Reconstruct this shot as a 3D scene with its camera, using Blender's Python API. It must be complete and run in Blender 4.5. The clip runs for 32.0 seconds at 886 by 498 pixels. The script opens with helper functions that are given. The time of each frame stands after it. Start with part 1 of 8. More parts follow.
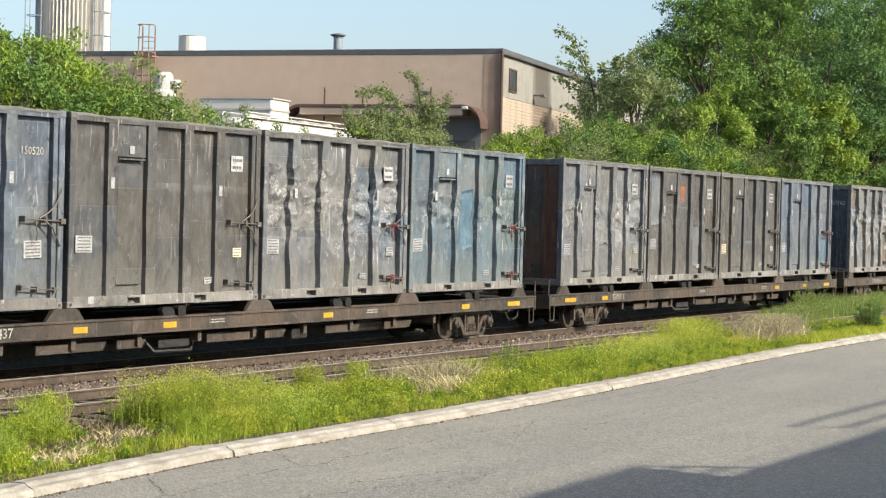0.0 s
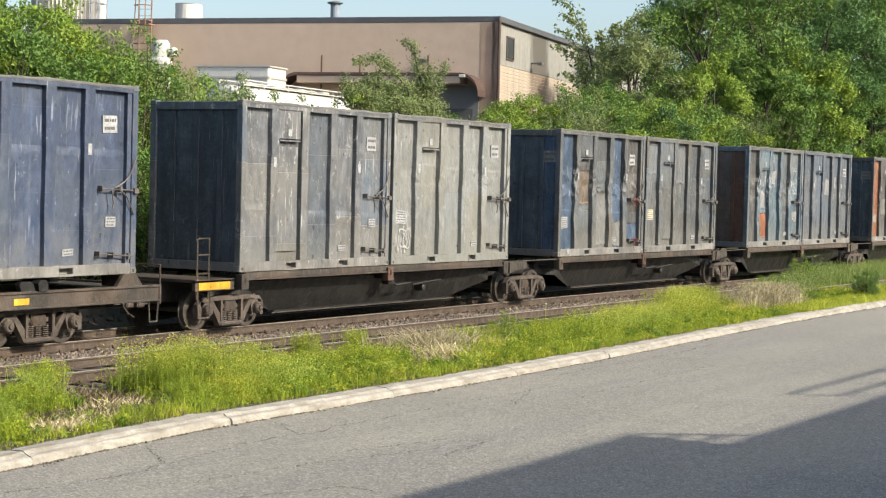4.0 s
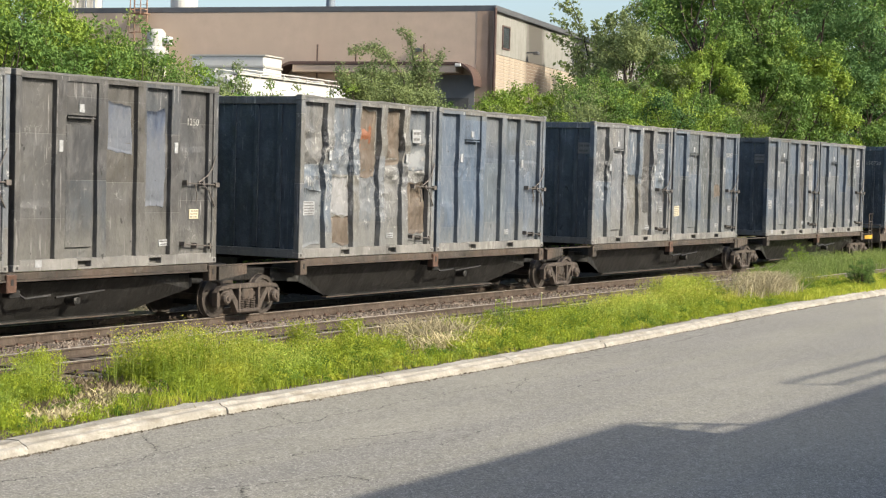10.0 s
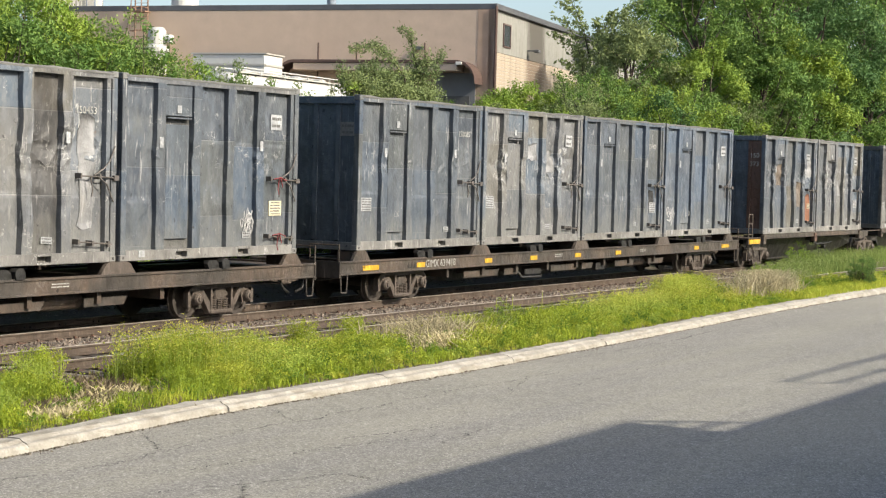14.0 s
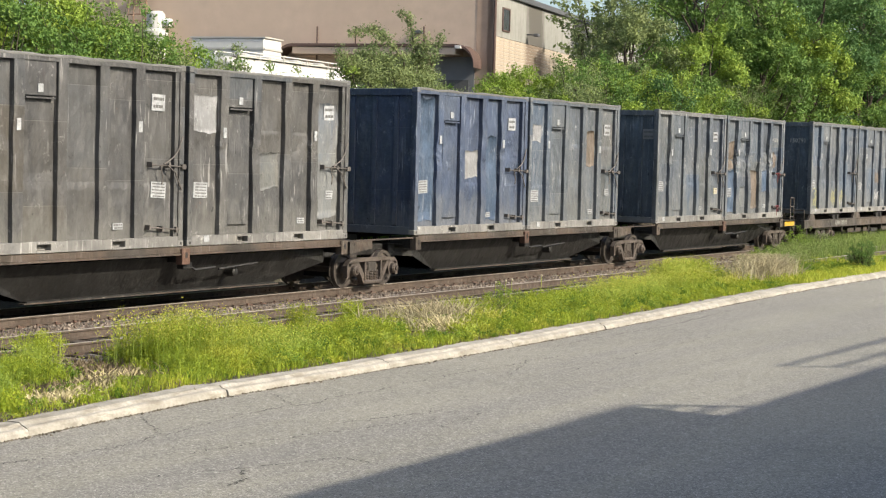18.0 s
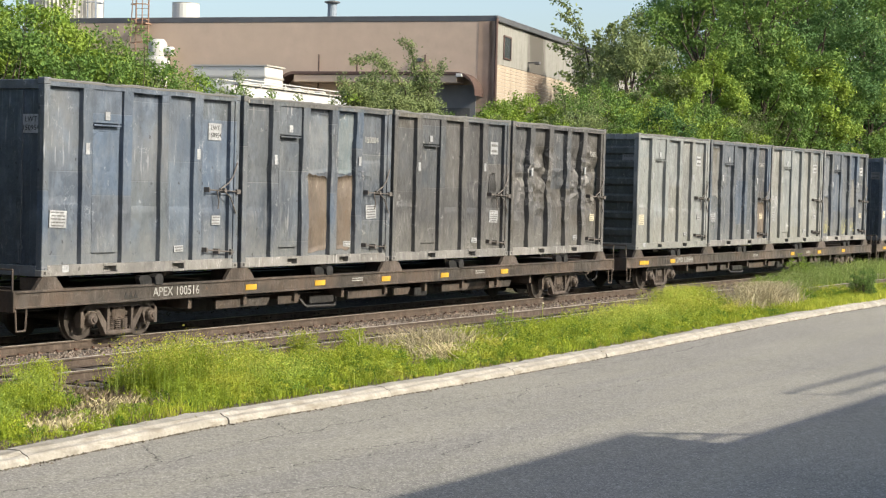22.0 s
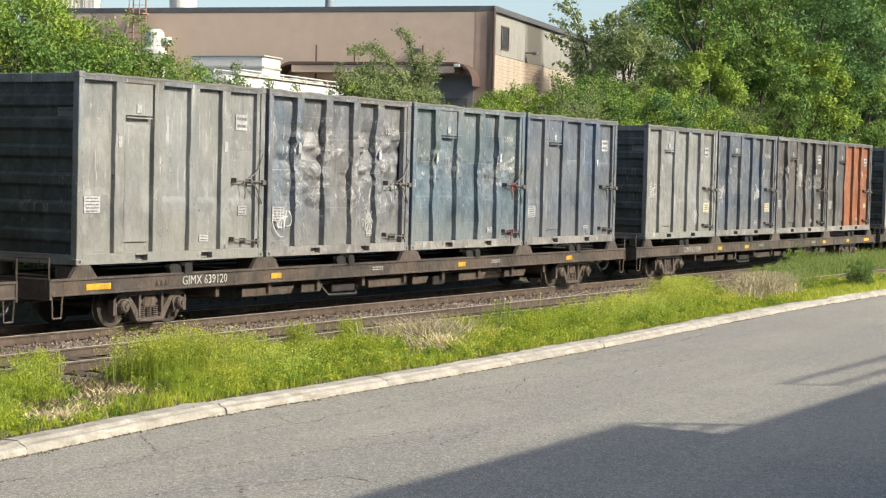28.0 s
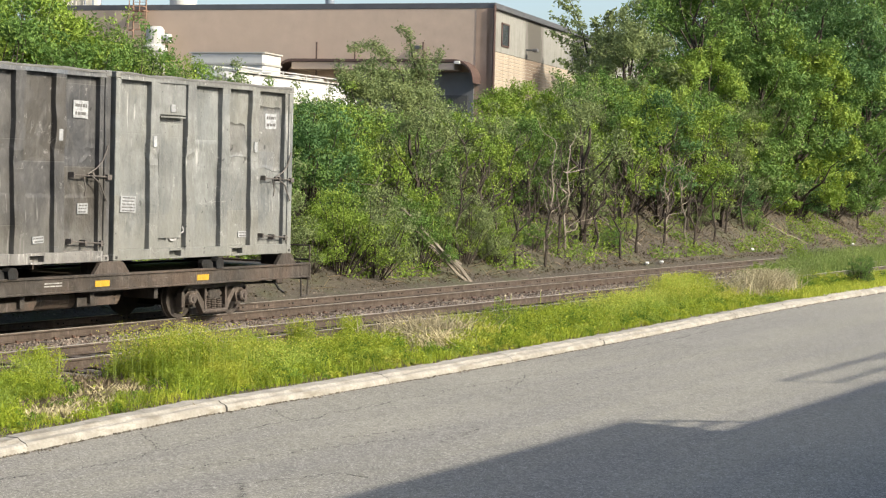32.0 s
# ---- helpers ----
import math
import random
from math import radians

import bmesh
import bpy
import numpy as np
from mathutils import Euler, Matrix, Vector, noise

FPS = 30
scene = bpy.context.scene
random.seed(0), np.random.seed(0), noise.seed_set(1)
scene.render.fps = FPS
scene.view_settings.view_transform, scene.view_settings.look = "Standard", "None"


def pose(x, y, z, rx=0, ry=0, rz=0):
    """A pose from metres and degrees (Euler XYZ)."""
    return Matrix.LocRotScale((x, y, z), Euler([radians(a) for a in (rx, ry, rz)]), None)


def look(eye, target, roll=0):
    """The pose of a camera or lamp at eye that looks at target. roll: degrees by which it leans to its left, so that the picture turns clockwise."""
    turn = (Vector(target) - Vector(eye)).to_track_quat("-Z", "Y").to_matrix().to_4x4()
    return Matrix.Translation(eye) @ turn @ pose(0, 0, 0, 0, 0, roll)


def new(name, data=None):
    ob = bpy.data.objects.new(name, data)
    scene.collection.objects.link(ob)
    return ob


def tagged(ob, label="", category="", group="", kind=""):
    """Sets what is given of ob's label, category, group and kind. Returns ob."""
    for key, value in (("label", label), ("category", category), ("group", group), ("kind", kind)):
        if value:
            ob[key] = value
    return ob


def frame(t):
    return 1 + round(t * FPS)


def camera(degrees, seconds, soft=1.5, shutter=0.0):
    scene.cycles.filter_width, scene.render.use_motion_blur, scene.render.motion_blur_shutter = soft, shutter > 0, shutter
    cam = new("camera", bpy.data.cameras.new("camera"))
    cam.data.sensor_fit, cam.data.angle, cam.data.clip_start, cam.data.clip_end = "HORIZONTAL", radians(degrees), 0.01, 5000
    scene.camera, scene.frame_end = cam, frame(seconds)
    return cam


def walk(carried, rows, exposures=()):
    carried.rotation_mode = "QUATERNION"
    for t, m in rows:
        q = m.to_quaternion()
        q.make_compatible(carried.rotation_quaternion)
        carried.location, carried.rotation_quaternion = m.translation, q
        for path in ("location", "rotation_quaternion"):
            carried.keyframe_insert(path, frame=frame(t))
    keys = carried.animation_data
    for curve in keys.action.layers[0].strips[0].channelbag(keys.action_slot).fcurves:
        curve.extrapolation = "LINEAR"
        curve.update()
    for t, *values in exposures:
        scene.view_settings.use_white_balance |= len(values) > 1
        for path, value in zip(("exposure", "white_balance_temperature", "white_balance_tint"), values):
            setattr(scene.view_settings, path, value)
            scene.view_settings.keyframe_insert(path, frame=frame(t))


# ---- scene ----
# The camera stands still by the road and is tilted a little by hand.
EYE = (0.0, 0.0, 3.55)
cam = camera(28.16, 32.0, soft=1.25)
TILT = [(0,-1.025,-1.449,-59.472),(0.5,-1.444,-1.452,-59.527),(1,-1.442,-1.453,-59.556),(1.5,-1.641,-1.449,-59.472),(2,-1.864,-1.453,-59.555),(2.5,-2.032,-1.454,-59.584),(4.5,-2.06,-1.453,-59.556),(5,-2.144,-1.457,-59.641),(5.5,-2.128,-1.458,-59.668),(6,-2.03,-1.458,-59.668),(6.5,-2.169,-1.459,-59.696),(7,-2.155,-1.459,-59.696),(7.5,-2.142,-1.458,-59.668),(8,-2.268,-1.459,-59.682),(8.5,-2.309,-1.459,-59.696),(9,-2.478,-1.459,-59.696),(9.5,-2.478,-1.459,-59.696),(10,-2.394,-1.459,-59.696),(10.5,-2.422,-1.459,-59.696),(11,-2.534,-1.459,-59.696),(11.5,-2.506,-1.459,-59.696),(12,-2.647,-1.459,-59.696),(12.5,-2.745,-1.459,-59.682),(13,-2.563,-1.458,-59.668),(13.5,-2.45,-1.458,-59.668),(15.5,-2.674,-1.459,-59.696),(16,-2.871,-1.459,-59.696),(16.5,-2.759,-1.459,-59.696),(17,-2.843,-1.459,-59.696),(17.5,-2.9,-1.459,-59.696),(18,-2.969,-1.459,-59.696),(18.5,-3.012,-1.459,-59.696),(19,-3.054,-1.459,-59.696),(19.5,-3.041,-1.459,-59.696),(20,-2.533,-1.459,-59.696),(20.5,-2.394,-1.459,-59.682),(21,-2.226,-1.458,-59.668),(21.5,-1.82,-1.458,-59.668),(22,-2.072,-1.458,-59.655),(22.5,-2.143,-1.458,-59.668),(23,-2.085,-1.458,-59.668),(23.5,-2.185,-1.458,-59.668),(24,-2.156,-1.458,-59.668),(24.5,-2.016,-1.458,-59.668),(25,-2.142,-1.458,-59.668),(25.5,-2.198,-1.459,-59.696),(26,-2.143,-1.459,-59.696),(26.5,-2.267,-1.459,-59.696),(28.5,-2.393,-1.461,-59.723),(29,-2.394,-1.459,-59.696),(29.5,-2.393,-1.461,-59.723),(30,-2.506,-1.459,-59.696),(30.5,-2.394,-1.459,-59.696),(31,-2.533,-1.459,-59.696),(31.5,-2.534,-1.461,-59.723),(32,-2.477,-1.461,-59.723)]
walk(cam, [(t, pose(*EYE, 90 + p, r, y)) for t, p, r, y in TILT], exposures=[(0, 0.835, 7250, 8), (32, 0.835, 7250, 8)])

# ---- world and sun ----
SUN = Vector((0.06, -0.845, 0.53)).normalized()
world = bpy.data.worlds.new("sky")
scene.world = world
world.use_nodes = True
wn = world.node_tree
wn.nodes.clear()
sky = wn.nodes.new("ShaderNodeTexSky")
sky.sky_type, sky.sun_disc = "NISHITA", False
sky.sun_elevation, sky.sun_rotation = math.asin(SUN.z), math.atan2(SUN.x, SUN.y)
sky.air_density, sky.dust_density, sky.ozone_density = 0.85, 2.9, 2.3
back = wn.nodes.new("ShaderNodeBackground")
back.inputs["Strength"].default_value = 0.15
wout = wn.nodes.new("ShaderNodeOutputWorld")
wn.links.new(sky.outputs[0], back.inputs[0])
wn.links.new(back.outputs[0], wout.inputs[0])
sun = new("sun", bpy.data.lights.new("sun", "SUN"))
sun.data.energy, sun.data.angle, sun.data.color = 3.8, radians(0.6), (1.0, 0.958, 0.88)
sun.matrix_world = look(tuple(SUN * 50), (0, 0, 0))

# ---- materials ----
class Nodes:
    """A short hand for node materials."""

    def __init__(self, name):
        self.m = bpy.data.materials.new(name)
        self.m.use_nodes = True
        self.t = self.m.node_tree
        self.t.nodes.clear()
        self.out = self.n("ShaderNodeOutputMaterial")
        self.b = self.n("ShaderNodeBsdfPrincipled")
        self.t.links.new(self.b.outputs[0], self.out.inputs[0])

    def n(self, kind, **kw):
        node = self.t.nodes.new(kind)
        for k, v in kw.items():
            node.inputs[k].default_value = v
        return node

    def l(self, a, b):
        self.t.links.new(a, b)

    def coords(self, spread=0.0, scale=(1, 1, 1), lot=False):
        tc = self.n("ShaderNodeTexCoord")
        mp = self.n("ShaderNodeMapping")
        mp.inputs["Scale"].default_value = scale
        self.l(tc.outputs["Object"], mp.inputs["Vector"])
        if spread:
            oi = self.n("ShaderNodeAttribute" if lot else "ShaderNodeObjectInfo")
            if lot:
                oi.attribute_type, oi.attribute_name = "OBJECT", "lot"
            mu = self.n("ShaderNodeVectorMath")
            mu.operation = "SCALE"
            mu.inputs[0].default_value = (31.7, 17.3, 23.1)
            self.l(oi.outputs["Fac" if lot else "Random"], mu.inputs["Scale"])
            self.l(mu.outputs[0], mp.inputs["Location"])
        return mp.outputs[0]

    def noise(self, vec, scale, detail=4.0, rough=0.55):
        nz = self.n("ShaderNodeTexNoise")
        nz.inputs["Scale"].default_value, nz.inputs["Detail"].default_value, nz.inputs["Roughness"].default_value = scale, detail, rough
        self.l(vec, nz.inputs["Vector"])
        return nz.outputs["Fac"]

    def ramp(self, fac, a, b, lo=0.0, hi=1.0):
        r = self.n("ShaderNodeMapRange")
        r.inputs["From Min"].default_value, r.inputs["From Max"].default_value = a, b
        r.inputs["To Min"].default_value, r.inputs["To Max"].default_value = lo, hi
        self.l(fac, r.inputs["Value"])
        return r.outputs[0]

    def mix(self, fac, a, b, mode="MIX"):
        mx = self.n("ShaderNodeMix")
        mx.data_type, mx.blend_type = "RGBA", mode
        if isinstance(fac, float):
            mx.inputs[0].default_value = fac
        else:
            self.l(fac, mx.inputs[0])
        for i, v in ((6, a), (7, b)):
            if isinstance(v, tuple):
                mx.inputs[i].default_value = (*v, 1)
            else:
                self.l(v, mx.inputs[i])
        return mx.outputs[2]

    def calc(self, op, a, b=None):
        k = self.n("ShaderNodeMath")
        k.operation = op
        for i, v in ((0, a), (1, b)):
            if isinstance(v, float):
                k.inputs[i].default_value = v
            elif v is not None:
                self.l(v, k.inputs[i])
        return k.outputs[0]

    def bump(self, h, strength, dist):
        bp = self.n("ShaderNodeBump")
        bp.inputs["Strength"].default_value, bp.inputs["Distance"].default_value = strength, dist
        self.l(h, bp.inputs["Height"])
        self.l(bp.outputs[0], self.b.inputs["Normal"])

    def done(self, col, rough=0.7, metal=0.0):
        if isinstance(col, tuple):
            self.b.inputs["Base Color"].default_value = (*col, 1)
        else:
            self.l(col, self.b.inputs["Base Color"])
        if isinstance(rough, float):
            self.b.inputs["Roughness"].default_value = rough
        else:
            self.l(rough, self.b.inputs["Roughness"])
        self.b.inputs["Metallic"].default_value = metal
        return self.m


def dull(c, k=0.8):
    return tuple(v * k for v in c)


def paint(name, base, scuff=(0.36, 0.36, 0.35), scuffs=0.5, rust=0.3, tint=None, sheets=0.0, dusty=False):
    """Old sheet-steel paint: mended sheets, faded areas, runs of grime, scratches, rust."""
    base = (base[0] * 0.72, base[1] * 0.745, base[2] * 0.79) if sheets else (base[0] * 0.745, base[1] * 0.74, base[2] * 0.74)
    m = Nodes(name)
    v = m.coords(1.0, lot=True)
    big = m.noise(v, 0.8, 4, 0.6)
    col = m.mix(m.ramp(big, 0.34, 0.68), dull(base, 0.8), dull(base, 1.18))
    if tint:
        col = m.mix(m.ramp(m.noise(v, 0.6, 3), 0.44, 0.58, 0.0, 0.9), col, tint)
    if sheets:
        # sides mended with sheets of other tones, cut at another height in each bay
        mp = m.n("ShaderNodeMapping")
        mp.inputs["Location"].default_value = (-0.19, 0.5, 0.0)
        mp.inputs["Scale"].default_value = (0.866, 0.0, 0.62)
        m.l(m.n("ShaderNodeTexCoord").outputs["Object"], mp.inputs["Vector"])
        own = m.n("ShaderNodeAttribute")
        own.attribute_type, own.attribute_name = "OBJECT", "lot"
        at = m.n("ShaderNodeSeparateXYZ")
        m.l(mp.outputs[0], at.inputs[0])
        col_no = m.calc("FLOOR", at.outputs[0])
        lot = m.calc("MULTIPLY", own.outputs["Fac"], 91.7)
        key = m.n("ShaderNodeCombineXYZ")
        m.l(col_no, key.inputs[0])
        m.l(lot, key.inputs[1])
        shift = m.n("ShaderNodeTexWhiteNoise")
        m.l(key.outputs[0], shift.inputs["Vector"])
        high = m.calc("ADD", at.outputs[2], shift.outputs["Value"])
        row_no = m.calc("FLOOR", high)
        cell = m.n("ShaderNodeCombineXYZ")
        m.l(col_no, cell.inputs[0])
        m.l(lot, cell.inputs[1])
        m.l(row_no, cell.inputs[2])
        wh = m.n("ShaderNodeTexWhiteNoise")
        m.l(cell.outputs[0], wh.inputs["Vector"])
        col = m.mix(m.ramp(wh.outputs["Value"], 0.55, 1.0, 0.0, sheets * 1.5), col, tuple(c * 1.6 for c in base))
        col = m.mix(m.ramp(wh.outputs["Value"], 0.0, 0.3, sheets * 1.2, 0.0), col, (base[0] * 0.56, base[1] * 0.64, base[2] * 0.76))
        sp = m.n("ShaderNodeSeparateColor")
        m.l(wh.outputs["Color"], sp.inputs[0])
        col = m.mix(m.ramp(sp.outputs[0], 0.58, 0.86, 0.0, min(1.0, sheets * 1.7)), col, (base[0] * 0.8, base[1] * 1.0, base[2] * 1.2))
        col = m.mix(m.ramp(sp.outputs[1], 0.74, 0.92, 0.0, min(1.0, sheets * 1.6)), col, (base[0] * 1.2, base[1] * 1.07, base[2] * 0.84))
        seam = m.calc("FRACT", high)
        col = m.mix(m.ramp(seam, 0.009, 0.012, 0.7 * sheets, 0.0), col, dull(base, 0.25))
        col = m.mix(m.ramp(seam, 0.988, 0.992, 0.0, 0.55 * sheets), col, scuff)
    worn = m.n("ShaderNodeAttribute")
    worn.attribute_name = "wear"
    # faded clouds and broad grime
    cloud = m.noise(m.coords(1.0, (1.3, 1.3, 1.0), True), 1.9, 8, 0.62)
    col = m.mix(m.ramp(cloud, 0.5, 0.66, 0.0, 0.62), col, tuple(c * 1.6 + 0.012 for c in base))
    runs = m.noise(m.coords(1.0, (2.6, 2.6, 0.35), True), 1.3, 6, 0.6)
    col = m.mix(m.ramp(runs, 0.5, 0.68, 0.0, 0.55), col, dull(base, 0.48))
    film = m.noise(m.coords(1.0, (3.4, 3.4, 0.9), True), 1.6, 8, 0.66)
    col = m.mix(m.ramp(film, 0.52, 0.7, 0.0, 0.42), col, tuple(0.55 * c + 0.45 * q for c, q in zip(base, scuff)))
    streak = m.noise(m.coords(1.0, (5, 5, 0.3), True), 1.9, 4, 0.6)
    col = m.mix(m.ramp(streak, 0.62, 0.78, 0.0, 0.2 + 0.5 * rust), col, (base[0] * 0.85 + 0.018, base[1] * 0.72, base[2] * 0.52))
    # a few thin pale drips, and scratches where something has rubbed
    pale = m.noise(m.coords(1.0, (13, 13, 0.9), True), 1.3, 3, 0.5)
    spots = m.noise(v, 0.7, 2)
    k = m.n("ShaderNodeMath")
    k.operation = "MULTIPLY"
    m.l(m.ramp(pale, 0.62, 0.67, 0.0, 0.75), k.inputs[0])
    m.l(m.ramp(spots, 0.46, 0.6), k.inputs[1])
    col = m.mix(k.outputs[0], col, scuff)
    sc = m.noise(m.coords(1.0, (1.5, 1.5, 1.1), True), 3.4, 12, 0.74)
    add = m.n("ShaderNodeMath")
    m.l(sc, add.inputs[0])
    m.l(m.ramp(worn.outputs["Fac"], 0.0, 1.0, 0.0, 0.05), add.inputs[1])
    col = m.mix(m.ramp(add.outputs[0], 0.64 - 0.04 * scuffs, 0.685 - 0.025 * scuffs, 0.0, 0.85), col, scuff)
    if dusty:
        # road dust thrown up over the lower edge
        sep = m.n("ShaderNodeSeparateXYZ")
        m.l(m.coords(), sep.inputs[0])
        low = m.n("ShaderNodeMath")
        m.l(m.ramp(sep.outputs[2], 0.05, 1.25, 0.4, 0.0), low.inputs[0])
        m.l(m.noise(m.coords(1.0, (2.2, 2.2, 1.0), True), 1.5, 7, 0.65), low.inputs[1])
        col = m.mix(m.ramp(low.outputs[0], 0.56, 0.84, 0.0, 0.75), col, (base[0] * 0.6 + 0.09, base[1] * 0.6 + 0.088, base[2] * 0.55 + 0.082))
    # thin curling scrapes and painted crease highlights in a few fields, more where crushed
    for scale, seed in (((2.2, 2.2, 0.8), 3.1), ((1.0, 1.0, 1.5), 2.3)):
        ln = m.noise(m.coords(1.0, scale, True), seed, 3, 0.5)
        sb = m.n("ShaderNodeMath")
        sb.operation = "SUBTRACT"
        m.l(ln, sb.inputs[0])
        sb.inputs[1].default_value = 0.52
        ab = m.n("ShaderNodeMath")
        ab.operation = "ABSOLUTE"
        m.l(sb.outputs[0], ab.inputs[0])
        ad = m.n("ShaderNodeMath")
        m.l(m.noise(v, 1.7, 4, 0.6), ad.inputs[0])
        m.l(m.ramp(worn.outputs["Fac"], 0.0, 0.6, 0.0, 0.16), ad.inputs[1])
        mu = m.n("ShaderNodeMath")
        mu.operation = "MULTIPLY"
        m.l(m.ramp(ab.outputs[0], 0.003, 0.012, 0.6, 0.0), mu.inputs[0])
        m.l(m.ramp(ad.outputs[0], 0.615 - 0.04 * scuffs, 0.68 - 0.03 * scuffs), mu.inputs[1])
        col = m.mix(mu.outputs[0], col, scuff)
    ru = m.noise(v, 3.2, 9, 0.72)
    col = m.mix(m.ramp(ru, 0.68 - 0.06 * rust, 0.74 - 0.03 * rust, 0.0, 0.8), col, (0.115, 0.062, 0.036))
    gr = m.noise(v, 9.0, 6, 0.68)
    col = m.mix(m.ramp(gr, 0.45, 0.72, 0.0, 0.18), col, dull(base, 0.5))
    chip = m.noise(m.coords(1.0, (1.0, 1.0, 0.7), True), 6.5, 3, 0.6)
    col = m.mix(m.ramp(chip, 0.685, 0.71, 0.0, 0.8), col, dull(base, 0.22))
    # soft dust in tan or blue-grey fields
    dust = m.noise(m.coords(1.0, (1.2, 1.2, 0.8), True), 1.1, 6, 0.6)
    col = m.mix(m.ramp(dust, 0.56, 0.68, 0.0, 0.42), col, (base[0] * 1.22, base[1] * 1.16, base[2] * 1.04))
    dimple = m.noise(m.coords(1.0, (1.0, 1.0, 0.75), True), 2.1, 5, 0.55)
    # sharp creases where the sheet is crushed
    cr = m.noise(m.coords(1.0, (1.0, 1.0, 1.35), True), 1.9, 1, 0.4)
    sb = m.n("ShaderNodeMath")
    sb.operation = "SUBTRACT"
    m.l(cr, sb.inputs[0])
    sb.inputs[1].default_value = 0.5
    ab = m.n("ShaderNodeMath")
    ab.operation = "ABSOLUTE"
    m.l(sb.outputs[0], ab.inputs[0])
    mu = m.n("ShaderNodeMath")
    mu.operation = "MULTIPLY"
    m.l(ab.outputs[0], mu.inputs[0])
    m.l(m.ramp(worn.outputs["Fac"], 0.02, 0.5, 0.0, 2.6), mu.inputs[1])
    su = m.n("ShaderNodeMath")
    su.operation = "SUBTRACT"
    m.l(dimple, su.inputs[0])
    m.l(mu.outputs[0], su.inputs[1])
    m.bump(su.outputs[0], 0.85, 0.11)
    return m.done(col, m.ramp(sc, 0.4, 0.7, 0.6, 0.45), 0.0)


PAINT = {
    "G": paint("charcoal_paint", (0.069, 0.066, 0.063), (0.25, 0.245, 0.24), 0.55, 0.22, (0.077, 0.075, 0.072), 0.45, True),
    "S": paint("slate_paint", (0.079, 0.093, 0.11), (0.34, 0.34, 0.34), 0.6, 0.25, (0.096, 0.105, 0.113), 0.5, True),
    "C": paint("scraped_paint", (0.134, 0.138, 0.142), (0.42, 0.42, 0.41), 1.0, 0.35, (0.136, 0.135, 0.13), 0.55, True),
    "B": paint("blue_paint", (0.09, 0.112, 0.14), (0.26, 0.28, 0.31), 0.5, 0.15, (0.11, 0.118, 0.126), 0.4, True),
    "N": paint("navy_paint", (0.046, 0.066, 0.112), (0.22, 0.25, 0.31), 0.4, 0.12, (0.056, 0.072, 0.102), 0.25, True),
    "P": paint("pale_grey_paint", (0.196, 0.199, 0.184), (0.37, 0.37, 0.36), 0.45, 0.08, (0.174, 0.18, 0.172), 0.2, True),
    "T": paint("tan_grey_paint", (0.1, 0.099, 0.093), (0.29, 0.28, 0.27), 0.45, 0.3, (0.086, 0.105, 0.12), 0.6, True),
    "A": paint("teal_paint", (0.092, 0.135, 0.16), (0.38, 0.38, 0.37), 0.8, 0.3, (0.125, 0.132, 0.134), 0.5, True),
}
ROYAL = paint("royal_blue_paint", (0.05, 0.086, 0.145), (0.26, 0.28, 0.32), 0.3, 0.1)
ORANGE = paint("orange_primer", (0.24, 0.085, 0.038), (0.3, 0.2, 0.14), 0.4, 0.8, (0.17, 0.07, 0.038))
RUSTPATCH = paint("rusty_patch_plate", (0.135, 0.108, 0.085), (0.24, 0.2, 0.16), 0.3, 0.7)
CREAM = paint("cream_panel_paint", (0.27, 0.252, 0.196), (0.4, 0.38, 0.32), 0.4, 0.2)
GREYPATCH = paint("grey_patch_plate", (0.25, 0.256, 0.265), (0.36, 0.36, 0.36), 1.0, 0.3)
SKYPATCH = paint("light_blue_patch_plate", (0.075, 0.15, 0.21), (0.28, 0.32, 0.34), 0.2, 0.2)
# navy of the end walls, with their shade darkened into the paint
END = paint("shaded_navy_end_paint", (0.066, 0.088, 0.112), (0.18, 0.2, 0.22), 0.5, 0.25)
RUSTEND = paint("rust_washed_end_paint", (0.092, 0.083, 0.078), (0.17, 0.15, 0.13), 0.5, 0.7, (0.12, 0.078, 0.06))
# ribbed ends of pale containers, shade painted in as dark green-grey
RIBBEDEND = paint("shaded_green_ribbed_end_paint", (0.06, 0.072, 0.07), (0.18, 0.18, 0.17), 0.7, 0.35)
SILL = paint("dust_scoured_sill_paint", (0.17, 0.168, 0.163), (0.41, 0.405, 0.39), 1.0, 0.45, (0.205, 0.2, 0.19))
FRAME = paint("grimy_brown_steel", (0.05, 0.042, 0.035), (0.145, 0.127, 0.112), 0.6, 0.8, (0.078, 0.056, 0.042))
SPINE = paint("near_black_steel", (0.0115, 0.011, 0.0102), (0.034, 0.032, 0.029), 0.4, 0.35)
DUSTY = paint("dusty_cast_steel", (0.09, 0.072, 0.06), (0.145, 0.118, 0.1), 0.4, 0.6)
RUSTSTEEL = paint("rusted_steel", (0.115, 0.062, 0.043), (0.18, 0.12, 0.09), 0.3, 0.9)
BLACK = paint("black_grease", (0.022, 0.021, 0.02), (0.04, 0.038, 0.036), 0.3, 0.2)
YELLOW = paint("yellow_reflective_paint", (0.6, 0.35, 0.025), (0.4, 0.3, 0.1), 0.25, 0.3)


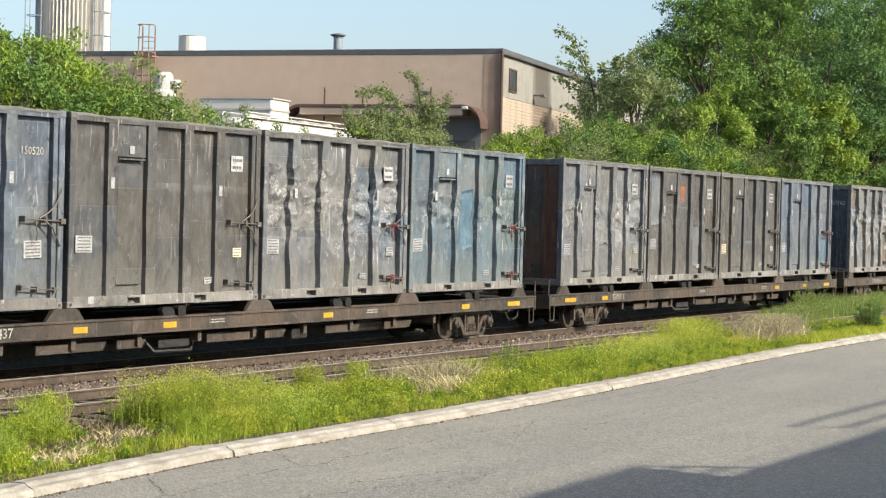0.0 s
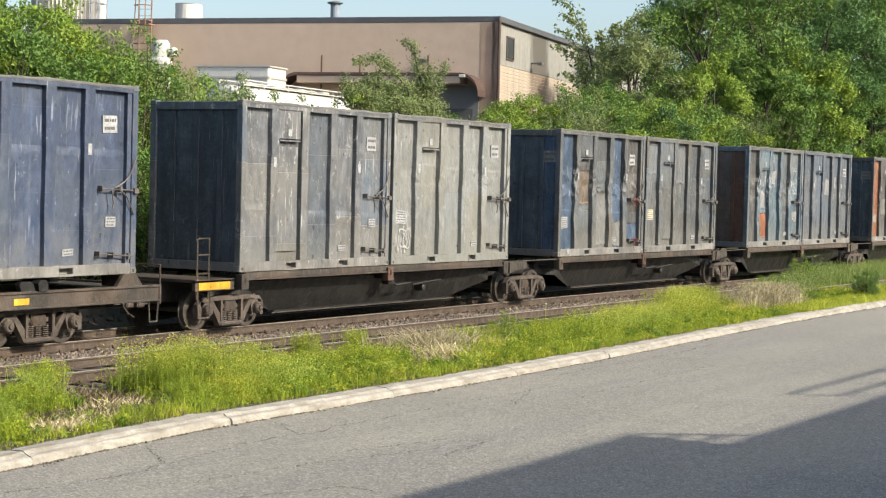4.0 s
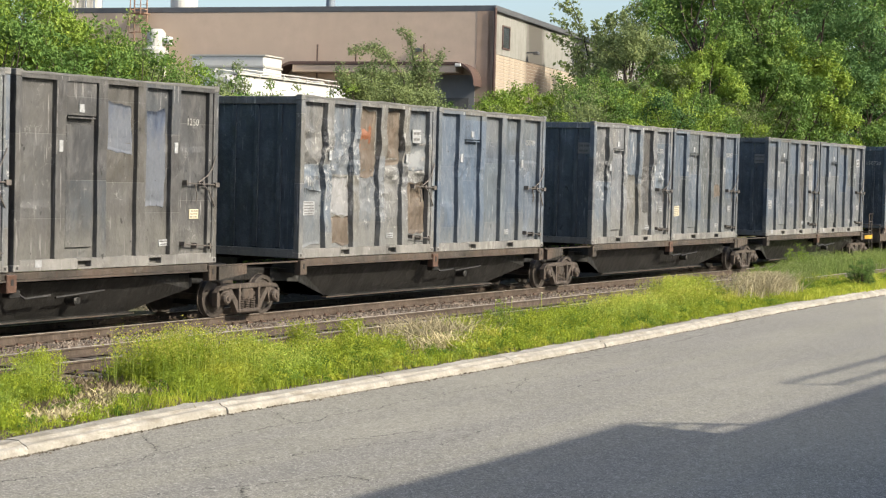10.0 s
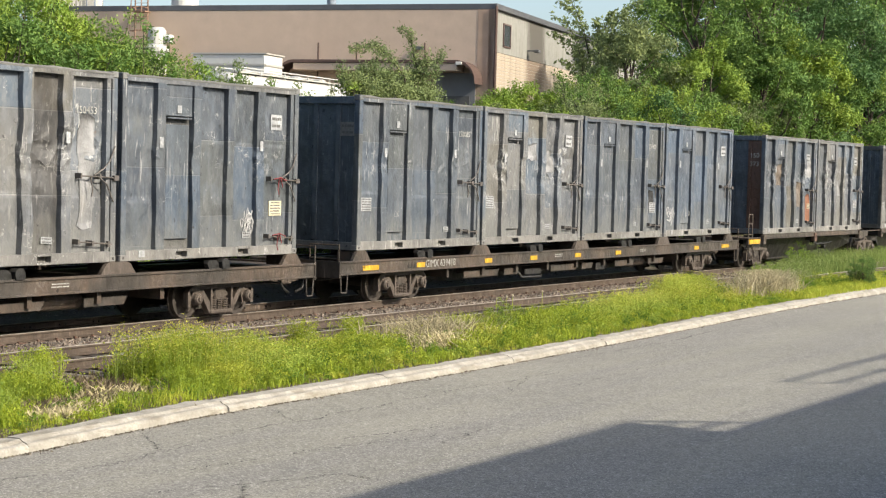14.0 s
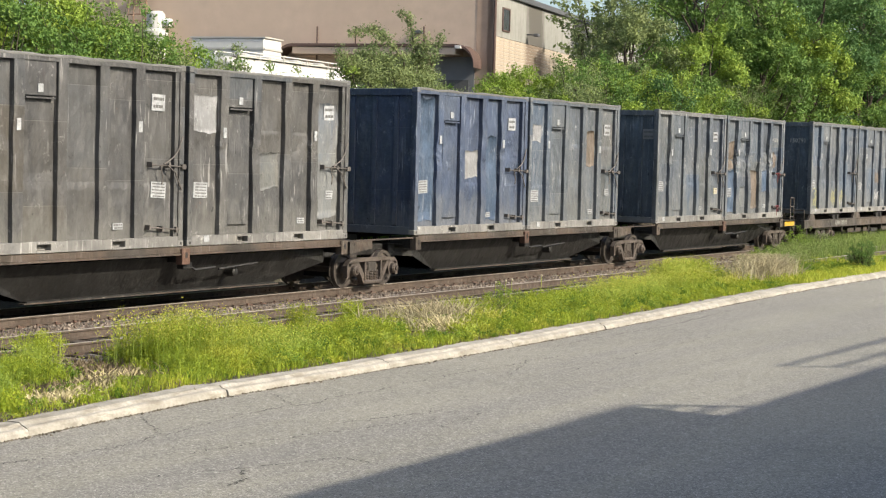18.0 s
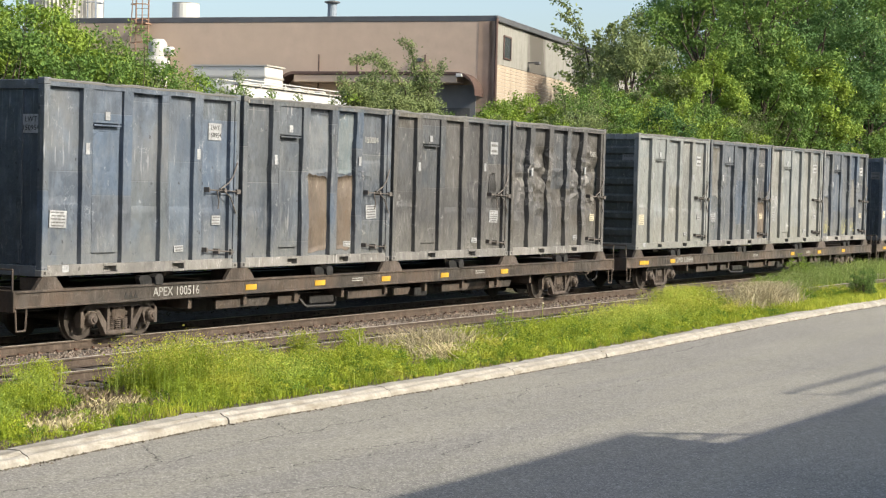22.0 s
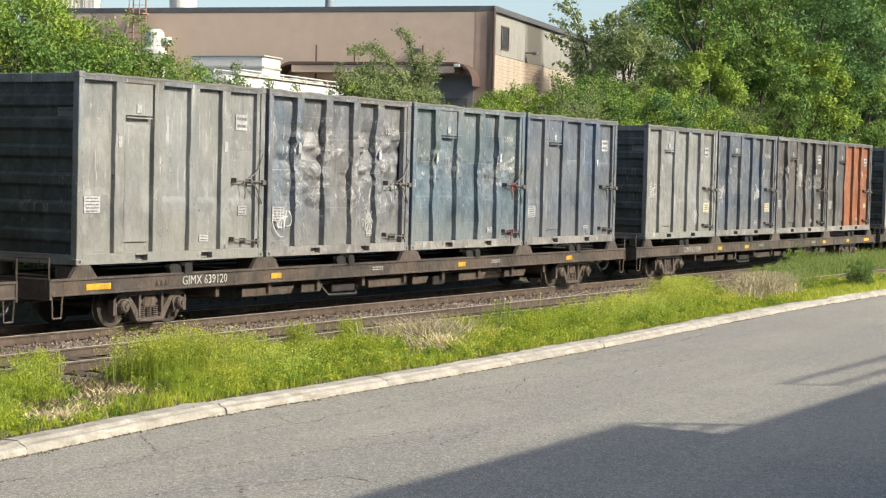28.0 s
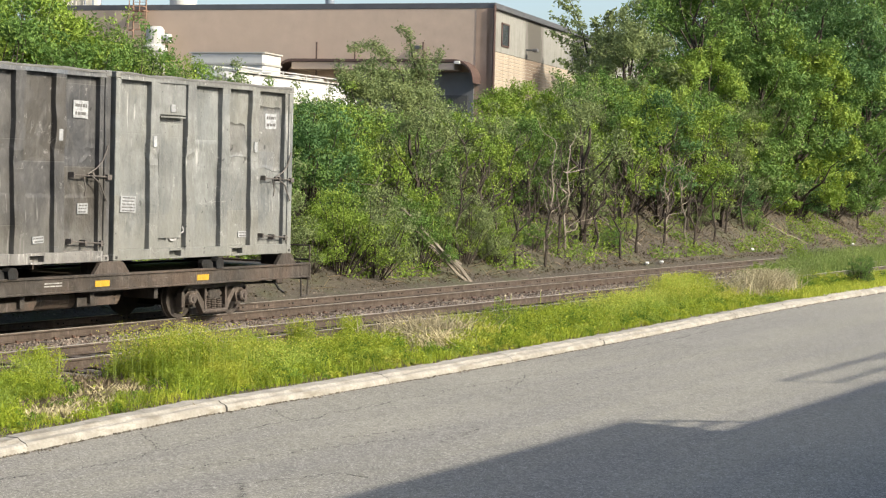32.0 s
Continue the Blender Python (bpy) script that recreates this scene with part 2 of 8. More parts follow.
def plain(name, c, rough=0.6, metal=0.0, var=0.25, scale=8.0, spread=1.0, bump=0.0):
    m = Nodes(name)
    v = m.coords(spread)
    n = m.noise(v, scale, 5)
    n2 = m.noise(v, scale * 0.13, 3)
    col = m.mix(m.ramp(n, 0.3, 0.7), dull(c, 1 - var), tuple(min(1, x * (1 + var * 0.5)) for x in c))
    col = m.mix(m.ramp(n2, 0.35, 0.7, 0.0, 0.85), col, dull(c, 1 - var))
    if bump:
        m.bump(n, 0.5, bump)
    return m.done(col, rough, metal)


WHITE = plain("dirty_white_label", (0.37, 0.385, 0.4), 0.6, 0, 0.5, 14)
STENCIL = plain("white_stencil_paint", (0.44, 0.44, 0.42), 0.7, 0, 0.5, 30)
PLATEINK = plain("black_plate_characters", (0.04, 0.04, 0.04), 0.7)
INK = plain("faded_black_print", (0.1, 0.1, 0.1), 0.7)
YELLOWTAG = plain("yellowed_label", (0.55, 0.5, 0.36), 0.7)
REDRAG = plain("red_strap_cloth", (0.19, 0.04, 0.045), 0.9)
YELGRAF = plain("yellow_spray_paint", (0.4, 0.38, 0.16), 0.8, 0, 0.3, 20)
WHITEGRAF = plain("white_spray_paint", (0.42, 0.425, 0.43), 0.8, 0, 0.35, 12)
STEELBAR = plain("dull_lock_steel", (0.14, 0.125, 0.115), 0.6, 0.3, 0.4)
TARP = plain("grey_mesh_tarp", (0.13, 0.13, 0.125), 0.9, 0, 0.4, 3)
WHEEL = plain("wheel_steel", (0.1, 0.085, 0.075), 0.55, 0.5, 0.4, 6)


def asphalt():
    m = Nodes("aged_asphalt")
    v = m.coords()
    big = m.noise(v, 0.22, 5, 0.6)
    col = m.mix(m.ramp(big, 0.35, 0.65), (0.2, 0.192, 0.16), (0.255, 0.243, 0.202))
    lane = m.noise(m.coords(0, (0.05, 0.8, 1)), 1.2, 4)
    col = m.mix(m.ramp(lane, 0.42, 0.62, 0.0, 0.85), col, (0.185, 0.177, 0.162))
    patchy = m.noise(v, 2.6, 7, 0.75)
    col = m.mix(m.ramp(patchy, 0.5, 0.7, 0.0, 0.4), col, (0.14, 0.135, 0.128))
    # stone chips in the worn surface
    for scale, k in ((58.0, 0.75), (26.0, 0.22)):
        vo = m.n("ShaderNodeTexVoronoi")
        vo.inputs["Scale"].default_value = scale
        m.l(v, vo.inputs["Vector"])
        sp = m.n("ShaderNodeSeparateColor")
        m.l(vo.outputs["Color"], sp.inputs[0])
        col = m.mix(m.ramp(sp.outputs[0], 0.72, 1.0, 0.0, k), col, (0.5, 0.475, 0.435))
        col = m.mix(m.ramp(sp.outputs[1], 0.62, 1.0, 0.0, k), col, (0.055, 0.053, 0.05))
    m.bump(patchy, 0.4, 0.006)
    return m.done(col, 0.85)


ASPHALT = asphalt()


def concrete():
    m = Nodes("weathered_kerb_concrete")
    v = m.coords(1.0)
    a = m.noise(v, 2.2, 6, 0.7)
    b = m.noise(v, 22.0, 6, 0.75)
    c = m.noise(m.coords(1.0, (1.0, 4.0, 4.0)), 1.6, 5, 0.7)
    col = m.mix(m.ramp(a, 0.35, 0.65), (0.235, 0.22, 0.19), (0.4, 0.38, 0.338))
    col = m.mix(m.ramp(b, 0.45, 0.7, 0.0, 0.7), col, (0.2, 0.18, 0.15))
    col = m.mix(m.ramp(c, 0.52, 0.66, 0.0, 0.85), col, (0.19, 0.168, 0.132))
    m.bump(b, 0.6, 0.012)
    return m.done(col, 0.9)


CONCRETE = concrete()
CRACK = plain("dark_crack_filler", (0.035, 0.034, 0.033), 0.9)


def soil():
    m = Nodes("cinder_soil_and_litter")
    v = m.coords()
    a = m.noise(v, 0.5, 5)
    b = m.noise(v, 5.0, 6, 0.7)
    c = m.noise(v, 30.0, 4, 0.7)
    col = m.mix(m.ramp(b, 0.35, 0.65), (0.034, 0.028, 0.021), (0.09, 0.075, 0.055))
    col = m.mix(m.ramp(a, 0.48, 0.62, 0.0, 0.55), col, (0.06, 0.075, 0.028))
    col = m.mix(m.ramp(c, 0.52, 0.7, 0.0, 0.85), col, (0.11, 0.095, 0.066))
    m.bump(b, 0.8, 0.08)
    return m.done(col, 0.95)


SOIL = soil()
GRAVEL = plain("grey_ballast_bed", (0.24, 0.22, 0.2), 0.9, 0, 0.55, 26, 0.0, 0.03)


def islands(name, lo, hi, rough=0.9, trans=0.0, gloss=0.2, turning=None, patch=0.0, vary=1.0):
    m = Nodes(name)
    g = m.n("ShaderNodeNewGeometry")
    v = m.coords()
    own = m.ramp(g.outputs["Random Per Island"], 0.0, 1.0, 0.5 - 0.5 * vary, 0.5 + 0.5 * vary)
    col = m.mix(own, lo, hi)
    n = m.noise(v, 0.6, 3)
    col = m.mix(m.ramp(n, 0.42, 0.64, 0.0, 0.62), col, dull(lo, 0.85))
    if patch:
        col = m.mix(m.ramp(m.noise(v, patch, 4, 0.6), 0.5, 0.66, 0.0, 0.85), col, (lo[0] * 0.55, lo[1] * 0.62, lo[2] * 0.8))
    if turning:
        col = m.mix(m.ramp(m.noise(v, 1.1, 6, 0.65), 0.5, 0.66, 0.0, 0.65), col, turning)
    m.done(col, rough)
    m.b.inputs["Specular IOR Level"].default_value = gloss
    if trans:
        tr = m.n("ShaderNodeBsdfTranslucent")
        m.l(m.mix(0.6, col, tuple(min(1, x * 1.6) for x in hi)), tr.inputs["Color"])
        mx = m.n("ShaderNodeMixShader")
        mx.inputs[0].default_value = trans
        m.l(m.b.outputs[0], mx.inputs[1])
        m.l(tr.outputs[0], mx.inputs[2])
        m.l(mx.outputs[0], m.out.inputs[0])
    return m.m


SILT = islands("gutter_silt", (0.05, 0.042, 0.033), (0.2, 0.17, 0.13))
STONE = islands("ballast_stone", (0.08, 0.06, 0.049), (0.28, 0.238, 0.2))
LEAF = {
    "dark": islands("dark_green_leaves", (0.03, 0.09, 0.028), (0.11, 0.21, 0.07), 0.65, 0.18, 0.25, (0.17, 0.27, 0.08), 0.0, 0.6),
    "mid": islands("green_leaves", (0.044, 0.106, 0.025), (0.155, 0.262, 0.058), 0.65, 0.18, 0.25, (0.24, 0.32, 0.065), 0.0, 0.6),
    "lime": islands("lime_green_leaves", (0.085, 0.162, 0.026), (0.26, 0.36, 0.058), 0.65, 0.2, 0.25, (0.31, 0.37, 0.062), 0.0, 0.6),
    "olive": islands("olive_leaves", (0.098, 0.14, 0.06), (0.225, 0.275, 0.115), 0.75, 0.24, 0.2, (0.26, 0.3, 0.115), 0.0, 0.6),
}
GRASS = islands("fresh_grass", (0.15, 0.235, 0.025), (0.43, 0.475, 0.06), 0.75, 0.3, 0.15, (0.48, 0.45, 0.085), 2.6, 0.75)
WEED = islands("tall_grey_green_weeds", (0.2, 0.3, 0.06), (0.46, 0.53, 0.11), 0.75, 0.4, 0.15, (0.46, 0.44, 0.12), 3.0)
DEEPGRASS = islands("deep_green_grass", (0.055, 0.125, 0.018), (0.19, 0.3, 0.045), 0.75, 0.25, 0.15, (0.3, 0.36, 0.06), 3.0, 0.75)
BLOOM = islands("yellow_green_flower_heads", (0.36, 0.38, 0.06), (0.6, 0.56, 0.14), 0.7, 0.3)
LIMEGRASS = islands("lime_grass", (0.25, 0.32, 0.04), (0.5, 0.53, 0.08), 0.7, 0.3, 0.15, (0.55, 0.52, 0.1), 1.5, 0.8)
DULLWEED = islands("dull_grey_green_weeds", (0.095, 0.15, 0.045), (0.26, 0.34, 0.1), 0.8, 0.3, 0.15, (0.27, 0.26, 0.13))
DEADLEAF = islands("dead_brown_leaves", (0.04, 0.031, 0.02), (0.14, 0.112, 0.072), 0.9, 0.1)
STRAW = islands("dead_straw", (0.4, 0.34, 0.19), (0.68, 0.6, 0.38), 0.9, 0.15)
DEADSTEM = islands("brown_dead_stems", (0.11, 0.085, 0.055), (0.3, 0.24, 0.16), 0.9, 0.1)
PINK = islands("dry_pinkish_weed", (0.29, 0.25, 0.15), (0.52, 0.47, 0.33), 0.9, 0.2)
BARK = plain("dark_bark", (0.07, 0.055, 0.045), 0.95, 0, 0.4, 14, 1.0, 0.02)
DEADWOOD = plain("bleached_dead_wood", (0.3, 0.26, 0.21), 0.9, 0, 0.35, 10, 1.0, 0.01)
RAILSIDE = paint("brown_rail_steel", (0.09, 0.066, 0.05), (0.16, 0.125, 0.1), 0.4, 0.5)
RAILHEAD = plain("worn_rail_head", (0.38, 0.345, 0.305), 0.45, 0.25, 0.3, 5)
TIEWOOD = plain("creosoted_tie_wood", (0.085, 0.07, 0.06), 0.95, 0, 0.4, 12, 1.0, 0.01)
STUCCO = plain("tan_stucco", (0.57, 0.445, 0.35), 0.9, 0, 0.1, 1.2, 0.0)
BROWN = plain("dark_brown_trim", (0.1, 0.06, 0.05), 0.7)
TANKWHITE = plain("white_tank_paint", (0.46, 0.46, 0.44), 0.4, 0, 0.08, 3)
FASCIA = plain("grey_metal_fascia", (0.12, 0.125, 0.135), 0.5, 0.2, 0.2, 2)
PILASTER = plain("brown_pilaster_stucco", (0.43, 0.31, 0.235), 0.9, 0, 0.15, 1.5)
DARKOPEN = plain("dark_opening_grey", (0.17, 0.175, 0.185), 0.7, 0, 0.15, 2)
WINDOWDARK = plain("dark_window_glass", (0.03, 0.032, 0.035), 0.15)


def stained(name, base, stain, spot):
    """Pale wall with one broad run of dirt below a leak in the gutter."""
    m = Nodes(name)
    v = m.coords()
    sep = m.n("ShaderNodeSeparateXYZ")
    m.l(v, sep.inputs[0])
    off = m.n("ShaderNodeMath")
    off.operation = "SUBTRACT"
    m.l(sep.outputs[0], off.inputs[0])
    off.inputs[1].default_value = spot
    dist = m.n("ShaderNodeMath")
    dist.operation = "ABSOLUTE"
    m.l(off.outputs[0], dist.inputs[0])
    band = m.ramp(dist.outputs[0], 0.4, 2.4, 0.62, 0.0)
    runs = m.noise(m.coords(0, (1.6, 1.6, 0.16)), 1.5, 7, 0.7)
    add = m.n("ShaderNodeMath")
    m.l(runs, add.inputs[0])
    m.l(band, add.inputs[1])
    n = m.noise(v, 3.0, 4)
    col = m.mix(m.ramp(n, 0.3, 0.7), dull(base, 0.85), base)
    col = m.mix(m.ramp(add.outputs[0], 0.49, 0.8, 0.0, 0.95), col, stain)
    return m.done(col, 0.85)


SIDING_MAT = stained("stained_pale_siding", (0.27, 0.27, 0.25), (0.085, 0.078, 0.068), 9.0)
BRICK = stained("cream_brick", (0.42, 0.355, 0.28), (0.18, 0.135, 0.1), 9.0)
WHITEMETAL = plain("white_painted_metal", (0.6, 0.6, 0.58), 0.45, 0, 0.08, 3)
GALV = plain("galvanised_corrugated_steel", (0.52, 0.51, 0.48), 0.5, 0.3, 0.15, 2)
RUSTPIPE = plain("rusty_ladder_steel", (0.27, 0.17, 0.12), 0.8)
BLUESTEEL = plain("blue_grey_ladder_steel", (0.22, 0.27, 0.33), 0.6)
HOUSEWALL = plain("plain_house_siding", (0.5, 0.49, 0.46), 0.8, 0, 0.1, 2)
LITTER = plain("white_litter", (0.8, 0.8, 0.8), 0.6)

# ---- small builders ----


def mesh_of(name, verts, faces, smooth=False):
    me = bpy.data.meshes.new(name)
    me.from_pydata([tuple(v) for v in verts], [], faces)
    me.materials.append(None)
    if smooth:
        me.polygons.foreach_set("use_smooth", [True] * len(me.polygons))
    me.update()
    return me


class Geo:
    """Collects boxes, prisms, rods and turned shapes into one mesh."""

    def __init__(self):
        self.v, self.f = [], []

    def add(self, verts, faces):
        k = len(self.v)
        self.v += [tuple(v) for v in verts]
        self.f += [tuple(i + k for i in f) for f in faces]
        return self

    def box(self, x0, x1, y0, y1, z0, z1, c=0.0):
        if c <= 0:
            vs = [(x, y, z) for z in (z0, z1) for y in (y0, y1) for x in (x0, x1)]
            return self.add(vs, [(0, 2, 3, 1), (4, 5, 7, 6), (0, 1, 5, 4), (2, 6, 7, 3), (0, 4, 6, 2), (1, 3, 7, 5)])
        bm = bmesh.new()
        bmesh.ops.create_cube(bm, size=1)
        for v in bm.verts:
            v.co = ((x0 + x1) / 2 + v.co.x * (x1 - x0), (y0 + y1) / 2 + v.co.y * (y1 - y0), (z0 + z1) / 2 + v.co.z * (z1 - z0))
        bmesh.ops.bevel(bm, geom=bm.edges[:], offset=c, segments=1, affect="EDGES")
        bm.verts.index_update()
        self.add([v.co for v in bm.verts], [[v.index for v in f.verts] for f in bm.faces])
        bm.free()
        return self

    def prism(self, poly, y0, y1):
        n = len(poly)
        vs = [(x, y0, z) for x, z in poly] + [(x, y1, z) for x, z in poly]
        fs = [tuple(range(n)), tuple(range(2 * n - 1, n - 1, -1))]
        fs += [(i, i + n, (i + 1) % n + n, (i + 1) % n) for i in range(n)]
        return self.add(vs, fs)

    def rod(self, a, b, r, sides=6, r2=None):
        a, b = Vector(a), Vector(b)
        r2 = r if r2 is None else r2
        d = (b - a).normalized()
        u = d.orthogonal().normalized()
        w = d.cross(u)
        vs = []
        for p, q in ((a, r), (b, r2)):
            for i in range(sides):
                t = 2 * math.pi * i / sides
                vs.append(p + (u * math.cos(t) + w * math.sin(t)) * q)
        fs = [(i, (i + 1) % sides, (i + 1) % sides + sides, i + sides) for i in range(sides)]
        fs += [tuple(range(sides - 1, -1, -1)), tuple(range(sides, 2 * sides))]
        return self.add(vs, fs)

    def path(self, pts, r, sides=5):
        for a, b in zip(pts, pts[1:]):
            self.rod(a, b, r, sides)
        return self

    def turned(self, profile, seg=20, centre=(0, 0, 0), axis="Y"):
        """profile: (distance along the axis, radius)."""
        n = len(profile)
        vs = []
        for i in range(seg):
            t = 2 * math.pi * i / seg
            for a, r in profile:
                p = (r * math.cos(t), a, r * math.sin(t)) if axis == "Y" else (r * math.cos(t), r * math.sin(t), a)
                vs.append((p[0] + centre[0], p[1] + centre[1], p[2] + centre[2]))
        fs = [(i * n + j, ((i + 1) % seg) * n + j, ((i + 1) % seg) * n + j + 1, i * n + j + 1) for i in range(seg) for j in range(n - 1)]
        fs += [tuple(i * n for i in range(seg)), tuple(i * n + n - 1 for i in range(seg - 1, -1, -1))]
        return self.add(vs, fs)

    def mesh(self, name, smooth=False):
        return mesh_of(name, self.v, self.f, smooth)


def part(name, geo, material, parent=None, label="", at=None):
    """Links a Geo or a mesh as one object, under its thing."""
    me = geo.mesh(name) if isinstance(geo, Geo) else geo
    ob = new(name, me)
    if material:
        ob.material_slots[0].link = "OBJECT"
        ob.material_slots[0].material = material
    if parent:
        ob.parent = parent
    if at is not None:
        ob.matrix_basis = at
    if label:
        ob["label"] = label
    if name in ("number", "graffiti"):
        ob["kind"] = "stuff"
    ob["lot"] = parent["lot"] if parent and "lot" in parent else LOT.random()
    return ob


LOT = random.Random(404)


def empty(name, m=None, parent=None):
    ob = new(name)
    ob.empty_display_size = 0.2
    ob["lot"] = parent["lot"] if parent and "lot" in parent else LOT.random()
    if m is not None:
        ob.matrix_basis = m
    if parent:
        ob.parent = parent
    return ob


TEXTS = {}


def text_mesh(words, size):
    """Flat letters facing -y, centred, a few millimetres thick."""
    if (words, size) not in TEXTS:
        cu = bpy.data.curves.new("letters", "FONT")
        cu.body, cu.size, cu.align_x, cu.align_y, cu.extrude, cu.resolution_u = words, size, "CENTER", "CENTER", 0.002, 2
        ob = new("letters", cu)
        me = bpy.data.meshes.new_from_object(ob)
        bpy.data.objects.remove(ob)
        me.transform(pose(0, 0, 0, 90))
        me.materials.clear()
        me.materials.append(None)
        TEXTS[(words, size)] = me
    return TEXTS[(words, size)]


# ---- ground, bank and road ----
TRACK = 24.655   # middle of the main track
RAILTOP = 0.29


def kerb_y(x):
    """The kerb's road-side foot; it bends slightly away."""
    s = min(1.0, max(0.0, (x - 26) / 27))
    return 15.5 + 1.0 * s * s * (3 - 2 * s) - 0.085 * max(0.0, min(20.0 - x, 6.0))


def bank(x, y):
    """Height of the ground."""
    if y < 26.6:
        k = kerb_y(x) + 0.12
        if y < k:
            return -0.14
        if y < k + 0.3:
            return -0.14 + (y - k) / 0.3 * 0.26
        if y < 19.5:
            return 0.12 - max(0.0, (y - 16.5) / 3.0) * 0.06
        return 0.06
    s = y - 26.6
    z = 0.06 + 0.2 * min(s, 1.2) + 0.5 * max(0.0, min(s, 9.9) - 1.2)
    if s > 1:
        z += 0.35 * min(1, (s - 1) / 3) * noise.noise(Vector((x * 0.12, y * 0.2, 3))) + 0.12 * noise.noise(Vector((x * 0.7, y * 0.7, 9)))
    return z


def build_ground():
    xs = [-900, -600, -300, -120, -40, 0] + [i * 1.0 for i in range(5, 131)] + [140, 160, 200, 260, 350, 500, 800, 1300]
    ys = [-600, -200, -60, -20, 0, 8, 13] + [14 + i * 0.25 for i in range(24)] + [20 + i * 0.8 for i in range(40)] + [54, 60, 70, 90, 130, 200, 400, 900, 1600]
    vs = [(x, y, bank(x, y)) for y in ys for x in xs]
    n = len(xs)
    fs = [(j * n + i, j * n + i + 1, (j + 1) * n + i + 1, (j + 1) * n + i) for j in range(len(ys) - 1) for i in range(n - 1)]
    tagged(part("ground", mesh_of("ground", vs, fs, True), SOIL), "bare cinder soil with litter rising to a wooded bank", "ground", kind="structure")


def build_road():
    xs = [-700, -200, -60, 0] + [10 + i * 2 for i in range(32)] + [80, 120, 250, 700]
    g = Geo()
    for a, b in zip(xs, xs[1:]):
        g.add([(a, -0.9, 0), (b, -0.9, 0), (b, kerb_y(b) + 0.1, 0), (a, kerb_y(a) + 0.1, 0)], [(0, 1, 2, 3)])
        g.add([(a, -0.9, -0.1), (b, -0.9, -0.1), (b, -0.9, 0), (a, -0.9, 0)], [(0, 1, 2, 3)])
    road = tagged(part("road", g, ASPHALT), "aged grey asphalt road with hairline cracks", "road", kind="structure")
    # hairline cracks, slightly raised filler along the lane joint and across
    r = random.Random(5)
    for (x0, y0, x1, y1) in ((14.2, 14.1, 16.4, 13.85), (16.4, 13.85, 19.0, 14.25), (19.0, 14.25, 24.7, 14.32), (24.7, 14.32, 29.0, 14.2), (15.0, 11.3, 15.9, 11.7), (14.8, 12.3, 17.2, 11.35), (17.2, 11.35, 17.1, 10.5), (18.3, 12.65, 20.6, 11.95), (19.3, 12.85, 21.4, 12.35), (20.0, 11.6, 21.5, 11.85), (20.4, 14.3, 21.2, 15.3), (17.2, 14.0, 18.2, 15.2), (27, 13.1, 34, 13.4), (25.4, 13.5, 27.5, 14.2), (30, 15.0, 41, 15.4), (16.3, 12.9, 18.6, 12.6)):
        n = 70
        pts = []
        w = 0.0
        for i in range(n + 1):
            t = i / n
            w = 0.85 * w + r.uniform(-0.045, 0.045)
            pts.append((x0 + (x1 - x0) * t + r.uniform(-0.03, 0.03), y0 + (y1 - y0) * t + w))
        g = Geo()
        for a, b in zip(pts, pts[1:]):
            if r.random() < 0.26:
                continue
            h = r.uniform(0.004, 0.015)
            g.add([(a[0], a[1] - h, 0.003), (b[0], b[1] - h, 0.003), (b[0], b[1] + h, 0.003), (a[0], a[1] + h, 0.003)], [(0, 1, 2, 3)])
        part("crack", g, CRACK, road, "thin dark crack in the asphalt")
    # crumbs and silt washed against the kerb
    n = 3200
    q = np.random.RandomState(77)
    x = 13 + 50 * q.rand(n) ** 1.4
    y = np.array([kerb_y(a) for a in x]) - 0.005 - np.abs(q.normal(size=n)) * (0.02 + 0.11 * np.array([max(0, noise.noise(Vector((a * 0.9, 3, 1)))) for a in x]))
    s = 0.006 + 0.02 * q.rand(n) ** 3
    c = np.stack([x, y, np.zeros(n)], 1)
    V = np.stack([c + np.stack([dx * s * (0.6 + 0.8 * q.rand(n)), dy * s, 0.004 + dz * s], 1) for dx, dy, dz in ((-1, -1, 0), (1, -0.8, 0), (0.2, 1, 0), (0, 0, 0.9))], 1)
    i = (np.arange(n) * 4)[:, None]
    F = np.concatenate([i + np.array(f) for f in ((0, 1, 3), (1, 2, 3), (2, 0, 3))], axis=1).reshape(-1, 3)
    tagged(part("gutter_silt", mesh_of("gutter_silt", V.reshape(-1, 3).tolist(), F.tolist()), SILT), "dark crumbs and silt washed against the kerb", "silt", kind="stuff")
    # kerb stones, each with a rounded nose
    kerb = tagged(empty("kerb"), "weathered pale concrete kerb along the verge", "kerb", kind="structure")
    joints = sorted([20.53 + 4.45 * i for i in range(-18, 30)] + [43.0, 44.9])
    prof = [(0.0, -0.05), (0.02, 0.06), (0.05, 0.095), (0.12, 0.11), (0.17, 0.145), (0.4, 0.155), (0.4, -0.05)]
    for a, b in zip(joints, joints[1:]):
        n = 18 if 10 < a < 75 else 5
        vs, fs = [], []
        j = r.uniform(-0.02, 0.02)
        for i in range(n + 1):
            x = a + 0.012 + (b - a - 0.024) * i / n
            for k, (dy, z) in enumerate(prof):
                wob = 0.012 * noise.noise(Vector((x * 2.3, k * 3.1, 0))) + 0.012 * noise.noise(Vector((x * 7.7, k * 0.9, 4)))
                if 0 < k < 4:
                    wob -= 0.05 * max(0.0, noise.noise(Vector((x * 1.9, 7.0, 2))) - 0.3)
                vs.append((x, kerb_y(x) + dy + wob + j, z + wob + j * 0.4))
        m = len(prof)
        fs = [(i * m + k, (i + 1) * m + k, (i + 1) * m + (k + 1) % m, i * m + (k + 1) % m) for i in range(n) for k in range(m)]
